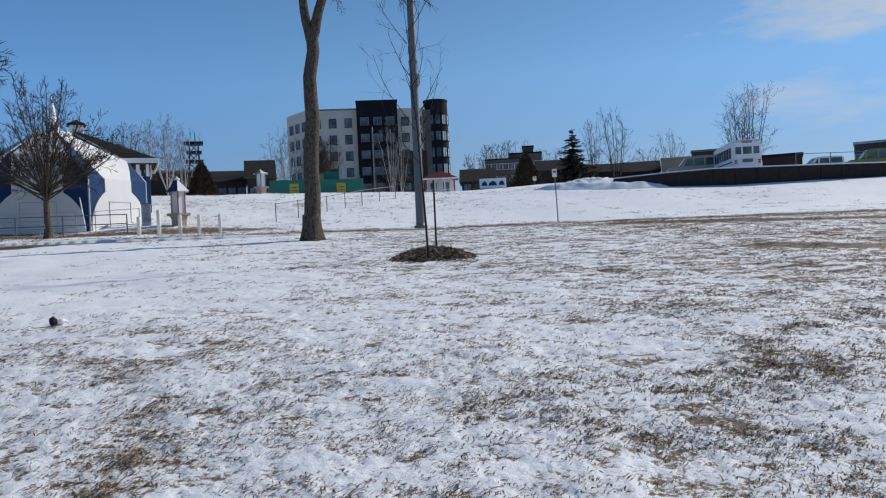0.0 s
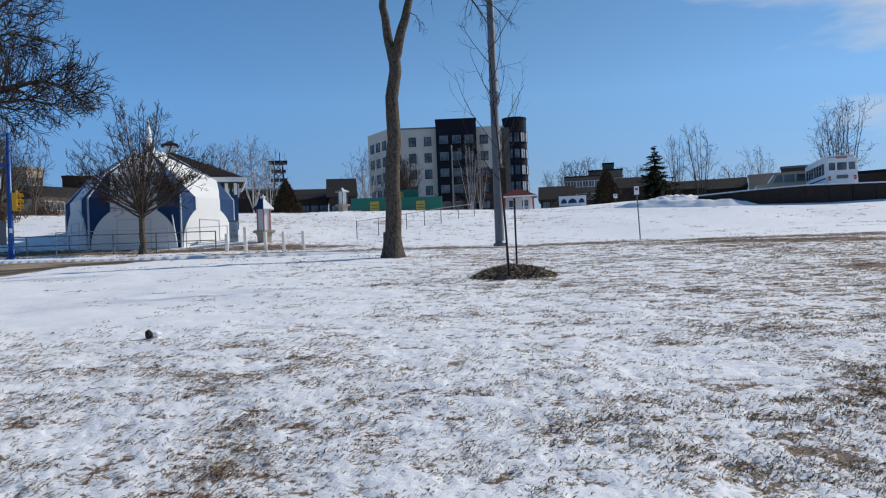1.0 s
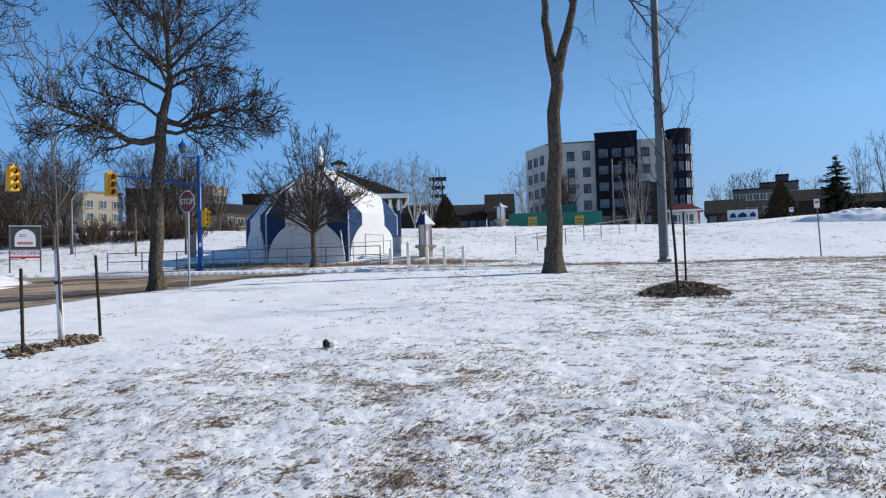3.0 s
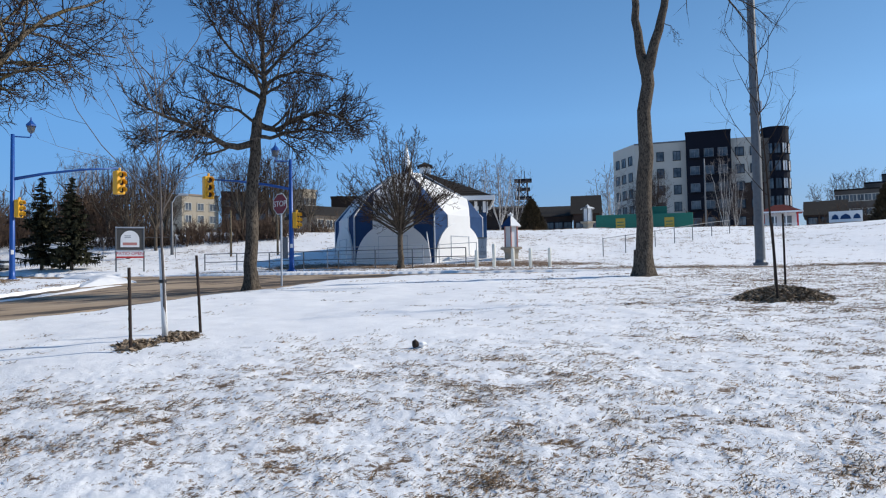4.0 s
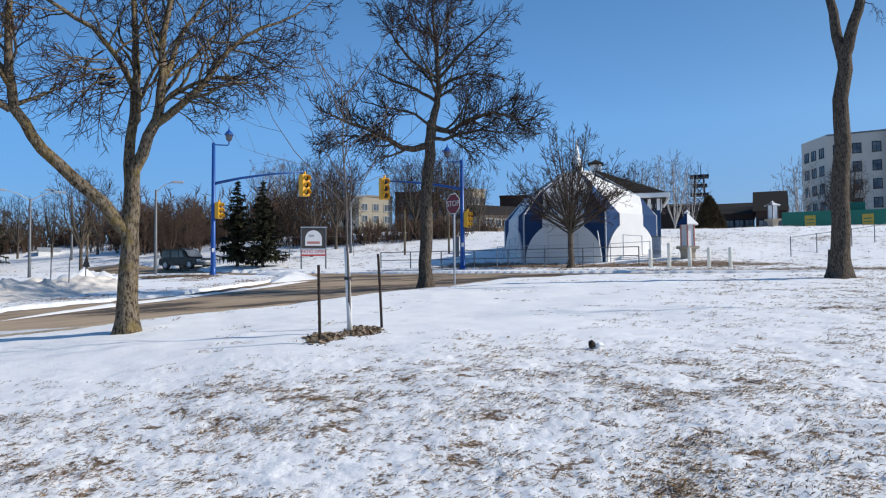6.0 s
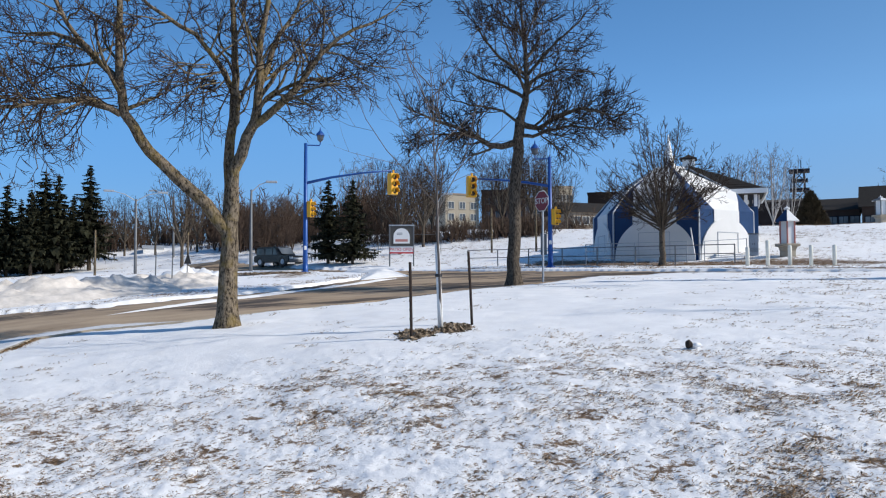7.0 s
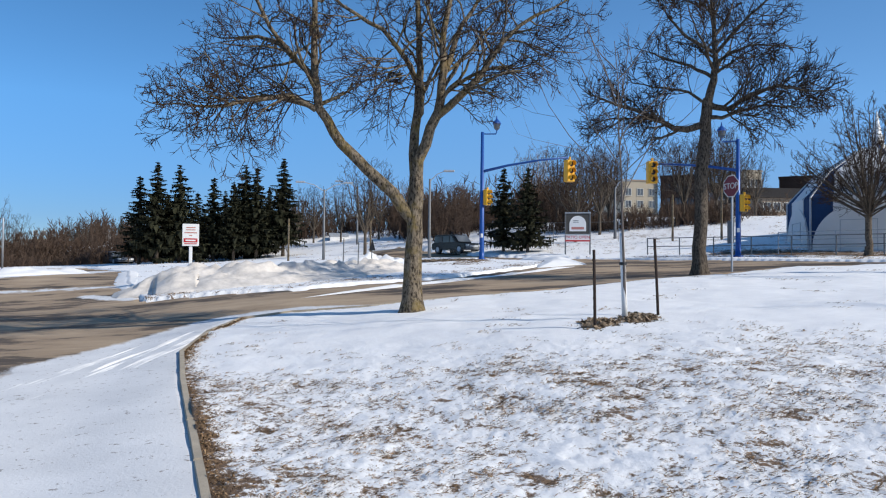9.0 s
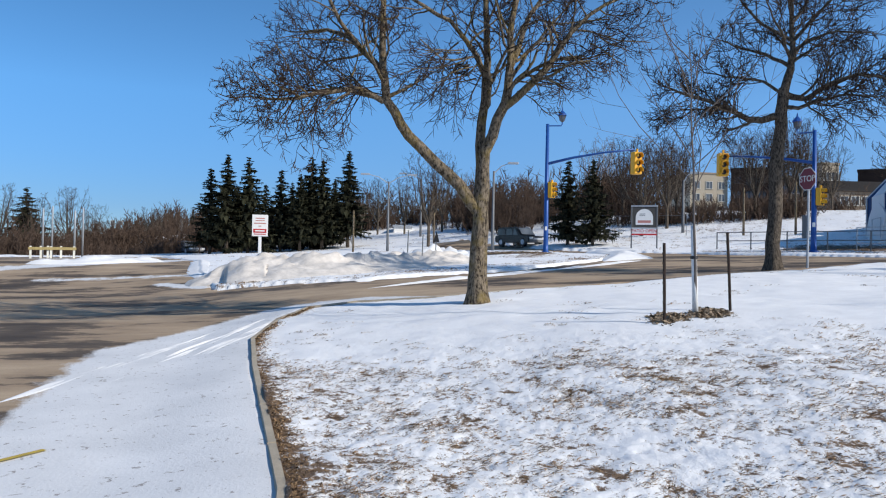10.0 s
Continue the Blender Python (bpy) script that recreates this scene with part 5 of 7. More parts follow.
rail_fence("pipe_fence", [polar(41.0, 46.8), polar(36.5, 45.0), polar(31.5, 43.8), polar(26.0, 43.2), polar(22.0, 43.2)], 1.0, (0.98, 0.5), 2.4, GALV_DARK, "low dark pipe fence in front of the dome")
rail_fence("crowd_barrier", [polar(32.3, 45.0), polar(28.8, 44.8), polar(25.2, 44.8)], 1.15, (0.98, 0.62, 0.25), 2.2, GALV, "grey metal barrier along the dome", r=0.02)
rail_fence("crowd_barrier", [polar(24.0, 45.2), polar(21.2, 46.2)], 1.1, (0.98, 0.2), 2.2, GALV, "grey metal barrier beside the arched doors", r=0.018)
rail_fence("hill_railing", [polar(12.2, 47.9), polar(10.6, 49.8), polar(8.5, 52.3), polar(5.9, 56.2), polar(3.4, 60.5)], 1.05, (0.95,), 2.0, GALV_DARK, "thin handrail running up the snowy hill", r=0.022)
rail_fence("wire_fence", [polar(52, 70), polar(47.5, 62), polar(43, 58)], 1.5, (0.97, 0.5), 4.0, GALV_DARK, "thin wire fence across the snowy field", r=0.015)


def bollard(az, r, h):
    x, y = polar(az, r)
    ob = thing("bollard", x, y, az, None, "cream-painted wooden bollard post in the snow", "bollard", "bollards by the path")
    b = Build()
    b.lathe((0, 0, 0), [(0.095, -0.2), (0.095, h - 0.05), (0.075, h), (0.02, h + 0.02)], 10)
    part("post", b, CREAM, ob, smooth=True)


for az, r, h in ((21.2, 38.4, 0.9), (19.9, 38.9, 1.2), (18.5, 39.6, 0.95), (17.2, 39.6, 0.95), (15.8, 39.9, 0.95)):
    bollard(az, r, h)


def lantern_kiosk(az, r, h, w, roof, trim, label, rise=1.0):
    x, y = polar(az, r)
    ob = thing("lantern_kiosk", x, y, az, None, label, "kiosk", "lantern kiosks")
    b = Build()
    b.lathe((0, 0, 0), [(w * 0.75, -0.2), (w * 0.75, 0.12 * h), (w * 0.9, 0.20 * h), (w * 1.2, 0.215 * h), (w * 1.2, 0.25 * h), (w * 0.7, 0.26 * h)], 6)
    part("base", b, CONCRETE, ob, "stone base with ledge")
    b = Build()
    b.lathe((0, 0, 0), [(w * 0.66, 0.25 * h), (w * 0.66, 0.72 * h)], 6)
    body = part("body", b, WHITE, ob, "white panelled body")
    for k in range(6):
        a = 2 * math.pi * (k + 0.5) / 6
        b = Build()
        b.cyl((w * 0.68 * math.cos(a), w * 0.68 * math.sin(a), 0.25 * h), (w * 0.68 * math.cos(a), w * 0.68 * math.sin(a), 0.72 * h), 0.045, n=6)
        part("corner_post", b, trim, body)
    for k in range(6):
        b = Build()
        a0, a1 = 2 * math.pi * (k + 0.5) / 6, 2 * math.pi * (k + 1.5) / 6
        q = [(w * f * math.cos(a), w * f * math.sin(a), z * h) for f, z in ((1.12, 0.70), (0.42, 0.70 + 0.15 * rise), (0.12, 0.70 + 0.23 * rise)) for a in (a0, a1)]
        b.add(q + [(p[0], p[1], p[2] - 0.05) for p in q], [(0, 1, 3, 2), (2, 3, 5, 4), (8, 9, 7, 6), (10, 11, 9, 8), (0, 6, 7, 1), (1, 7, 9, 3), (2, 8, 6, 0), (3, 9, 11, 5), (4, 10, 8, 2)])
        part("roof_panel", b, roof if k % 2 else WHITE, ob, "blue roof panel" if k % 2 else "white roof panel")
    b = Build()
    b.lathe((0, 0, 0), [(0.16, (0.70 + 0.22 * rise) * h), (0.18, (0.70 + 0.25 * rise) * h), (0.05, (0.72 + 0.25 * rise) * h), (0.02, (0.75 + 0.25 * rise) * h)], 8)
    part("finial", b, WHITE, ob)


lantern_kiosk(18.6, 46.2, 2.85, 0.62, TARP_BLUE, PINK, "white lantern-shaped kiosk with blue striped roof")
lantern_kiosk(13.1, 72.0, 2.7, 0.66, GALV_DARK, GALV_DARK, "white lantern-shaped kiosk at the hill's brow", 0.4)


def utility_cabinet(az, r):
    x, y = polar(az, r)
    ob = thing("utility_cabinet", x, y, az, None, "grey metal utility cabinet beside the band shell", "cabinet")
    b = Build()
    b.box((0, 0, 0.62), (0.52, 0.45, 1.24), bevel=0.02)
    part("body", b, GALV, ob, "grey metal body")
    b = Build()
    b.box((0, 0, 1.27), (0.60, 0.52, 0.06), bevel=0.015)
    part("lid", b, GALV_DARK, ob)
    for px in (-0.13, 0.13):
        b = Build()
        b.box((px, -0.235, 0.66), (0.23, 0.02, 1.02), bevel=0.005)
        door = part("door", b, GALV, ob)
        b = Build()
        b.box((px * 0.4, -0.255, 0.68), (0.02, 0.03, 0.12))
        part("handle", b, BLACK, door)
    for k in range(5):
        b = Build()
        b.box((0, -0.252, 0.25 + 0.05 * k), (0.40, 0.012, 0.015))
        part("louvre", b, GALV_DARK, ob)


utility_cabinet(20.75, 47.0)

# ---- signals, signs and lamp posts ----
def lettering(text, size, mat, parent, m, label="", name="lettering"):
    cu = bpy.data.curves.new(name, "FONT")
    cu.body, cu.size, cu.align_x, cu.align_y, cu.extrude = text, size, "CENTER", "CENTER", 0.004
    tmp = bpy.data.objects.new(name, cu)
    me = bpy.data.meshes.new_from_object(tmp)
    bpy.data.objects.remove(tmp)
    me.materials.clear()
    me.materials.append(mat)
    ob = new(name, me)
    ob.parent = parent
    ob.matrix_basis = m
    return tagged(ob, label)


def signal_head(parent, p, turn, s=1.0):
    """A three-lens signal with visors, its face towards local -y."""
    m = Matrix.Translation(p) @ Matrix.Rotation(radians(turn), 4, "Z") @ Matrix.Scale(s * 1.08, 4)
    b = Build()
    b.box((0, 0.05, 0), (0.48, 0.34, 1.12), m, 0.03)
    head = part("signal_head", b, YELLOW, parent, "yellow three-lens signal head")
    b = Build()
    b.cyl(m @ Vector((0, 0, 0.5)), m @ Vector((0, 0, 0.72)), 0.06, n=8)
    part("bracket", b, YELLOW, head)
    for k in range(3):
        z = 0.36 - 0.36 * k
        b = Build()
        b.tube([m @ Vector((0, -0.10, z)), m @ Vector((0, -0.125, z))], [0.145, 0.14], 14)
        part("lens", b, BLACK, head, "unlit dark lens")
        b = Build()
        n = 11
        vs = []
        for d, rr in ((-0.11, 0.165), (-0.34, 0.165), (-0.34, 0.150), (-0.11, 0.150)):
            for i in range(n):
                t = radians(-25 + 230 * i / (n - 1))
                vs.append(m @ Vector((rr * math.cos(t), d, z + rr * math.sin(t))))
        fs = [(r0 * n + i, r0 * n + i + 1, ((r0 + 1) % 4) * n + i + 1, ((r0 + 1) % 4) * n + i) for r0 in range(4) for i in range(n - 1)]
        b.add(vs, fs)
        part("visor", b, YELLOW, head)
    return head


def street_lantern(parent, p, d):
    """A bell lantern on a short side arm; d is +1 or -1 along local x."""
    b = Build()
    b.tube([p, (p[0] + 0.75 * d, p[1], p[2] + 0.0), (p[0] + 0.8 * d, p[1], p[2] + 0.1), (p[0] + 0.8 * d, p[1], p[2] + 0.25)], [0.035] * 4, 8)
    arm = part("lantern_arm", b, BLUE_PAINT, parent)
    c = (p[0] + 0.8 * d, p[1], p[2] + 0.2)
    b = Build()
    b.lathe(c, [(0.05, 0), (0.10, 0.05), (0.17, 0.12), (0.21, 0.36)], 10)
    part("glass", b, GLASS, arm, "clear lantern glass")
    b = Build()
    b.lathe(c, [(0.25, 0.36), (0.23, 0.44), (0.12, 0.56), (0.05, 0.64), (0.02, 0.82)], 10)
    part("hood", b, BLUE_PAINT, arm, "blue lantern hood")
    for k in range(5):
        a = 2 * math.pi * k / 5
        b = Build()
        b.cyl((c[0] + 0.10 * math.cos(a), c[1] + 0.10 * math.sin(a), c[2] + 0.04), (c[0] + 0.22 * math.cos(a), c[1] + 0.22 * math.sin(a), c[2] + 0.38), 0.012, n=5)
        part("cage_bar", b, BLUE_PAINT, arm)


def traffic_signal(az, r, height, arm_z, arm_end, arm_rise, lantern, head_z, side_z, side_turn, label):
    x, y = polar(az, r)
    ob = thing("traffic_signal", x, y, az, None, label, "traffic light", "signals at the crossing")
    b = Build()
    b.lathe((0, 0, 0), [(0.26, -0.1), (0.26, 0.04), (0.15, 0.10), (0.14, 0.5), (0.09, height - 0.02), (0.02, height)], 12)
    pole = part("pole", b, BLUE_PAINT, ob, "blue painted pole", True)
    b = Build()
    b.box((0, -0.15, 1.35), (0.13, 0.06, 0.22), bevel=0.01)
    part("button_box", b, WHITE, pole, "white push-button box")
    ex, ey = arm_end
    b = Build()
    b.tube([(0, 0, arm_z), (ex * 0.3, ey * 0.3, arm_z + arm_rise * 0.45), (ex * 0.65, ey * 0.65, arm_z + arm_rise * 0.8), (ex, ey, arm_z + arm_rise)], [0.085, 0.07, 0.055, 0.045], 10)
    part("mast_arm", b, BLUE_PAINT, ob, "blue mast arm", True)
    signal_head(ob, (ex * 1.02, ey, head_z), 30)
    signal_head(ob, (0.30 if side_turn > 0 else 0.22, -0.05, side_z), side_turn, 0.72)
    street_lantern(ob, (0, 0, height - 0.12), lantern)
    if lantern < 0:
        b = Build()
        b.box((-0.36, 0.05, 1.25), (0.34, 0.30, 1.15), bevel=0.02)
        part("control_box", b, GALV_DARK, pole, "grey steel control box")
    return ob


traffic_signal(52.85, 43.0, 7.2, 4.95, (4.75, -0.4), 0.75, 1, 4.95, 3.5, 55, "blue signal pole with mast arm and yellow lights")
traffic_signal(34.9, 42.3, 6.1, 4.45, (-4.25, 0.3), 0.55, -1, 4.55, 2.75, 62, "blue signal pole with mast arm reaching over the street")


def stop_sign():
    x, y = polar(35.6, 24.1)
    ob = thing("stop_sign", x, y, -14, None, "faded red stop sign on a grey steel post", "stop sign")
    b = Build()
    b.tube([(0, 0, -0.2), (0.02, 0, 2.85)], [0.032, 0.032], 8)
    part("post", b, GALV, ob)
    R = 0.345
    octo = [(R * math.cos(radians(22.5 + 45 * k)), R * math.sin(radians(22.5 + 45 * k))) for k in range(8)]
    m = Matrix.Translation((0.02, -0.045, 2.5))
    b = Build()
    b.prism(octo, 0.006, m)
    part("border", b, WHITE, ob, "white border")
    b = Build()
    b.prism([(u * 0.93, v * 0.93) for u, v in octo], 0.012, m)
    part("plate", b, STOP_RED, ob, "faded red octagonal plate")
    lettering("STOP", 0.25, WHITE, ob, pose(0.02, -0.054, 2.5, 90, 0, 0), "white letters")


stop_sign()


def text_bars(parent, mat, x0, x1, rows, y, name="text_line"):
    for z, h in rows:
        b = Build()
        b.box(((x0 + x1) / 2, y, z), (x1 - x0, 0.004, h))
        part(name, b, mat, parent)


def board_sign():
    x, y = polar(45.75, 50.0)
    ob = thing("signboard", x, y, 44, None, "grey framed signboard with white arch and red strip", "sign")
    for px in (-0.78, 0.78):
        b = Build()
        b.box((px, 0, 1.3), (0.09, 0.09, 2.9), bevel=0.01)
        part("post", b, GALV_DARK, ob)
    b = Build()
    b.box((0, 0, 1.98), (1.5, 0.05, 1.35))
    board = part("board", b, BOARD_GREY, ob, "dark grey board")
    for c, s in (((0, -0.01, 2.69), (1.65, 0.11, 0.08)), ((0, -0.01, 1.30), (1.65, 0.11, 0.06))):
        b = Build()
        b.box(c, s, bevel=0.01)
        part("frame_rail", b, GALV, ob, "grey frame rail")
    a = [(-0.53, 1.5)] + [(-0.53 * math.cos(t), 1.95 + 0.55 * math.sin(t)) for t in np.linspace(0, math.pi, 19)] + [(0.53, 1.5)]
    b = Build()
    b.prism(a[::-1], 0.02, Matrix.Translation((0, -0.036, 0)))
    panel = part("arch_panel", b, WHITE, board, "white arched panel")
    text_bars(panel, PINK, -0.40, 0.40, ((1.70, 0.16),), -0.049, "emblem_line")
    text_bars(panel, GALV_DARK, -0.30, 0.05, ((2.18, 0.04), (2.08, 0.03)), -0.049, "emblem_line")
    b = Build()
    b.box((0, -0.03, 1.05), (1.62, 0.03, 0.42))
    strip = part("strip", b, WHITE, ob, "white strip with red letters")
    lettering("PATIO OPEN", 0.27, RED, strip, pose(0, -0.048, 1.11, 90, 0, 0), "red letters")
    b = Build()
    b.box((0, -0.05, 0.89), (1.55, 0.01, 0.10))
    part("red_line", b, RED, strip)


board_sign()


def parking_sign():
    x, y = polar(73.8, 28.4)
    ob = thing("parking_sign", x, y, 70, gz(x, y) + 0.0, "white notice sign with red panel on a white post", "sign")
    b = Build()
    b.box((0, 0, 0.75), (0.11, 0.11, 2.3), bevel=0.01)
    part("post", b, WHITE, ob)
    b = Build()
    b.box((0, -0.07, 1.72), (0.56, 0.02, 0.78), bevel=0.006)
    plate = part("plate", b, WHITE, ob, "white plate")
    text_bars(plate, PINK, -0.16, 0.16, ((1.98, 0.035), (1.90, 0.03)), -0.083)
    text_bars(plate, PINK, -0.21, 0.21, ((1.80, 0.035),), -0.083)
    text_bars(plate, PINK, -0.05, 0.05, ((1.70, 0.03),), -0.083)
    b = Build()
    b.box((0, -0.083, 1.53), (0.46, 0.006, 0.14))
    part("red_panel", b, RED, plate, "red panel")
    text_bars(plate, WHITE, -0.17, 0.17, ((1.53, 0.05),), -0.089)
    text_bars(plate, RED, -0.21, 0.21, ((1.41, 0.03),), -0.083)


parking_sign()


def small_sign(az, r, h, w, ph, plate, lean, label):
    x, y = polar(az, r)
    ob = thing("path_sign", x, y, az, None, label, "sign", "small posted signs")
    b = Build()
    b.tube([(0, 0, -0.2), (lean, 0, h)], [0.035, 0.03], 6)
    part("post", b, GALV_DARK, ob)
    b = Build()
    b.box((lean, -0.05, h - ph / 2), (w, 0.02, ph), bevel=0.005)
    p = part("plate", b, plate, ob, "small sign plate")
    b = Build()
    b.box((lean, -0.063, h - ph * 0.35), (w * 0.6, 0.004, ph * 0.25))
    part("mark", b, RED, p)


small_sign(-8.6, 43.5, 2.9, 0.26, 0.45, WHITE, -0.10, "small white sign on a thin post by the path")
small_sign(-7.0, 74.0, 0.8, 0.35, 0.4, WHITE, 0, "small white sign at the hill's brow")


def tall_lamp_post():
    x, y = polar(1.62, 37.5)
    ob = thing("lamp_post", x, y, 1.6, None, "tall grey galvanised floodlight pole on the lawn", "lamp post")
    b = Build()
    b.lathe((0, 0, 0), [(0.30, -0.1), (0.30, 0.10), (0.23, 0.14), (0.225, 0.3), (0.205, 6.0), (0.18, 11.9), (0.15, 17.0), (0.02, 17.1)], 14)
    pole = part("pole", b, GALV_DARK, ob, smooth=True)
    b = Build()
    b.box((0, 0, 0.06), (0.62, 0.62, 0.12), bevel=0.02)
    part("base_plate", b, GALV_DARK, ob)
    for z in (6.9, 7.5, 8.1):
        b = Build()
        b.lathe((0, 0, z), [(0.20, -0.05), (0.235, -0.04), (0.235, 0.04), (0.20, 0.05)], 14)
        part("clamp", b, GALV_DARK, pole)
    b = Build()
    b.box((0.22, -0.1, 7.2), (0.18, 0.16, 0.5), bevel=0.02)
    part("junction_box", b, GALV, pole)
    b = Build()
    b.tube([(-1.2, 0, 16.8), (0, 0, 16.9), (1.2, 0, 16.8)], [0.05, 0.06, 0.05], 8)
    part("cross_arm", b, GALV, ob)
    for px in (-1.1, 1.1):
        b = Build()
        b.box((px, -0.1, 16.9), (0.5, 0.35, 0.4), bevel=0.05)
        part("floodlight", b, GALV_DARK, ob)


tall_lamp_post()


def street_lamp(az, r, h, heads, turn, reach=1.6):
    x, y = polar(az, r)
    ob = thing("street_lamp", x, y, turn, None, "slim grey street lamp beside the road", "street lamp", "street lamps")
    b = Build()
    b.lathe((0, 0, 0), [(0.13, -0.2), (0.12, 0.5), (0.07, h), (0.02, h + 0.03)], 8)
    part("pole", b, GALV_DARK, ob, smooth=True)
    for d in heads:
        b = Build()
        b.tube([(0, 0, h - 0.15), (d * reach * 0.5, 0, h + 0.35), (d * reach, 0, h + 0.55)], [0.04, 0.035, 0.03], 6)
        arm = part("arm", b, GALV, ob)
        b = Build()
        b.box((d * (reach + 0.3), 0, h + 0.57), (0.75, 0.28, 0.14), bevel=0.04)
        part("lamp_head", b, GALV, arm)


street_lamp(64.45, 62.0, 5.6, (-1, 1), 64)
street_lamp(56.75, 52.0, 5.4, (1,), 57, 1.0)
street_lamp(62.0, 78.0, 5.9, (-1,), 57)
street_lamp(43.2, 60.0, 3.9, (1,), 43, 0.5)
for az, r, h in ((87.9, 68, 3.7), (87.35, 72, 4.1), (86.0, 68, 3.6), (85.5, 72, 4.0)):
    x, y = polar(az, r)
    ob = thing("flag_pole", x, y, 0, None, "plain pale flag pole at the lot's edge", "pole", "poles at the lot's edge")
    b = Build()
    b.lathe((0, 0, 0), [(0.085, -0.2), (0.07, h), (0.03, h + 0.12)], 8)
    part("pole", b, GALV, ob, smooth=True)
for az, r, h in ((67.0, 60, 3.2), (61.0, 66, 3.3), (57.9, 75, 3.4), (39.2, 56, 3.2), (35.9, 55, 3.4), (4.9, 73, 6.2)):
    x, y = polar(az, r)
    ob = thing("utility_post", x, y, 0, None, "weathered wooden post in the snow", "post", "wooden posts")
    b = Build()
    b.lathe((0, 0, 0), [(0.085, -0.2), (0.06, h), (0.03, h + 0.05)], 8)
    part("pole", b, BARK if h < 6 else GALV_DARK, ob, smooth=True)


def frozen_lump():
    x, y = -4.62, 9.02
    ob = thing("frozen_lump", x, y, 25, None, "small dark clod of earth capped with snow", "clod", scale=0.62)
    for name, mat, c, s, seed in (("clod", TIMBER, (-0.03, -0.02, 0.05), (0.075, 0.07, 0.085), 1), ("snow_cap", SNOW, (0.07, 0.03, 0.035), (0.14, 0.09, 0.06), 2)):
        bm = bmesh.new()
        bmesh.ops.create_icosphere(bm, subdivisions=3, radius=1.0)
        for v in bm.verts:
            d = 1 + 0.28 * noise.noise(v.co * 1.7 + Vector((seed, 0, 0)))
            v.co = Vector((v.co.x * s[0] * d + c[0], v.co.y * s[1] * d + c[1], v.co.z * s[2] * d + c[2]))
        b = Build().add([v.co for v in bm.verts], [[v.index for v in f.verts] for f in bm.faces])
        bm.free()
        part(name, b, mat, ob, smooth=True)


frozen_lump()


def marker_stake(az, r, h, flag):
    x, y = polar(az, r)
    ob = thing("marker_stake", x, y, az, None, "thin dark marker stake in the snow bank", "stake", "marker stakes")
    b = Build()
    b.tube([(0, 0, -0.3), (0.03, 0, h)], [0.025, 0.02], 6)
    part("shaft", b, GALV_DARK, ob)
    if flag:
        b = Build()
        b.prism([(-0.12, h - 0.42), (0.14, h - 0.42), (0.02, h + 0.02)], 0.03, Matrix.Translation((0.02, -0.02, 0)))
        part("marker_plate", b, BLACK, ob, "dark pointed plate")


marker_stake(63.0, 30.0, 1.35, False)
marker_stake(61.9, 30.0, 1.2, False)
marker_stake(60.9, 30.5, 1.25, True)
mulch(*polar(54.3, 40.6), 2.4, 1.3, 0.12, 55, 12, 900, "strip of sandy debris round the signal pole")
mulch(*polar(66.5, 25.6), 2.6, 0.5, 0.06, 66, 13, 500, "strip of brown debris along the snow bank")
mulch(*polar(62.1, 29.3), 0.9, 0.5, 0.16, 60, 11, 500, "low heap of brown debris on the snow")


def bench(az, r, turn):
    x, y = polar(az, r)
    ob = thing("park_bench", x, y, turn, None, "small dark park bench on the snowy field", "bench")
    for pz, py, s in ((0.45, 0, (1.5, 0.4, 0.06)), (0.75, 0.2, (1.5, 0.06, 0.35))):
        b = Build()
        b.box((0, py, pz), s, bevel=0.01)
        part("seat" if py == 0 else "backrest", b, TIMBER, ob)
    for px in (-0.6, 0.6):
        b = Build()
        b.box((px, 0, 0.2), (0.1, 0.4, 0.45))
        part("leg", b, TIMBER, ob)


bench(55.95, 72.0, 50)


FADED_YELLOW = plain("faded_yellow_paint", (0.36, 0.28, 0.12), 0.7, vary=0.25)


def lot_barrier(az, r, length, turn):
    x, y = polar(az, r)
    ob = thing("lot_barrier", x, y, turn, None, "faded yellow barrier rail at the lot's edge", "barrier", "yellow barriers")
    for px in (-length / 2, 0, length / 2):
        b = Build()
        b.box((px, 0, 0.35), (0.14, 0.14, 0.9), bevel=0.01)
        part("post", b, CREAM, ob)
    b = Build()
    b.box((0, -0.09, 0.62), (length + 0.3, 0.05, 0.2), bevel=0.01)
    part("rail", b, FADED_YELLOW, ob, "faded yellow rail")


lot_barrier(88.0, 62.0, 1.3, 86)
lot_barrier(86.8, 62.0, 1.7, 84)


# ---- buildings ----
def windows(parent, m, cols, rows, w, h, frame=WHITE, glass=GLASS, sill=True):
    """Framed windows on a wall face: m's x along the wall, -y outwards."""
    for x in cols:
        for z in rows:
            b = Build()
            for c, s in (((x - w / 2, -0.03, z), (0.10, 0.10, h)), ((x + w / 2, -0.03, z), (0.10, 0.10, h)), ((x, -0.03, z + h / 2), (w + 0.1, 0.10, 0.10)), ((x, -0.03, z - h / 2), (w + 0.2, 0.16, 0.10)), ((x, -0.02, z), (0.06, 0.08, h))):
                b.box(c, s, m)
            win = part("window", b, frame, parent)
            b = Build()
            b.box((x, 0.0, z), (w - 0.02, 0.03, h - 0.02), m)
            part("pane", b, glass, win)


def block(parent, name, c, s, mat, label="", bevel=0.0):
    b = Build()
    b.box((c[0], c[1], c[2] + s[2] / 2), s, bevel=bevel)
    return part(name, b, mat, parent, label)


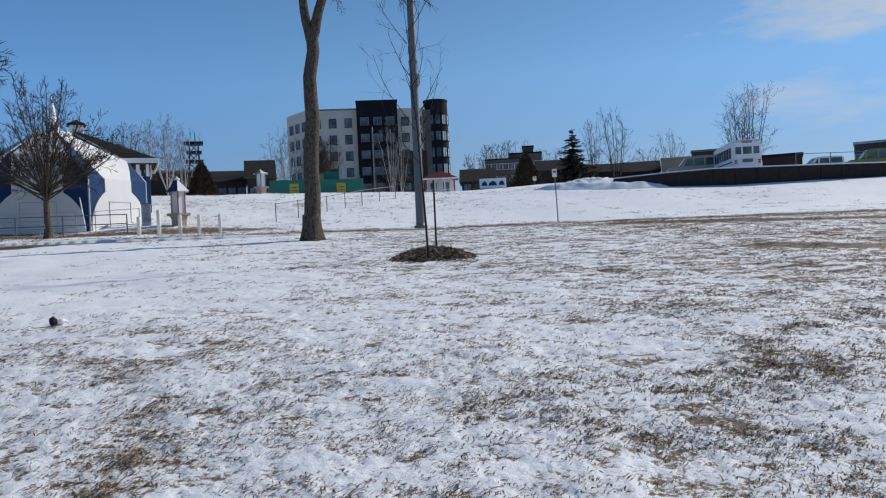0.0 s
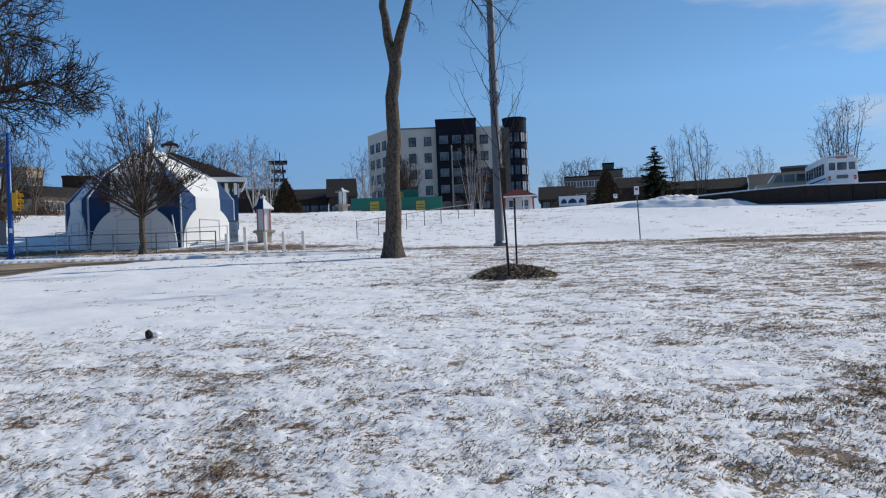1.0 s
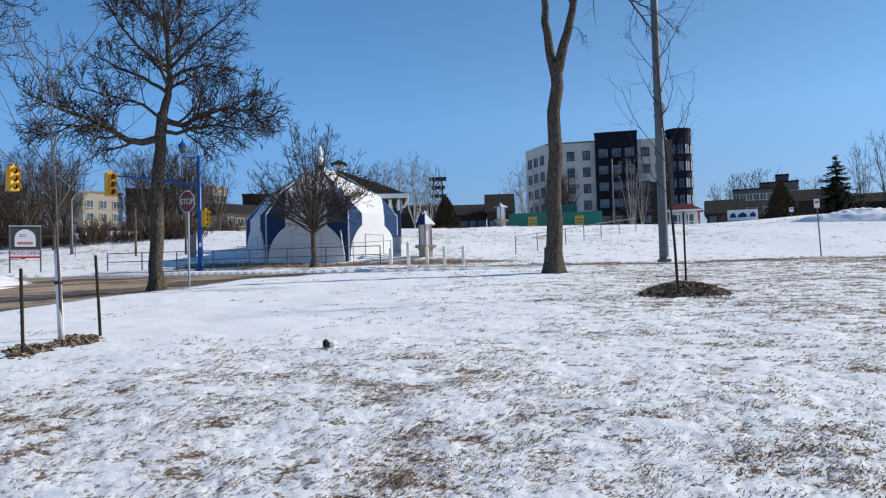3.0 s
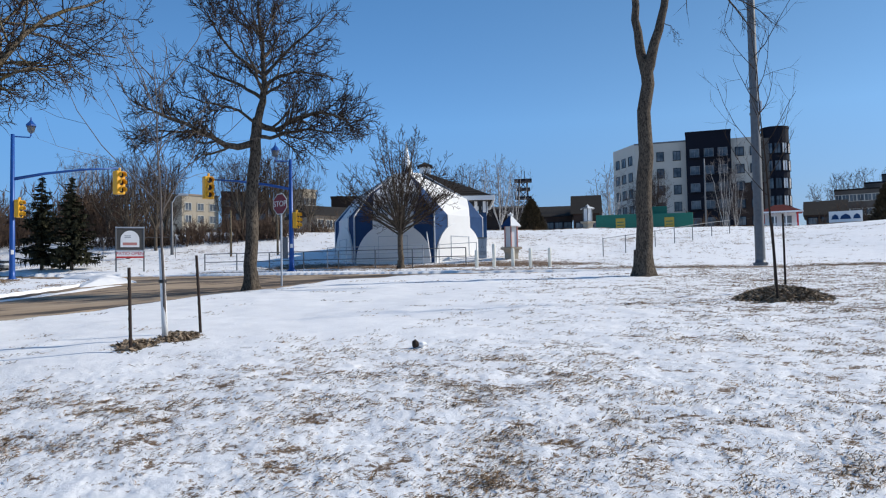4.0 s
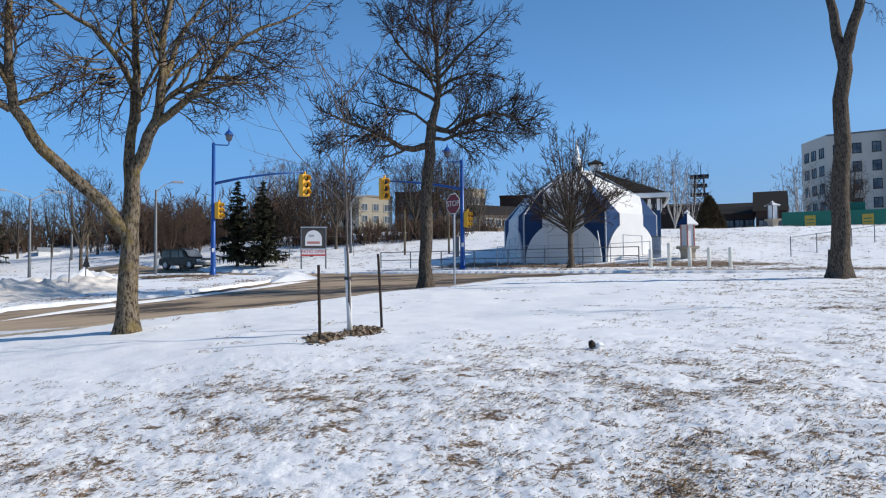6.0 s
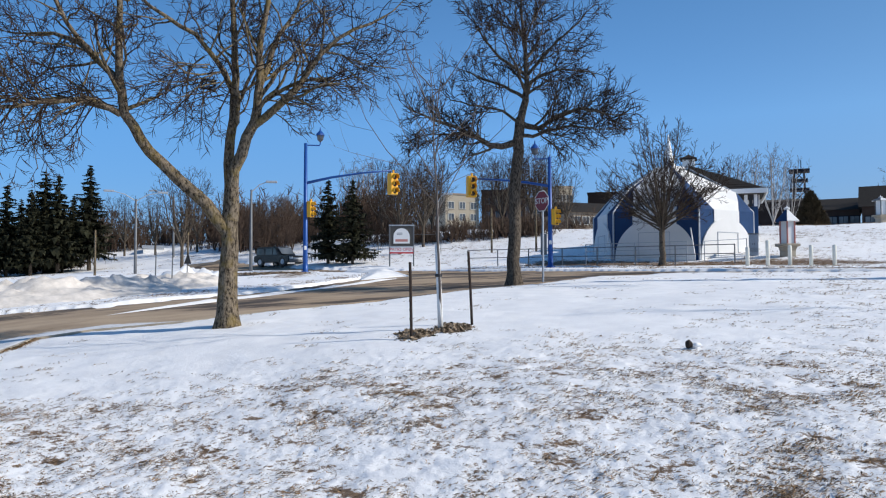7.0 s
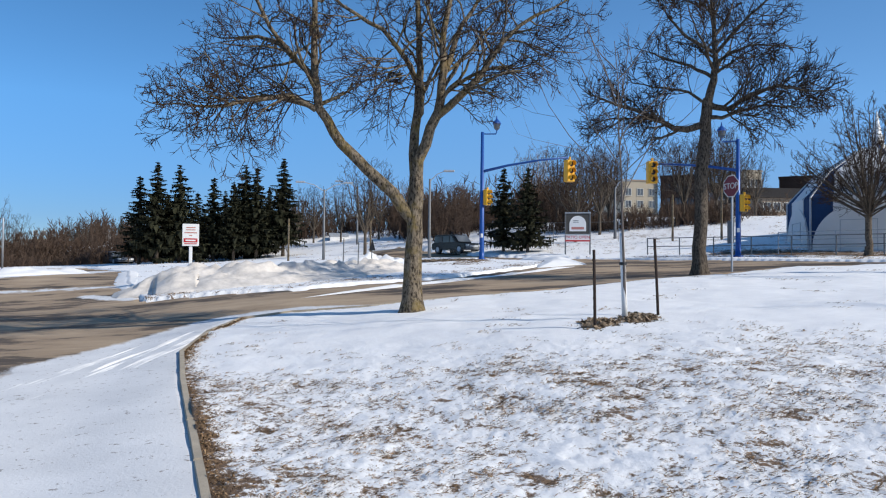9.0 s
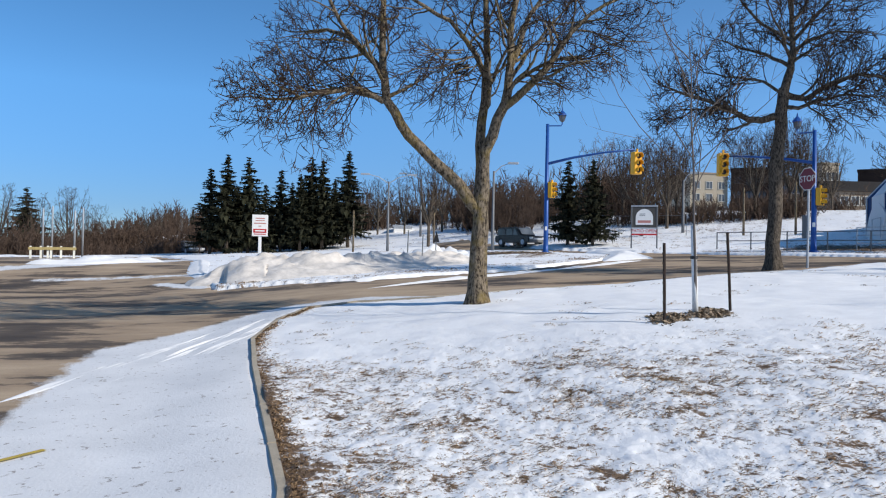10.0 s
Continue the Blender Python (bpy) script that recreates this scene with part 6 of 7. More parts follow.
def apartment_tower():
    az, r = 5.0, 150.0
    x, y = polar(az, r)
    ob = thing("apartment_building", x, y, az, gz(x, y) - 0.2, "six-storey apartment building in white and charcoal cladding", "building")
    k = math.tan(radians(1)) * r
    X = lambda a: (az - a) * k
    rows = [2.35 + 3.2 * i for i in range(6)]
    top = 20.9
    xa, xb, xc, xd = X(9.55), X(6.0), X(3.0), X(0.9)
    w1 = block(ob, "white_wing", ((xa + xb) / 2, 7, 0), (xb - xa, 14, top), WALL_WHITE, "white rendered wing")
    block(w1, "parapet", ((xa + xb) / 2, 7, top), (xb - xa + 0.2, 14.2, 0.28), GALV_DARK)
    windows(w1, Matrix.Translation((0, -0.02, 0)), [xa + 1.6, xa + 4.6, xa + 7.6], rows, 1.3, 1.7, WALL_DARK)
    xl, yl = X(11.45), 8.0
    foot = [(xa, 0.02), (xa, 13.9), (xl, 13.9), (xl, yl)]
    b = Build()
    b.add([(px, py, 0) for px, py in foot] + [(px, py, top + 0.3) for px, py in foot], [(0, 1, 5, 4), (1, 2, 6, 5), (2, 3, 7, 6), (3, 0, 4, 7), (4, 5, 6, 7)])
    w0 = part("side_wing", b, WALL_WHITE, ob, "white rendered side wing")
    m2 = Matrix.Translation((xl, yl, 0)) @ Matrix.Rotation(math.atan2(-yl, xa - xl), 4, "Z")
    windows(w0, m2, [2.0, 4.6, 7.4], [z - 0.2 for z in rows], 1.5, 1.7, WALL_DARK)
    w2 = block(ob, "dark_block", ((xb + xc) / 2, 5.5, 0), (xc - xb, 14, top + 1.2), WALL_DARK, "charcoal clad block")
    block(w2, "parapet", ((xb + xc) / 2, 5.5, top + 1.2), (xc - xb + 0.2, 14.2, 0.3), WALL_DARK)
    windows(w2, Matrix.Translation((0, -1.53, 0)), [xb + 1.5, xb + 4.0, xb + 6.4], rows, 1.6, 1.5, GALV_DARK)
    for z in rows:
        b = Build()
        b.box((xb + 4.0, -1.9, z - 0.95), (7.0, 0.7, 0.12))
        part("balcony", b, WALL_DARK, w2, "dark balcony ledge")
    w3 = block(ob, "east_wing", ((xc + xd) / 2, 7, 0), (xd - xc, 14, top), WALL_WHITE, "white rendered wing with brown brick base")
    block(w3, "brick_base", ((xc + xd) / 2, 6.9, 0), (xd - xc, 14, top * 0.60), WALL_BROWN, "brown brick lower storeys")
    windows(w3, Matrix.Translation((0, -0.12, 0)), [xc + 1.5, xc + 4.0], rows, 1.4, 1.6, WALL_DARK)
    cx, rad = X(0.05), 2.35
    b = Build()
    b.lathe((cx, 2.0, 0), [(rad, 0), (rad, top + 1.2), (rad + 0.1, top + 1.25), (rad + 0.1, top + 1.6)], 20)
    tw = part("round_tower", b, WALL_DARK, ob, "rounded charcoal corner tower")
    for z in rows:
        for a in (-150, -118, -86, -54, -22):
            p = (cx + (rad + 0.0) * math.cos(radians(a)), 2.0 + (rad + 0.0) * math.sin(radians(a)), z)
            m = Matrix.Translation(p) @ Matrix.Rotation(radians(a + 90), 4, "Z")
            # sun-side panes are plain white: a bright reflection put into their colour
            windows(tw, m, [0], [0.15], 1.05, 1.9, WALL_DARK, GLASS if a < -60 else WHITE_BLUE)
    block(ob, "link", (xd + 0.6, 6, 0), (2.4, 12, top - 0.4), WALL_GREY)


apartment_tower()


def low_building(az0, az1, r, z_top, wall, roof, label, pitched=0.0, n_win=0, win_rows=(1.6,), depth=9.0, from_top=False, turn=None):
    """A plain block with parapet or gable roof between two bearings."""
    azm = (az0 + az1) / 2
    x, y = polar(azm, r)
    w = abs(az0 - az1) * math.tan(radians(1)) * r
    base = gz(x, y) - 0.3
    h = z_top - base - pitched
    ob = thing("building", x, y, azm if turn is None else turn, base, label, "building")
    wl_ = block(ob, "wall", (0, depth / 2, 0), (w, depth, h), wall)
    if pitched:
        b = Build()
        e = 0.4
        b.prism([(-depth / 2 - e, h - 0.15), (depth / 2 + e, h - 0.15), (0, h + pitched)], w + 0.8, Matrix.Translation((0, depth / 2, 0)) @ Matrix.Rotation(math.pi / 2, 4, "Z"))
        part("roof", b, roof, ob)
    else:
        b = Build()
        b.box((0, depth / 2, h + 0.1), (w + 0.25, depth + 0.25, 0.3))
        part("roof", b, roof, ob)
    if from_top:
        win_rows = [h - v for v in win_rows]
    if n_win:
        windows(wl_, Matrix.Translation((0, -0.02, 0)), [(-0.5 + (i + 0.5) / n_win) * w for i in range(n_win)], win_rows, 1.2, 1.3, WALL_DARK if wall is WALL_BROWN else WALL_WHITE)
    return ob


low_building(17.4, 14.1, 118, 13.4, WALL_BROWN, ROOF, "low brown brick house row with dark roof", 2.0, 5, (3.5,), 12)
low_building(14.1, 12.2, 112, 14.2, WALL_BROWN, ROOF, "brown gabled house with dark roof", 3.0, 2, (3.0,), 10)
low_building(21.0, 17.4, 122, 13.2, WALL_BROWN, WALL_TAN, "flat-roofed brown block building", 0, 3, (3.0,), 10)
low_building(-1.6, -4.0, 118, 12.2, WALL_BROWN, ROOF, "low brown house behind the hill", 2.2, 3, (3.0,), 10)
low_building(-3.4, -6.0, 170, 18.0, WALL_GREY, ROOF, "grey brick apartment block with flat roof", 0, 6, (7.5, 10.3), 14)
low_building(-5.2, -7.6, 175, 19.6, WALL_GREY, WALL_DARK, "grey apartment block with rooftop plant room", 0, 6, (8.0, 11.0), 14)
low_building(-6.2, -7.0, 178, 21.4, WALL_GREY, WALL_DARK, "rooftop plant room of grey block", 0, 0, (), 6)
low_building(-7.2, -9.4, 130, 14.0, WALL_BROWN, ROOF, "brown terrace house with dark roof", 2.0, 3, (3.0,), 9)
low_building(-9.8, -13.5, 135, 13.2, WALL_BROWN, ROOF, "long brown house with shallow roof", 1.6, 5, (2.5,), 9)
low_building(-13.4, -15.9, 128, 12.6, WALL_BROWN, ROOF, "low brown house behind the wall", 1.8, 3, (2.5,), 9)
low_building(-16.1, -20.0, 120, 11.6, WALL_TAN, WALL_TAN, "tan block store with flat roof", 0, 0, (), 14)
low_building(-18.2, -20.6, 122, 12.6, WALL_GREY, WALL_TAN, "grey taller store block", 0, 3, (4.5,), 12)
low_building(-22.8, -25.3, 92, 8.7, WALL_BROWN, WALL_DARK, "red-brown container shed behind the buses", 0, 0, (), 5)
low_building(-28.4, -30.6, 112, 11.0, WALL_GREY, GALV, "low grey store building behind the vans", 0, 3, (3.0,), 10)
low_building(-30.6, -35.0, 105, 12.2, WALL_DARK, GALV, "dark glazed store building with grey roof edge", 0, 4, (3.4,), 10)
low_building(42.7, 39.9, 144, 18.0, WALL_CREAM, WALL_TAN, "cream four-storey apartment block behind trees", 0, 3, (2.0, 4.2, 6.4, 8.6), 10, True, 68)
low_building(39.85, 36.6, 145, 18.8, WALL_BROWN, WALL_DARK, "brown brick apartment block behind bare trees", 0, 4, (2.0, 4.5, 7.0), 10, True)
low_building(36.6, 34.2, 140, 16.6, WALL_TAN, WALL_TAN, "tan apartment block behind bare trees", 0, 4, (2.0, 4.5, 7.0), 10, True)
low_building(34.2, 33.0, 138, 18.4, WALL_CREAM, WALL_CREAM, "pale cream stair tower beside the apartments", 0, 2, (2.0, 4.5, 7.0), 6, True, 68)
low_building(33.4, 28.5, 128, 15.0, WALL_TAN, ROOF, "tan row building with dark roof", 2.0, 7, (1.5, 4.0, 6.5), 11, True, 62)
low_building(32.0, 27.0, 142, 17.6, WALL_BROWN, WALL_BROWN, "red brick block behind the row", 0, 0, (), 8)
low_building(83.9, 82.4, 260, 9.6, WALL_TAN, WALL_WHITE, "pale tower block far beyond the lot", 0, 3, (2.0, 5.0), 10)
low_building(84.9, 81.7, 262, 7.6, WALL_TAN, WALL_TAN, "tan block far beyond the lot", 0, 0, (), 10)
low_building(64.0, 62.7, 88, 5.4, WHITE, GALV, "small white kiosk building in the park", 0, 0, (), 4)


def hoarding():
    """Green site containers with yellow notices."""
    for a0, a1, r, h, lift, label in ((12.55, 9.2, 82, 2.05, 0, "green site container with yellow notice"), (9.15, 5.75, 82, 2.05, 0, "green site container with yellow notice"), (9.3, 7.5, 85, 3.05, 0, "tall green and yellow ticket booth")):
        azm = (a0 + a1) / 2
        x, y = polar(azm, r)
        w = (a0 - a1) * math.tan(radians(1)) * r
        ob = thing("site_container", x, y, azm, gz(x, y) - 0.1, label, "container", "green containers")
        b = Build()
        b.box((0, 1.2, h / 2), (w, 2.4, h), bevel=0.03)
        body = part("body", b, GREEN, ob, "green painted body")
        for i in range(int(w / 0.6)):
            b = Build()
            b.box((-w / 2 + 0.3 + i * 0.6, -0.015, h / 2), (0.16, 0.03, h - 0.25))
            part("rib", b, GREEN, body)
        b = Build()
        if h < 2.5:
            b.box((0.1, -0.05, h * 0.52), (0.95, 0.03, 1.15))
        else:
            b.box((-w * 0.25, -0.05, h - 0.5), (0.7, 0.03, 0.6))
        part("notice", b, SIGN_YELLOW, ob, "yellow notice board")
        text_bars(ob, GREEN, -0.25, 0.45, ((h * 0.6, 0.10), (h * 0.45, 0.08)), -0.07)


hoarding()


def gazebo():
    az, r = 0.05, 84.0
    x, y = polar(az, r)
    ob = thing("gazebo", x, y, az, gz(x, y) - 0.2, "small red-roofed gazebo with white posts", "gazebo")
    w, h = 1.6, 2.0
    b = Build()
    b.box((0, 1.5, 0.1), (2 * w + 0.4, 3.4, 0.2))
    part("floor", b, CONCRETE, ob)
    for px in (-w, -w / 3, w / 3, w):
        for py in (0, 3.0):
            b = Build()
            b.box((px, py, h / 2 + 0.1), (0.14, 0.14, h), bevel=0.01)
            part("post", b, RED if abs(px) == w else WHITE, ob)
    b = Build()
    b.box((0, 2.0, 1.1), (2 * w - 0.3, 1.6, 2.0))
    part("cabin", b, WHITE, ob, "white cabin")
    for px in (-0.7, 0.7):
        b = Build()
        b.box((px, 1.18, 1.2), (0.7, 0.05, 1.1))
        part("pane", b, GLASS, ob)
    for i in range(12):
        b = Build()
        b.box((-w + 0.1 + i * (2 * w - 0.2) / 11, -0.02, 0.55), (0.04, 0.04, 0.7))
        part("baluster", b, WHITE, ob)
    b = Build()
    b.box((0, -0.02, 0.92), (2 * w, 0.07, 0.07))
    part("handrail", b, WHITE, ob)
    b = Build()
    e = 0.5
    b.add([(-w - e, -e, h + 0.1), (w + e, -e, h + 0.1), (w + e, 3 + e, h + 0.1), (-w - e, 3 + e, h + 0.1), (-0.5, 1.4, h + 0.95), (0.5, 1.4, h + 0.95), (0.5, 1.7, h + 0.95), (-0.5, 1.7, h + 0.95)], [(0, 1, 5, 4), (1, 2, 6, 5), (2, 3, 7, 6), (3, 0, 4, 7), (4, 5, 6, 7), (3, 2, 1, 0)])
    part("roof", b, ROOF_RED, ob, "red hip roof")
    b = Build()
    b.box((0, -e - 0.03, h + 0.08), (2 * w + 2 * e, 0.06, 0.16))
    part("fascia", b, WHITE, ob)


gazebo()


def blue_sign():
    x, y = polar(-3.9, 78)
    ob = thing("mural_sign", x, y, -3.9, gz(x, y) + 0.0, "long white and blue painted sign on the hill", "sign")
    for px in (-1.2, 1.2):
        b = Build()
        b.box((px, 0.05, 0.3), (0.1, 0.1, 1.0))
        part("post", b, GALV_DARK, ob)
    b = Build()
    b.box((0, 0, 0.65), (2.7, 0.06, 1.0), bevel=0.01)
    board = part("board", b, WHITE_BLUE, ob, "white board")
    for px, w in ((-0.85, 0.6), (0.0, 0.9), (0.9, 0.6)):
        b = Build()
        b.prism([(px - w / 2, 0.42), (px + w / 2, 0.42), (px + w * 0.35, 0.75), (px, 0.9), (px - w * 0.4, 0.7)], 0.02, Matrix.Translation((0, -0.04, 0)))
        part("blue_shape", b, TARP_BLUE, board, "blue painted shape")


blue_sign()


def headframe():
    """A lattice mine tower far behind the hill."""
    az, r = 17.65, 300.0
    x, y = polar(az, r)
    ob = thing("lattice_tower", x, y, az, gz(x, y), "dark steel lattice tower with platforms", "tower")
    H = 1.6 + r * math.tan(radians(7.4)) - gz(x, y)
    for sx in (-1, 1):
        for sy in (-1, 1):
            b = Build()
            b.tube([(sx * 3.0, sy * 3.0, 0), (sx * 1.5, sy * 1.5, H)], [0.35, 0.3], 6)
            part("leg", b, WALL_DARK, ob)
    for k in range(9):
        z0, z1 = H * k / 9, H * (k + 1) / 9
        w0, w1 = 3.0 - 1.5 * k / 9, 3.0 - 1.5 * (k + 1) / 9
        for s in (-1, 1):
            b = Build()
            b.tube([(-s * w0, -w0, z0), (s * w1, -w1, z1)], [0.16, 0.16], 5)
            part("brace", b, WALL_DARK, ob)
    for z, w in ((H * 0.80, 3.2), (H * 0.90, 2.7), (H, 3.4)):
        b = Build()
        b.box((0, 0, z), (2 * w, 2 * w, 0.8))
        part("platform", b, WALL_DARK, ob)
    b = Build()
    b.cyl((0.6, 0, H), (0.6, 0, H + 4), 0.15, n=5)
    part("mast", b, WALL_DARK, ob)


headframe()


# ---- vehicles ----
def wheel(parent, x, y, r, w, m=None):
    b = Build()
    b.tube([(x, y - w / 2, r), (x, y - w / 2 + 0.03, r), (x, y + w / 2 - 0.03, r), (x, y + w / 2, r)], [r * 0.88, r, r, r * 0.88], 18)
    t = part("wheel", b, BLACK, parent, "black tyre")
    b = Build()
    b.tube([(x, y - w / 2 - 0.01, r), (x, y + w / 2 + 0.01, r)], [r * 0.55, r * 0.55], 12)
    part("rim", b, GALV, t)


def car(x, y, turn, paint, length, height, label, nose=0.30, name="car", group=""):
    """A car seen from outside: body outline along x, extruded across y, with glass band, lights and wheels."""
    ob = thing(name, x, y, turn, gz(x, y) - 0.10, label, "car", group)
    L, H, W = length / 2, height, 1.78
    belt = H * 0.56
    low = [(-L, 0.32), (L, 0.32), (L, belt * 0.86), (L * 0.94, belt * 0.97), (L - length * nose, belt + 0.02), (-L * 0.97, belt + 0.02), (-L, belt * 0.9)]
    cab = [(L - length * nose - 0.02, belt), (L - length * nose - 0.62, H * 0.97), (L - length * nose - 0.85, H), (-L * 0.80, H), (-L * 0.90, H * 0.95), (-L * 0.96, belt)]
    for nm, outl, w, mat, lab in (("body", low, W, paint, ""), ("cabin", cab, W - 0.22, paint, "")):
        bm = bmesh.new()
        n = len(outl)
        vs = [bm.verts.new((px, s * w / 2, pz)) for s in (-1, 1) for px, pz in outl]
        bm.faces.new(vs[:n])
        bm.faces.new(vs[:n - 1:-1])
        for i in range(n):
            bm.faces.new((vs[(i + 1) % n], vs[i], vs[n + i], vs[n + (i + 1) % n]))
        bmesh.ops.recalc_face_normals(bm, faces=bm.faces)
        bmesh.ops.bevel(bm, geom=bm.edges[:], offset=0.07, segments=2, affect="EDGES")
        bm.verts.index_update()
        b = Build().add([v.co for v in bm.verts], [[v.index for v in f.verts] for f in bm.faces])
        bm.free()
        body = part(nm, b, mat, ob, lab)
    for s in (-1, 1):
        for x0, x1 in ((-L * 0.86, -L * 0.40), (-L * 0.36, 0.02 * L), (0.06 * L, L - length * nose - 0.42)):
            b = Build()
            b.prism([(x0, belt + 0.06), (x1, belt + 0.06), (x1 - 0.06 if x1 < L * 0.1 else x1 - 0.28, H - 0.14), (x0 + 0.06, H - 0.14)], 0.02, Matrix.Translation((0, s * (W / 2 - 0.105), 0)))
            part("side_window", b, GLASS, body, "tinted window")
        for px in (-L * 0.62, L * 0.64):
            wheel(ob, px, s * (W / 2 - 0.12), 0.36, 0.24)
        b = Build()
        b.box((L - 0.03, s * 0.65, belt * 0.74), (0.08, 0.34, 0.18), bevel=0.02)
        part("headlight", b, WHITE, ob, "clear headlight")
    b = Build()
    m = Matrix.Translation((L - length * nose - 0.30, 0, (belt + H) / 2 + 0.01)) @ Matrix.Rotation(-math.atan2(0.60, H * 0.41), 4, "Y")
    b.box((0, 0, 0), (0.03, W - 0.5, (H - belt) * 1.05), m)
    part("windscreen", b, GLASS, body)
    b = Build()
    b.box((L + 0.0, 0, belt * 0.68), (0.05, 0.9, 0.20), bevel=0.02)
    part("grille", b, GALV, ob)
    b = Build()
    b.box((L - 0.01, 0, 0.42), (0.12, W - 0.1, 0.2), bevel=0.03)
    part("bumper", b, GALV_DARK, ob)
    return ob


CAR_BLACK = plain("black_car_paint", (0.012, 0.014, 0.016), 0.25, 0.2, vary=0.1)
CAR_GREY = plain("grey_car_paint", (0.10, 0.11, 0.13), 0.3, 0.3, vary=0.1)
CAR_YELLOW = plain("dull_yellow_paint", (0.30, 0.24, 0.05), 0.4, vary=0.1)
CAR_TAN = plain("tan_van_paint", (0.42, 0.34, 0.22), 0.4, vary=0.1)
car(*polar(54.7, 59.5), 6, CAR_BLACK, 4.0, 1.5, "black sport utility car behind the snow bank", 0.24)
car(*polar(78.7, 84.0), 12, CAR_GREY, 4.5, 1.4, "dark grey saloon car parked beyond the lot", 0.30)
car(*polar(79.9, 92.0), 30, CAR_BLACK, 4.4, 1.4, "dark saloon car parked beside the spruces", 0.30)


def bus(az, r, turn, length, height, width, paint, label, name="bus", roof_sign=True, lift=0.0):
    """A bus: rounded body, window band, rear windows, lights and wheels. Its rear is at local -x."""
    x, y = polar(az, r)
    ob = thing(name, x, y, turn, gz(x, y) + lift, label, "bus", "parked buses")
    L = length / 2
    bm = bmesh.new()
    bmesh.ops.create_cube(bm, size=1.0)
    bmesh.ops.scale(bm, vec=(length, width, height - 0.4), verts=bm.verts)
    bmesh.ops.bevel(bm, geom=bm.edges[:], offset=0.22, segments=3, affect="EDGES")
    bm.verts.index_update()
    b = Build().add([v.co + Vector((0, 0, 0.4 + (height - 0.4) / 2)) for v in bm.verts], [[v.index for v in f.verts] for f in bm.faces])
    bm.free()
    body = part("body", b, paint, ob, smooth=False)
    n = max(3, int(length / 1.1))
    for s in (-1, 1):
        for i in range(n):
            px = -L + 0.55 + (i + 0.5) * (length - 1.1) / n
            b = Build()
            b.box((px, s * (width / 2 + 0.005), height * 0.66), ((length - 1.1) / n - 0.16, 0.03, height * 0.30), bevel=0.01)
            part("side_window", b, GLASS, body)
        b = Build()
        b.box((0, s * (width / 2 + 0.01), height * 0.40), (length - 0.6, 0.03, 0.10))
        part("side_stripe", b, TARP_BLUE, body)
        for px in (-L * 0.62, L * 0.66):
            wheel(ob, px, s * (width / 2 - 0.16), 0.45, 0.28)
        for z in (0.42, 0.36):
            b = Build()
            b.box((-L - 0.01, s * width * 0.40, height * z), (0.05, 0.2, 0.14), bevel=0.01)
            part("tail_light", b, RED, body, "red tail light")
    for py, w in ((-width * 0.31, width * 0.20), (0, width * 0.30), (width * 0.31, width * 0.20)):
        b = Build()
        b.box((-L - 0.005, py, height * 0.70), (0.03, w, height * 0.20), bevel=0.01)
        part("rear_window", b, GLASS, body, "dark rear window")
    b = Build()
    b.box((-L - 0.01, 0, height * 0.42), (0.03, width * 0.36, 0.3), bevel=0.01)
    part("rear_grille", b, GALV_DARK, body)
    b = Build()
    b.box((-L - 0.03, 0, 0.55), (0.12, width * 0.96, 0.22), bevel=0.03)
    part("bumper", b, GALV, ob)
    if roof_sign:
        b = Build()
        b.box((-L + 0.08, 0, height * 0.93), (0.2, width * 0.35, 0.2), bevel=0.03)
        part("roof_sign", b, PINK, body, "orange-red destination box")
    return ob


bus(-21.15, 76.0, 82, 8.0, 3.15, 2.45, WHITE, "white shuttle bus with dark windows on the terrace", lift=-0.3)
car(*polar(-18.3, 80.0), 170, CAR_TAN, 5.0, 2.0, "tan van parked on the terrace", 0.22, "van")
car(*polar(-29.7, 80.0), 165, CAR_YELLOW, 5.2, 2.0, "dull yellow van parked on the terrace", 0.22, "van")
car(*polar(-26.2, 78.0), 170, WHITE, 4.4, 1.45, "white saloon car parked on the terrace", 0.30)
rail_fence("terrace_fence", [polar(-24.9, 74.5), polar(-27, 75), polar(-29, 76), polar(-32, 78)], 1.9, (0.98,), 3.0, GALV_DARK, "thin mesh fence posts on the terrace")


# ---- far trees and bushes ----
def plant(ob, x, y, turn, scale, sink=0.0):
    ob.matrix_basis = pose(x, y, gz(x, y) - sink, 0, 0, turn) @ Matrix.Scale(scale, 4)
    return ob


def clone(src, az, r, top_el, base_h, turn, label="", group=""):
    """A copy of a tree of unit height base_h, so tall that its tip stands at top_el degrees."""
    x, y = polar(az, r)
    z = gz(x, y)
    s = (1.6 + r * math.tan(radians(top_el)) - z) / base_h
    ob = copy_thing(src, Matrix())
    ob.matrix_basis = pose(x, y, z - 0.05, 0, 0, turn) @ Matrix.Scale(s, 4)
    return tagged(ob, label, "", group)


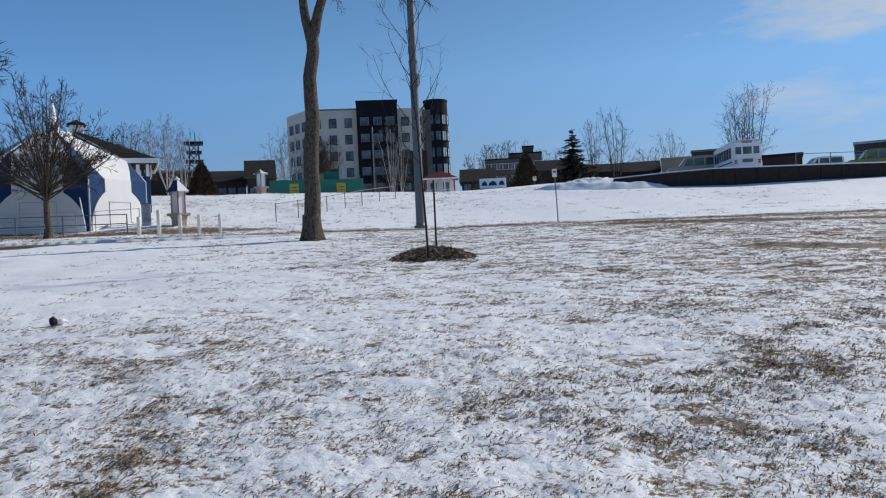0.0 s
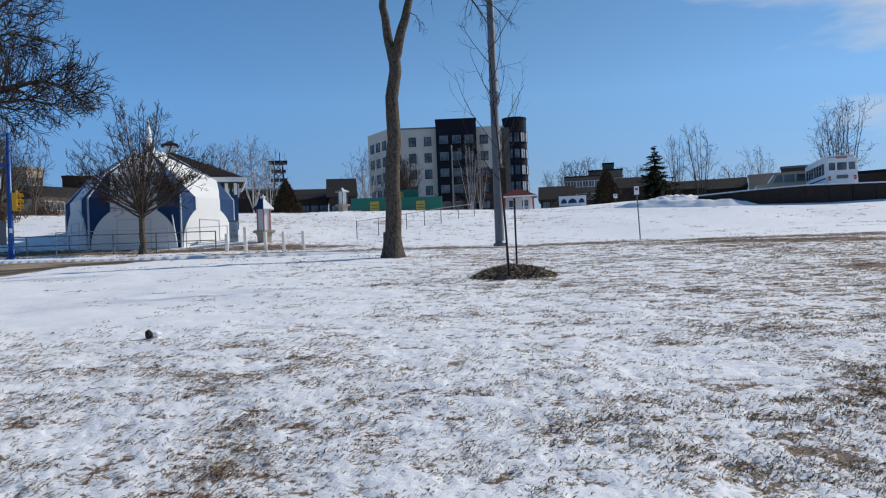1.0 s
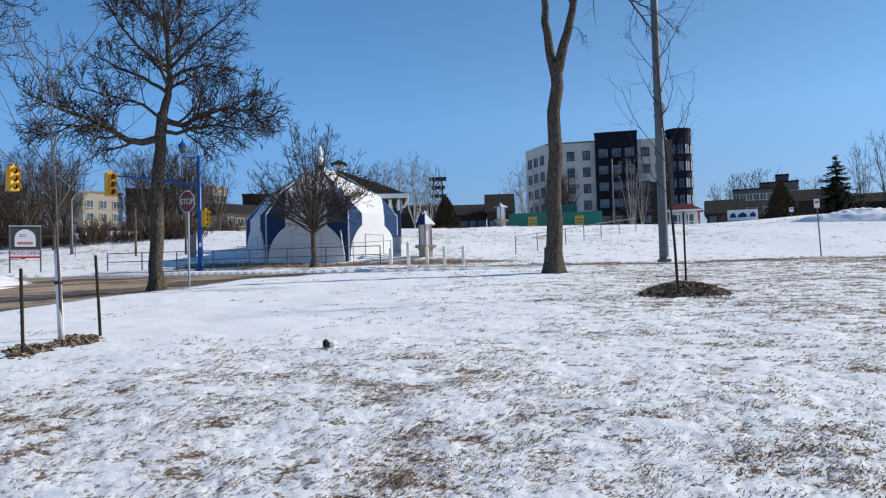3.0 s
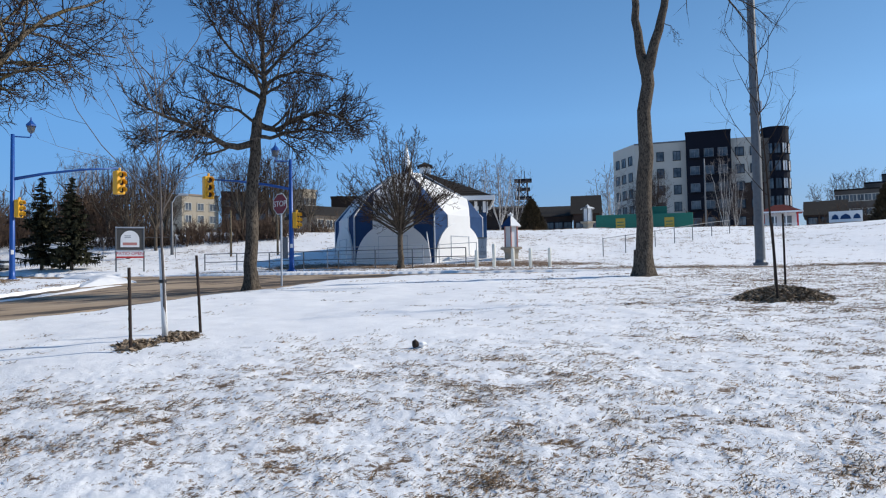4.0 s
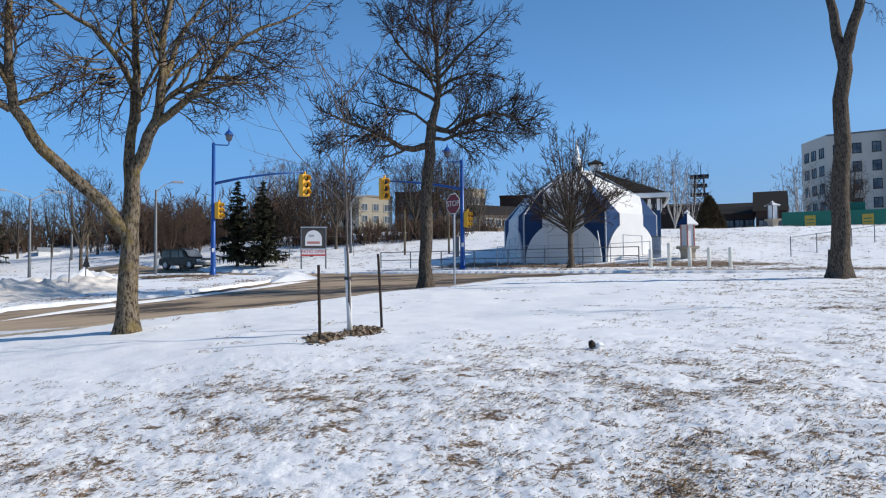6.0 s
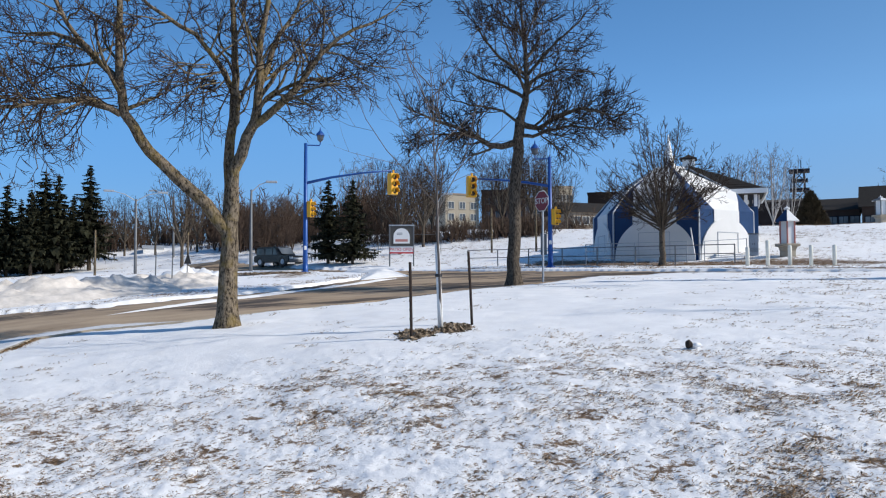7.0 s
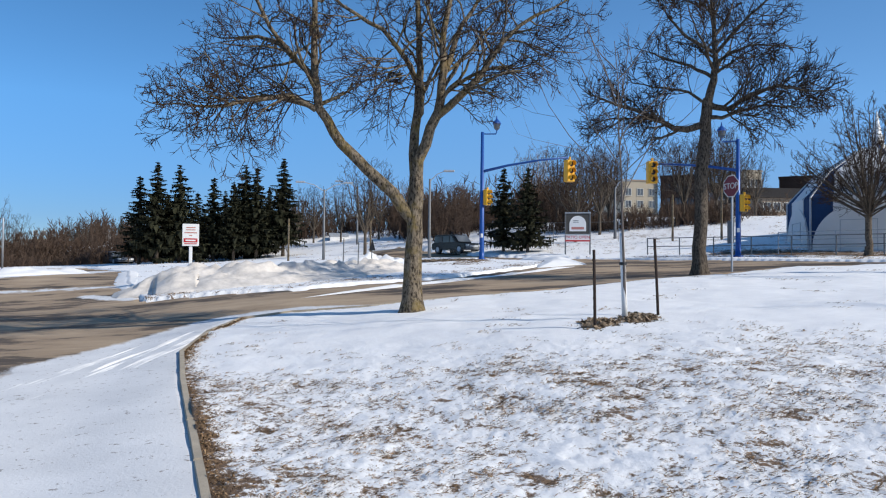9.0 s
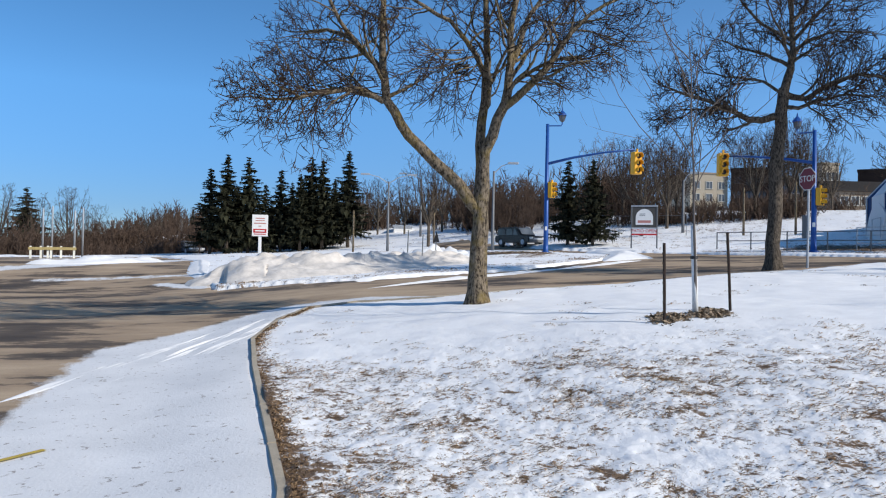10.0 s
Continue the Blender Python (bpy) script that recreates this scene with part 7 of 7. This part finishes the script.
sp = [spruce(101, 10, 2.9, 0.14), spruce(102, 10, 2.5, 0.18), spruce(103, 10, 3.3, 0.10), spruce(104, 10, 4.2, 0.10)]
first = [(77.25, 76, 6.4), (76.1, 74, 7.45), (74.6, 75, 7.3), (-9.85, 104, 7.45)]
for ob, (az, r, el) in zip(sp, first):
    x, y = polar(az, r)
    plant(ob, x, y, az * 7, (1.6 + r * math.tan(radians(el)) - gz(x, y)) / 10)
    tagged(ob, "dark spruce standing alone on the terrace" if az < 0 else "", "", "spruces on the terrace" if az < 0 else "spruces beyond the lot")
for i, (az, r, el) in enumerate(((72.3, 76, 6.55), (70.9, 74, 6.3), (70.1, 78, 7.55), (69.3, 75, 7.4), (67.4, 76, 8.15), (71.5, 84, 5.6), (73.4, 86, 5.4), (68.4, 84, 6.0), (75.4, 88, 5.2))):
    clone(sp[i % 3], az, r, el, 10, 40 * i, "tall dark green spruce tree on snowy ground", "spruces beyond the lot")
clone(sp[0], 51.2, 56, 7.7, 10, 20, "dark spruce beside the street", "spruces by the street")
clone(sp[0], 49.4, 54, 7.75, 10, 80, "dark spruce beside the street", "spruces by the street")
clone(sp[3], 88.9, 125, 4.4, 10, 30, "distant dark spruce beyond the lot", "spruces beyond the lot")
clone(sp[1], 78.4, 130, 3.4, 10, 10, "distant dark spruce beyond the lot", "spruces beyond the lot")


def cedar(az, r, top_el, half, label):
    """A clipped cone of dense evergreen: many small sprays over a cone."""
    x, y = polar(az, r)
    z = gz(x, y)
    H = 1.6 + r * math.tan(radians(top_el)) - z
    g = random.Random(int(az * 10) + 500)
    ob = thing("cedar_bush", x, y, 0, z - 0.1, label, "bush")
    b = Build()
    b.cyl((0, 0, -0.1), (0, 0, H * 0.6), 0.12, 0.04, 6)
    part("trunk", b, BARK_DARK, ob)
    c = Build()
    for _ in range(3800):
        f = g.random() ** 1.4
        a = g.random() * 6.283
        rad = half * (1 - f) ** 0.75 * g.uniform(0.55, 1.06) + 0.05
        p = Vector((rad * math.cos(a), rad * math.sin(a), H * f * 0.97 + 0.1))
        d = Vector((math.cos(a + g.uniform(-1, 1)), math.sin(a + g.uniform(-1, 1)), g.uniform(0.2, 1.6))).normalized() * g.uniform(0.15, 0.4)
        s = d.cross(Vector((0, 0, 1))).normalized() * 0.10
        c.add([p - s, p + s, p + d], [(0, 1, 2)])
    part("foliage", c, CEDAR, ob)


cedar(17.05, 76, 6.0, 1.5, "dark clipped cone-shaped cedar on the hill")
cedar(-6.4, 82, 5.85, 1.75, "dark clipped cone-shaped cedar on the hill")

tr_a = bare_tree(201, 10, 2.6, 9, BIRCH, TWIG_GREY, "pale bare birch tree with fine grey twigs", 0.12, 0.9, 0.09)
tr_b = bare_tree(202, 10, 3.4, 10, BARK_DARK, TWIG, "bare deciduous tree with dark branches", 0.25, 0.8, 0.13)
tr_c = bare_tree(203, 10, 2.0, 7, BIRCH, TWIG_GREY, "slender bare tree with pale upright stems", 0.0, 1.2, 0.07)
tr_d = bare_tree(204, 10, 3.0, 14, TWIG_BROWN, TWIG_BROWN, "bushy reddish-brown bare tree", 0.04, 0.7, 0.06, 9)
tr_e = bare_tree(205, 10, 2.2, 8, BARK_DARK, TWIG, "slender leafless tree with dark upright branches", 0.08, 1.0, 0.07, 7, 0.011)
seeds = [(tr_a, 19.4, 84, 8.8), (tr_b, 22.3, 82, 8.4), (tr_c, 48.9, 84, 8.6), (tr_d, 54.6, 66, 6.1), (tr_e, -13.0, 125, 8.0)]
for ob, az, r, el in seeds:
    x, y = polar(az, r)
    plant(ob, x, y, az * 5, (1.6 + r * math.tan(radians(el)) - gz(x, y)) / 10)
for i, (src, az, r, el) in enumerate((
        (tr_a, 21.0, 88, 8.4), (tr_a, 18.3, 90, 7.9), (tr_a, 11.5, 122, 7.8), (tr_d, 8.3, 98, 7.4), (tr_d, 8.9, 100, 7.0), (tr_c, 3.6, 88, 8.3), (tr_c, 2.9, 90, 7.2),
        (tr_e, -11.4, 122, 7.4), (tr_e, -21.4, 112, 8.5), (tr_e, -22.1, 114, 8.8), (tr_d, 8.0, 99, 6.4), (tr_d, 8.6, 97, 7.2), (tr_d, 9.3, 101, 6.2), (tr_e, -16.9, 130, 6.4), (tr_b, -15.2, 160, 5.4),
        (tr_b, -2.6, 165, 5.6), (tr_b, -3.8, 190, 6.3), (tr_b, -5.0, 195, 6.5), (tr_b, -8.2, 190, 5.8),
        (tr_d, 55.8, 68, 5.8), (tr_d, 53.8, 70, 5.9), (tr_d, 56.8, 72, 5.6), (tr_d, 52.6, 74, 5.8),
        (tr_c, 48.2, 86, 8.9), (tr_c, 49.7, 88, 8.4), (tr_b, 45.9, 60, 8.8), (tr_b, 44.2, 64, 8.9), (tr_b, 43.6, 68, 8.7), (tr_d, 45.0, 72, 8.3), (tr_d, 46.8, 70, 7.6),
        (tr_b, 38.4, 67, 9.3), (tr_b, 36.2, 69, 9.6), (tr_b, 37.3, 72, 8.8), (tr_b, 34.8, 74, 8.2), (tr_b, 33.6, 80, 7.8),
        (tr_d, 39.4, 78, 8.7), (tr_b, 35.5, 70, 9.5), (tr_d, 38.0, 80, 8.8), (tr_d, 36.6, 78, 9.1), (tr_d, 43.4, 74, 8.2), (tr_b, 47.2, 74, 8.7), (tr_d, 44.2, 78, 8.4),
        (tr_b, 61.4, 66, 7.7), (tr_b, 60.4, 80, 7.0), (tr_b, 63.2, 84, 6.0), (tr_b, 65.2, 88, 5.8), (tr_b, 66.4, 92, 5.6), (tr_a, 58.4, 92, 6.6),
        (tr_b, 88.4, 100, 3.5), (tr_b, 86.4, 104, 4.2), (tr_b, 84.9, 110, 3.2), (tr_b, 81.3, 130, 3.2), (tr_b, 80.6, 128, 3.1), (tr_b, 77.9, 118, 3.3), (tr_c, 79.2, 96, 2.6), (tr_b, 90.5, 96, 4.2))):
    clone(src, az, r, el, 10, 47 * i)

thicket("hedge", [polar(48.5, 70), polar(45.4, 68), polar(43.7, 67), polar(40, 65.5), polar(37, 66.5), polar(35.2, 66)], 1.8, 1.2, 260, 39, TWIG_BROWN, "dense low belt of leafless brown bushes across the field")
thicket("bushes", [polar(57.5, 78), polar(52, 80), polar(46, 84)], 4.6, 3.0, 240, 31, TWIG_BROWN, "belt of leafless brown bushes behind the snowy field", 1.1)
thicket("bushes", [polar(92, 92), polar(86, 96), polar(80, 102), polar(74, 100)], 3.3, 4.0, 520, 32, TWIG_BROWN, "belt of leafless brown scrub beyond the lot", 1.15)
thicket("bushes", [polar(78, 92), polar(70, 96), polar(62, 98), polar(56, 92)], 4.6, 4.0, 300, 33, TWIG_BROWN, "belt of leafless scrub behind the spruces", 1.15)
thicket("bushes", [polar(94, 150), polar(82, 160), polar(70, 150)], 4.6, 5.0, 300, 34, TWIG_BROWN, "distant leafless woods beyond the lot", 1.6)
thicket("bushes", [polar(12, 92), polar(8, 94), polar(5, 92)], 3.4, 2.0, 60, 35, TWIG_BROWN, "leafless brown bushes before the apartments")
thicket("bushes", [polar(-2.2, 98), polar(-5, 100), polar(-9, 100)], 3.0, 2.0, 70, 36, TWIG_BROWN, "leafless brown bushes on the terrace")
thicket("hedge", [polar(92, 84), polar(84, 86), polar(76, 84), polar(68, 82)], 2.3, 1.4, 300, 37, TWIG_BROWN, "low dark leafless hedge under the spruces")
thicket("hedge", [polar(60, 84), polar(52, 88), polar(44, 88), polar(37, 86), polar(32, 84)], 2.6, 1.5, 200, 38, TWIG_BROWN, "low leafless hedge at the field's far edge")

# ---- dormant grass and leaf litter on the snow ----
def litter_mesh(name, x, y, reach, length, width, rise, g):
    """Short bent blades lying about on the snow, one quad each with a kink."""
    m = len(x)
    a = g.normal(0.65, 0.75, m)
    z = ground_height(x, y)
    l, w, h = length, width, rise
    ux, uy = np.cos(a), np.sin(a)
    b0 = np.stack([x - ux * l / 2, y - uy * l / 2, z + 0.002 + 0 * h], 1)
    b1 = np.stack([x + uy * reach, y - ux * reach, z + h], 1)
    b2 = np.stack([x + ux * l / 2, y + uy * l / 2, z + 0.004 + h * g.uniform(0, 1.4, m)], 1)
    s = np.stack([-uy * w, ux * w, w * g.uniform(-0.6, 0.6, m)], 1)
    v = np.stack([b0, b1 - s, b1 + s, b2], 1).reshape(-1, 3)
    o = np.arange(m)[:, None] * 4
    tris = np.concatenate([o + np.array([[0, 1, 2]]), o + np.array([[1, 3, 2]])]).tolist()
    me = bpy.data.meshes.new(name)
    me.from_pydata(v.tolist(), [], tris)
    me.materials.append(GRASS)
    me.update()
    return me


def lawn_grass():
    g = np.random.default_rng(77)
    n = 120000
    az = np.radians(g.uniform(-36, 82, n))
    r = np.exp(g.uniform(math.log(3.0), math.log(78), n))
    x, y = -np.sin(az) * r, np.cos(az) * r
    s = 0.55 * value_noise(x * 0.6, y, 0.42, 41) + 0.14 * value_noise(x * 0.55, y, 1.3, 42) + 0.35 * value_noise(x, y, 0.16, 43)
    chance = 0.095 * np.exp(3.1 * s) * np.clip((grass_amount(x, y) - 0.08) / 0.42, 0, 2.2) ** 1.7
    chance = chance + 0.07 * (value_noise(x, y, 0.8, 44) + 0.6 * value_noise(x, y, 0.25, 45) > 0.62)
    keep = (g.random(n) < chance) & (paved(x, y) < -0.08)
    x, y, r = x[keep], y[keep], r[keep]
    k = 10
    c = len(x)
    grow = (1 + r / 14) * g.uniform(0.55, 1.5, c)
    turn = np.repeat(g.normal(0, 0.7, c) + np.arctan2(y, x) + 1.57, k)
    u, w = g.normal(0, 0.055, c * k) * np.repeat(grow, k), g.normal(0, 0.02, c * k) * np.repeat(grow, k)
    x = np.repeat(x, k) + np.cos(turn) * u - np.sin(turn) * w
    y = np.repeat(y, k) + np.sin(turn) * u + np.cos(turn) * w
    grow = np.repeat(1 + r / 14, k)
    ok = paved(x, y) < -0.06
    x, y, grow = x[ok], y[ok], grow[ok]
    m = len(x)
    me = litter_mesh("grass", x, y, g.uniform(-0.004, 0.004, m), g.uniform(0.015, 0.050, m) * grow, g.uniform(0.0016, 0.0040, m) * grow, g.uniform(0.003, 0.014, m) * grow, g)
    tagged(new("grass", me), "dormant brown grass poking through thin snow", "grass", kind="stuff")


def kerb_litter():
    g = np.random.default_rng(78)
    n = 9000
    line = np.array(KERB[1:8])
    t = g.uniform(0, len(line) - 1.001, n)
    i = t.astype(int)
    f = (t - i)[:, None]
    p = line[i] * (1 - f) + line[i + 1] * f
    x, y = p[:, 0] + g.normal(0, 0.05, n), p[:, 1] + np.abs(g.normal(0.05, 0.075, n))
    ok = (paved(x, y) < -0.045) & (value_noise(x, y, 0.7, 51) + g.uniform(-0.5, 0.5, n) > -0.35)
    x, y = x[ok], y[ok]
    m = len(x)
    me = litter_mesh("leaf_litter", x, y, g.uniform(-0.01, 0.01, m), g.uniform(0.025, 0.07, m), g.uniform(0.003, 0.009, m), g.uniform(0.006, 0.035, m), g)
    tagged(new("leaf_litter", me), "brown leaf litter and grass heaped along the kerb", "leaves", kind="stuff")


lawn_grass()
kerb_litter()
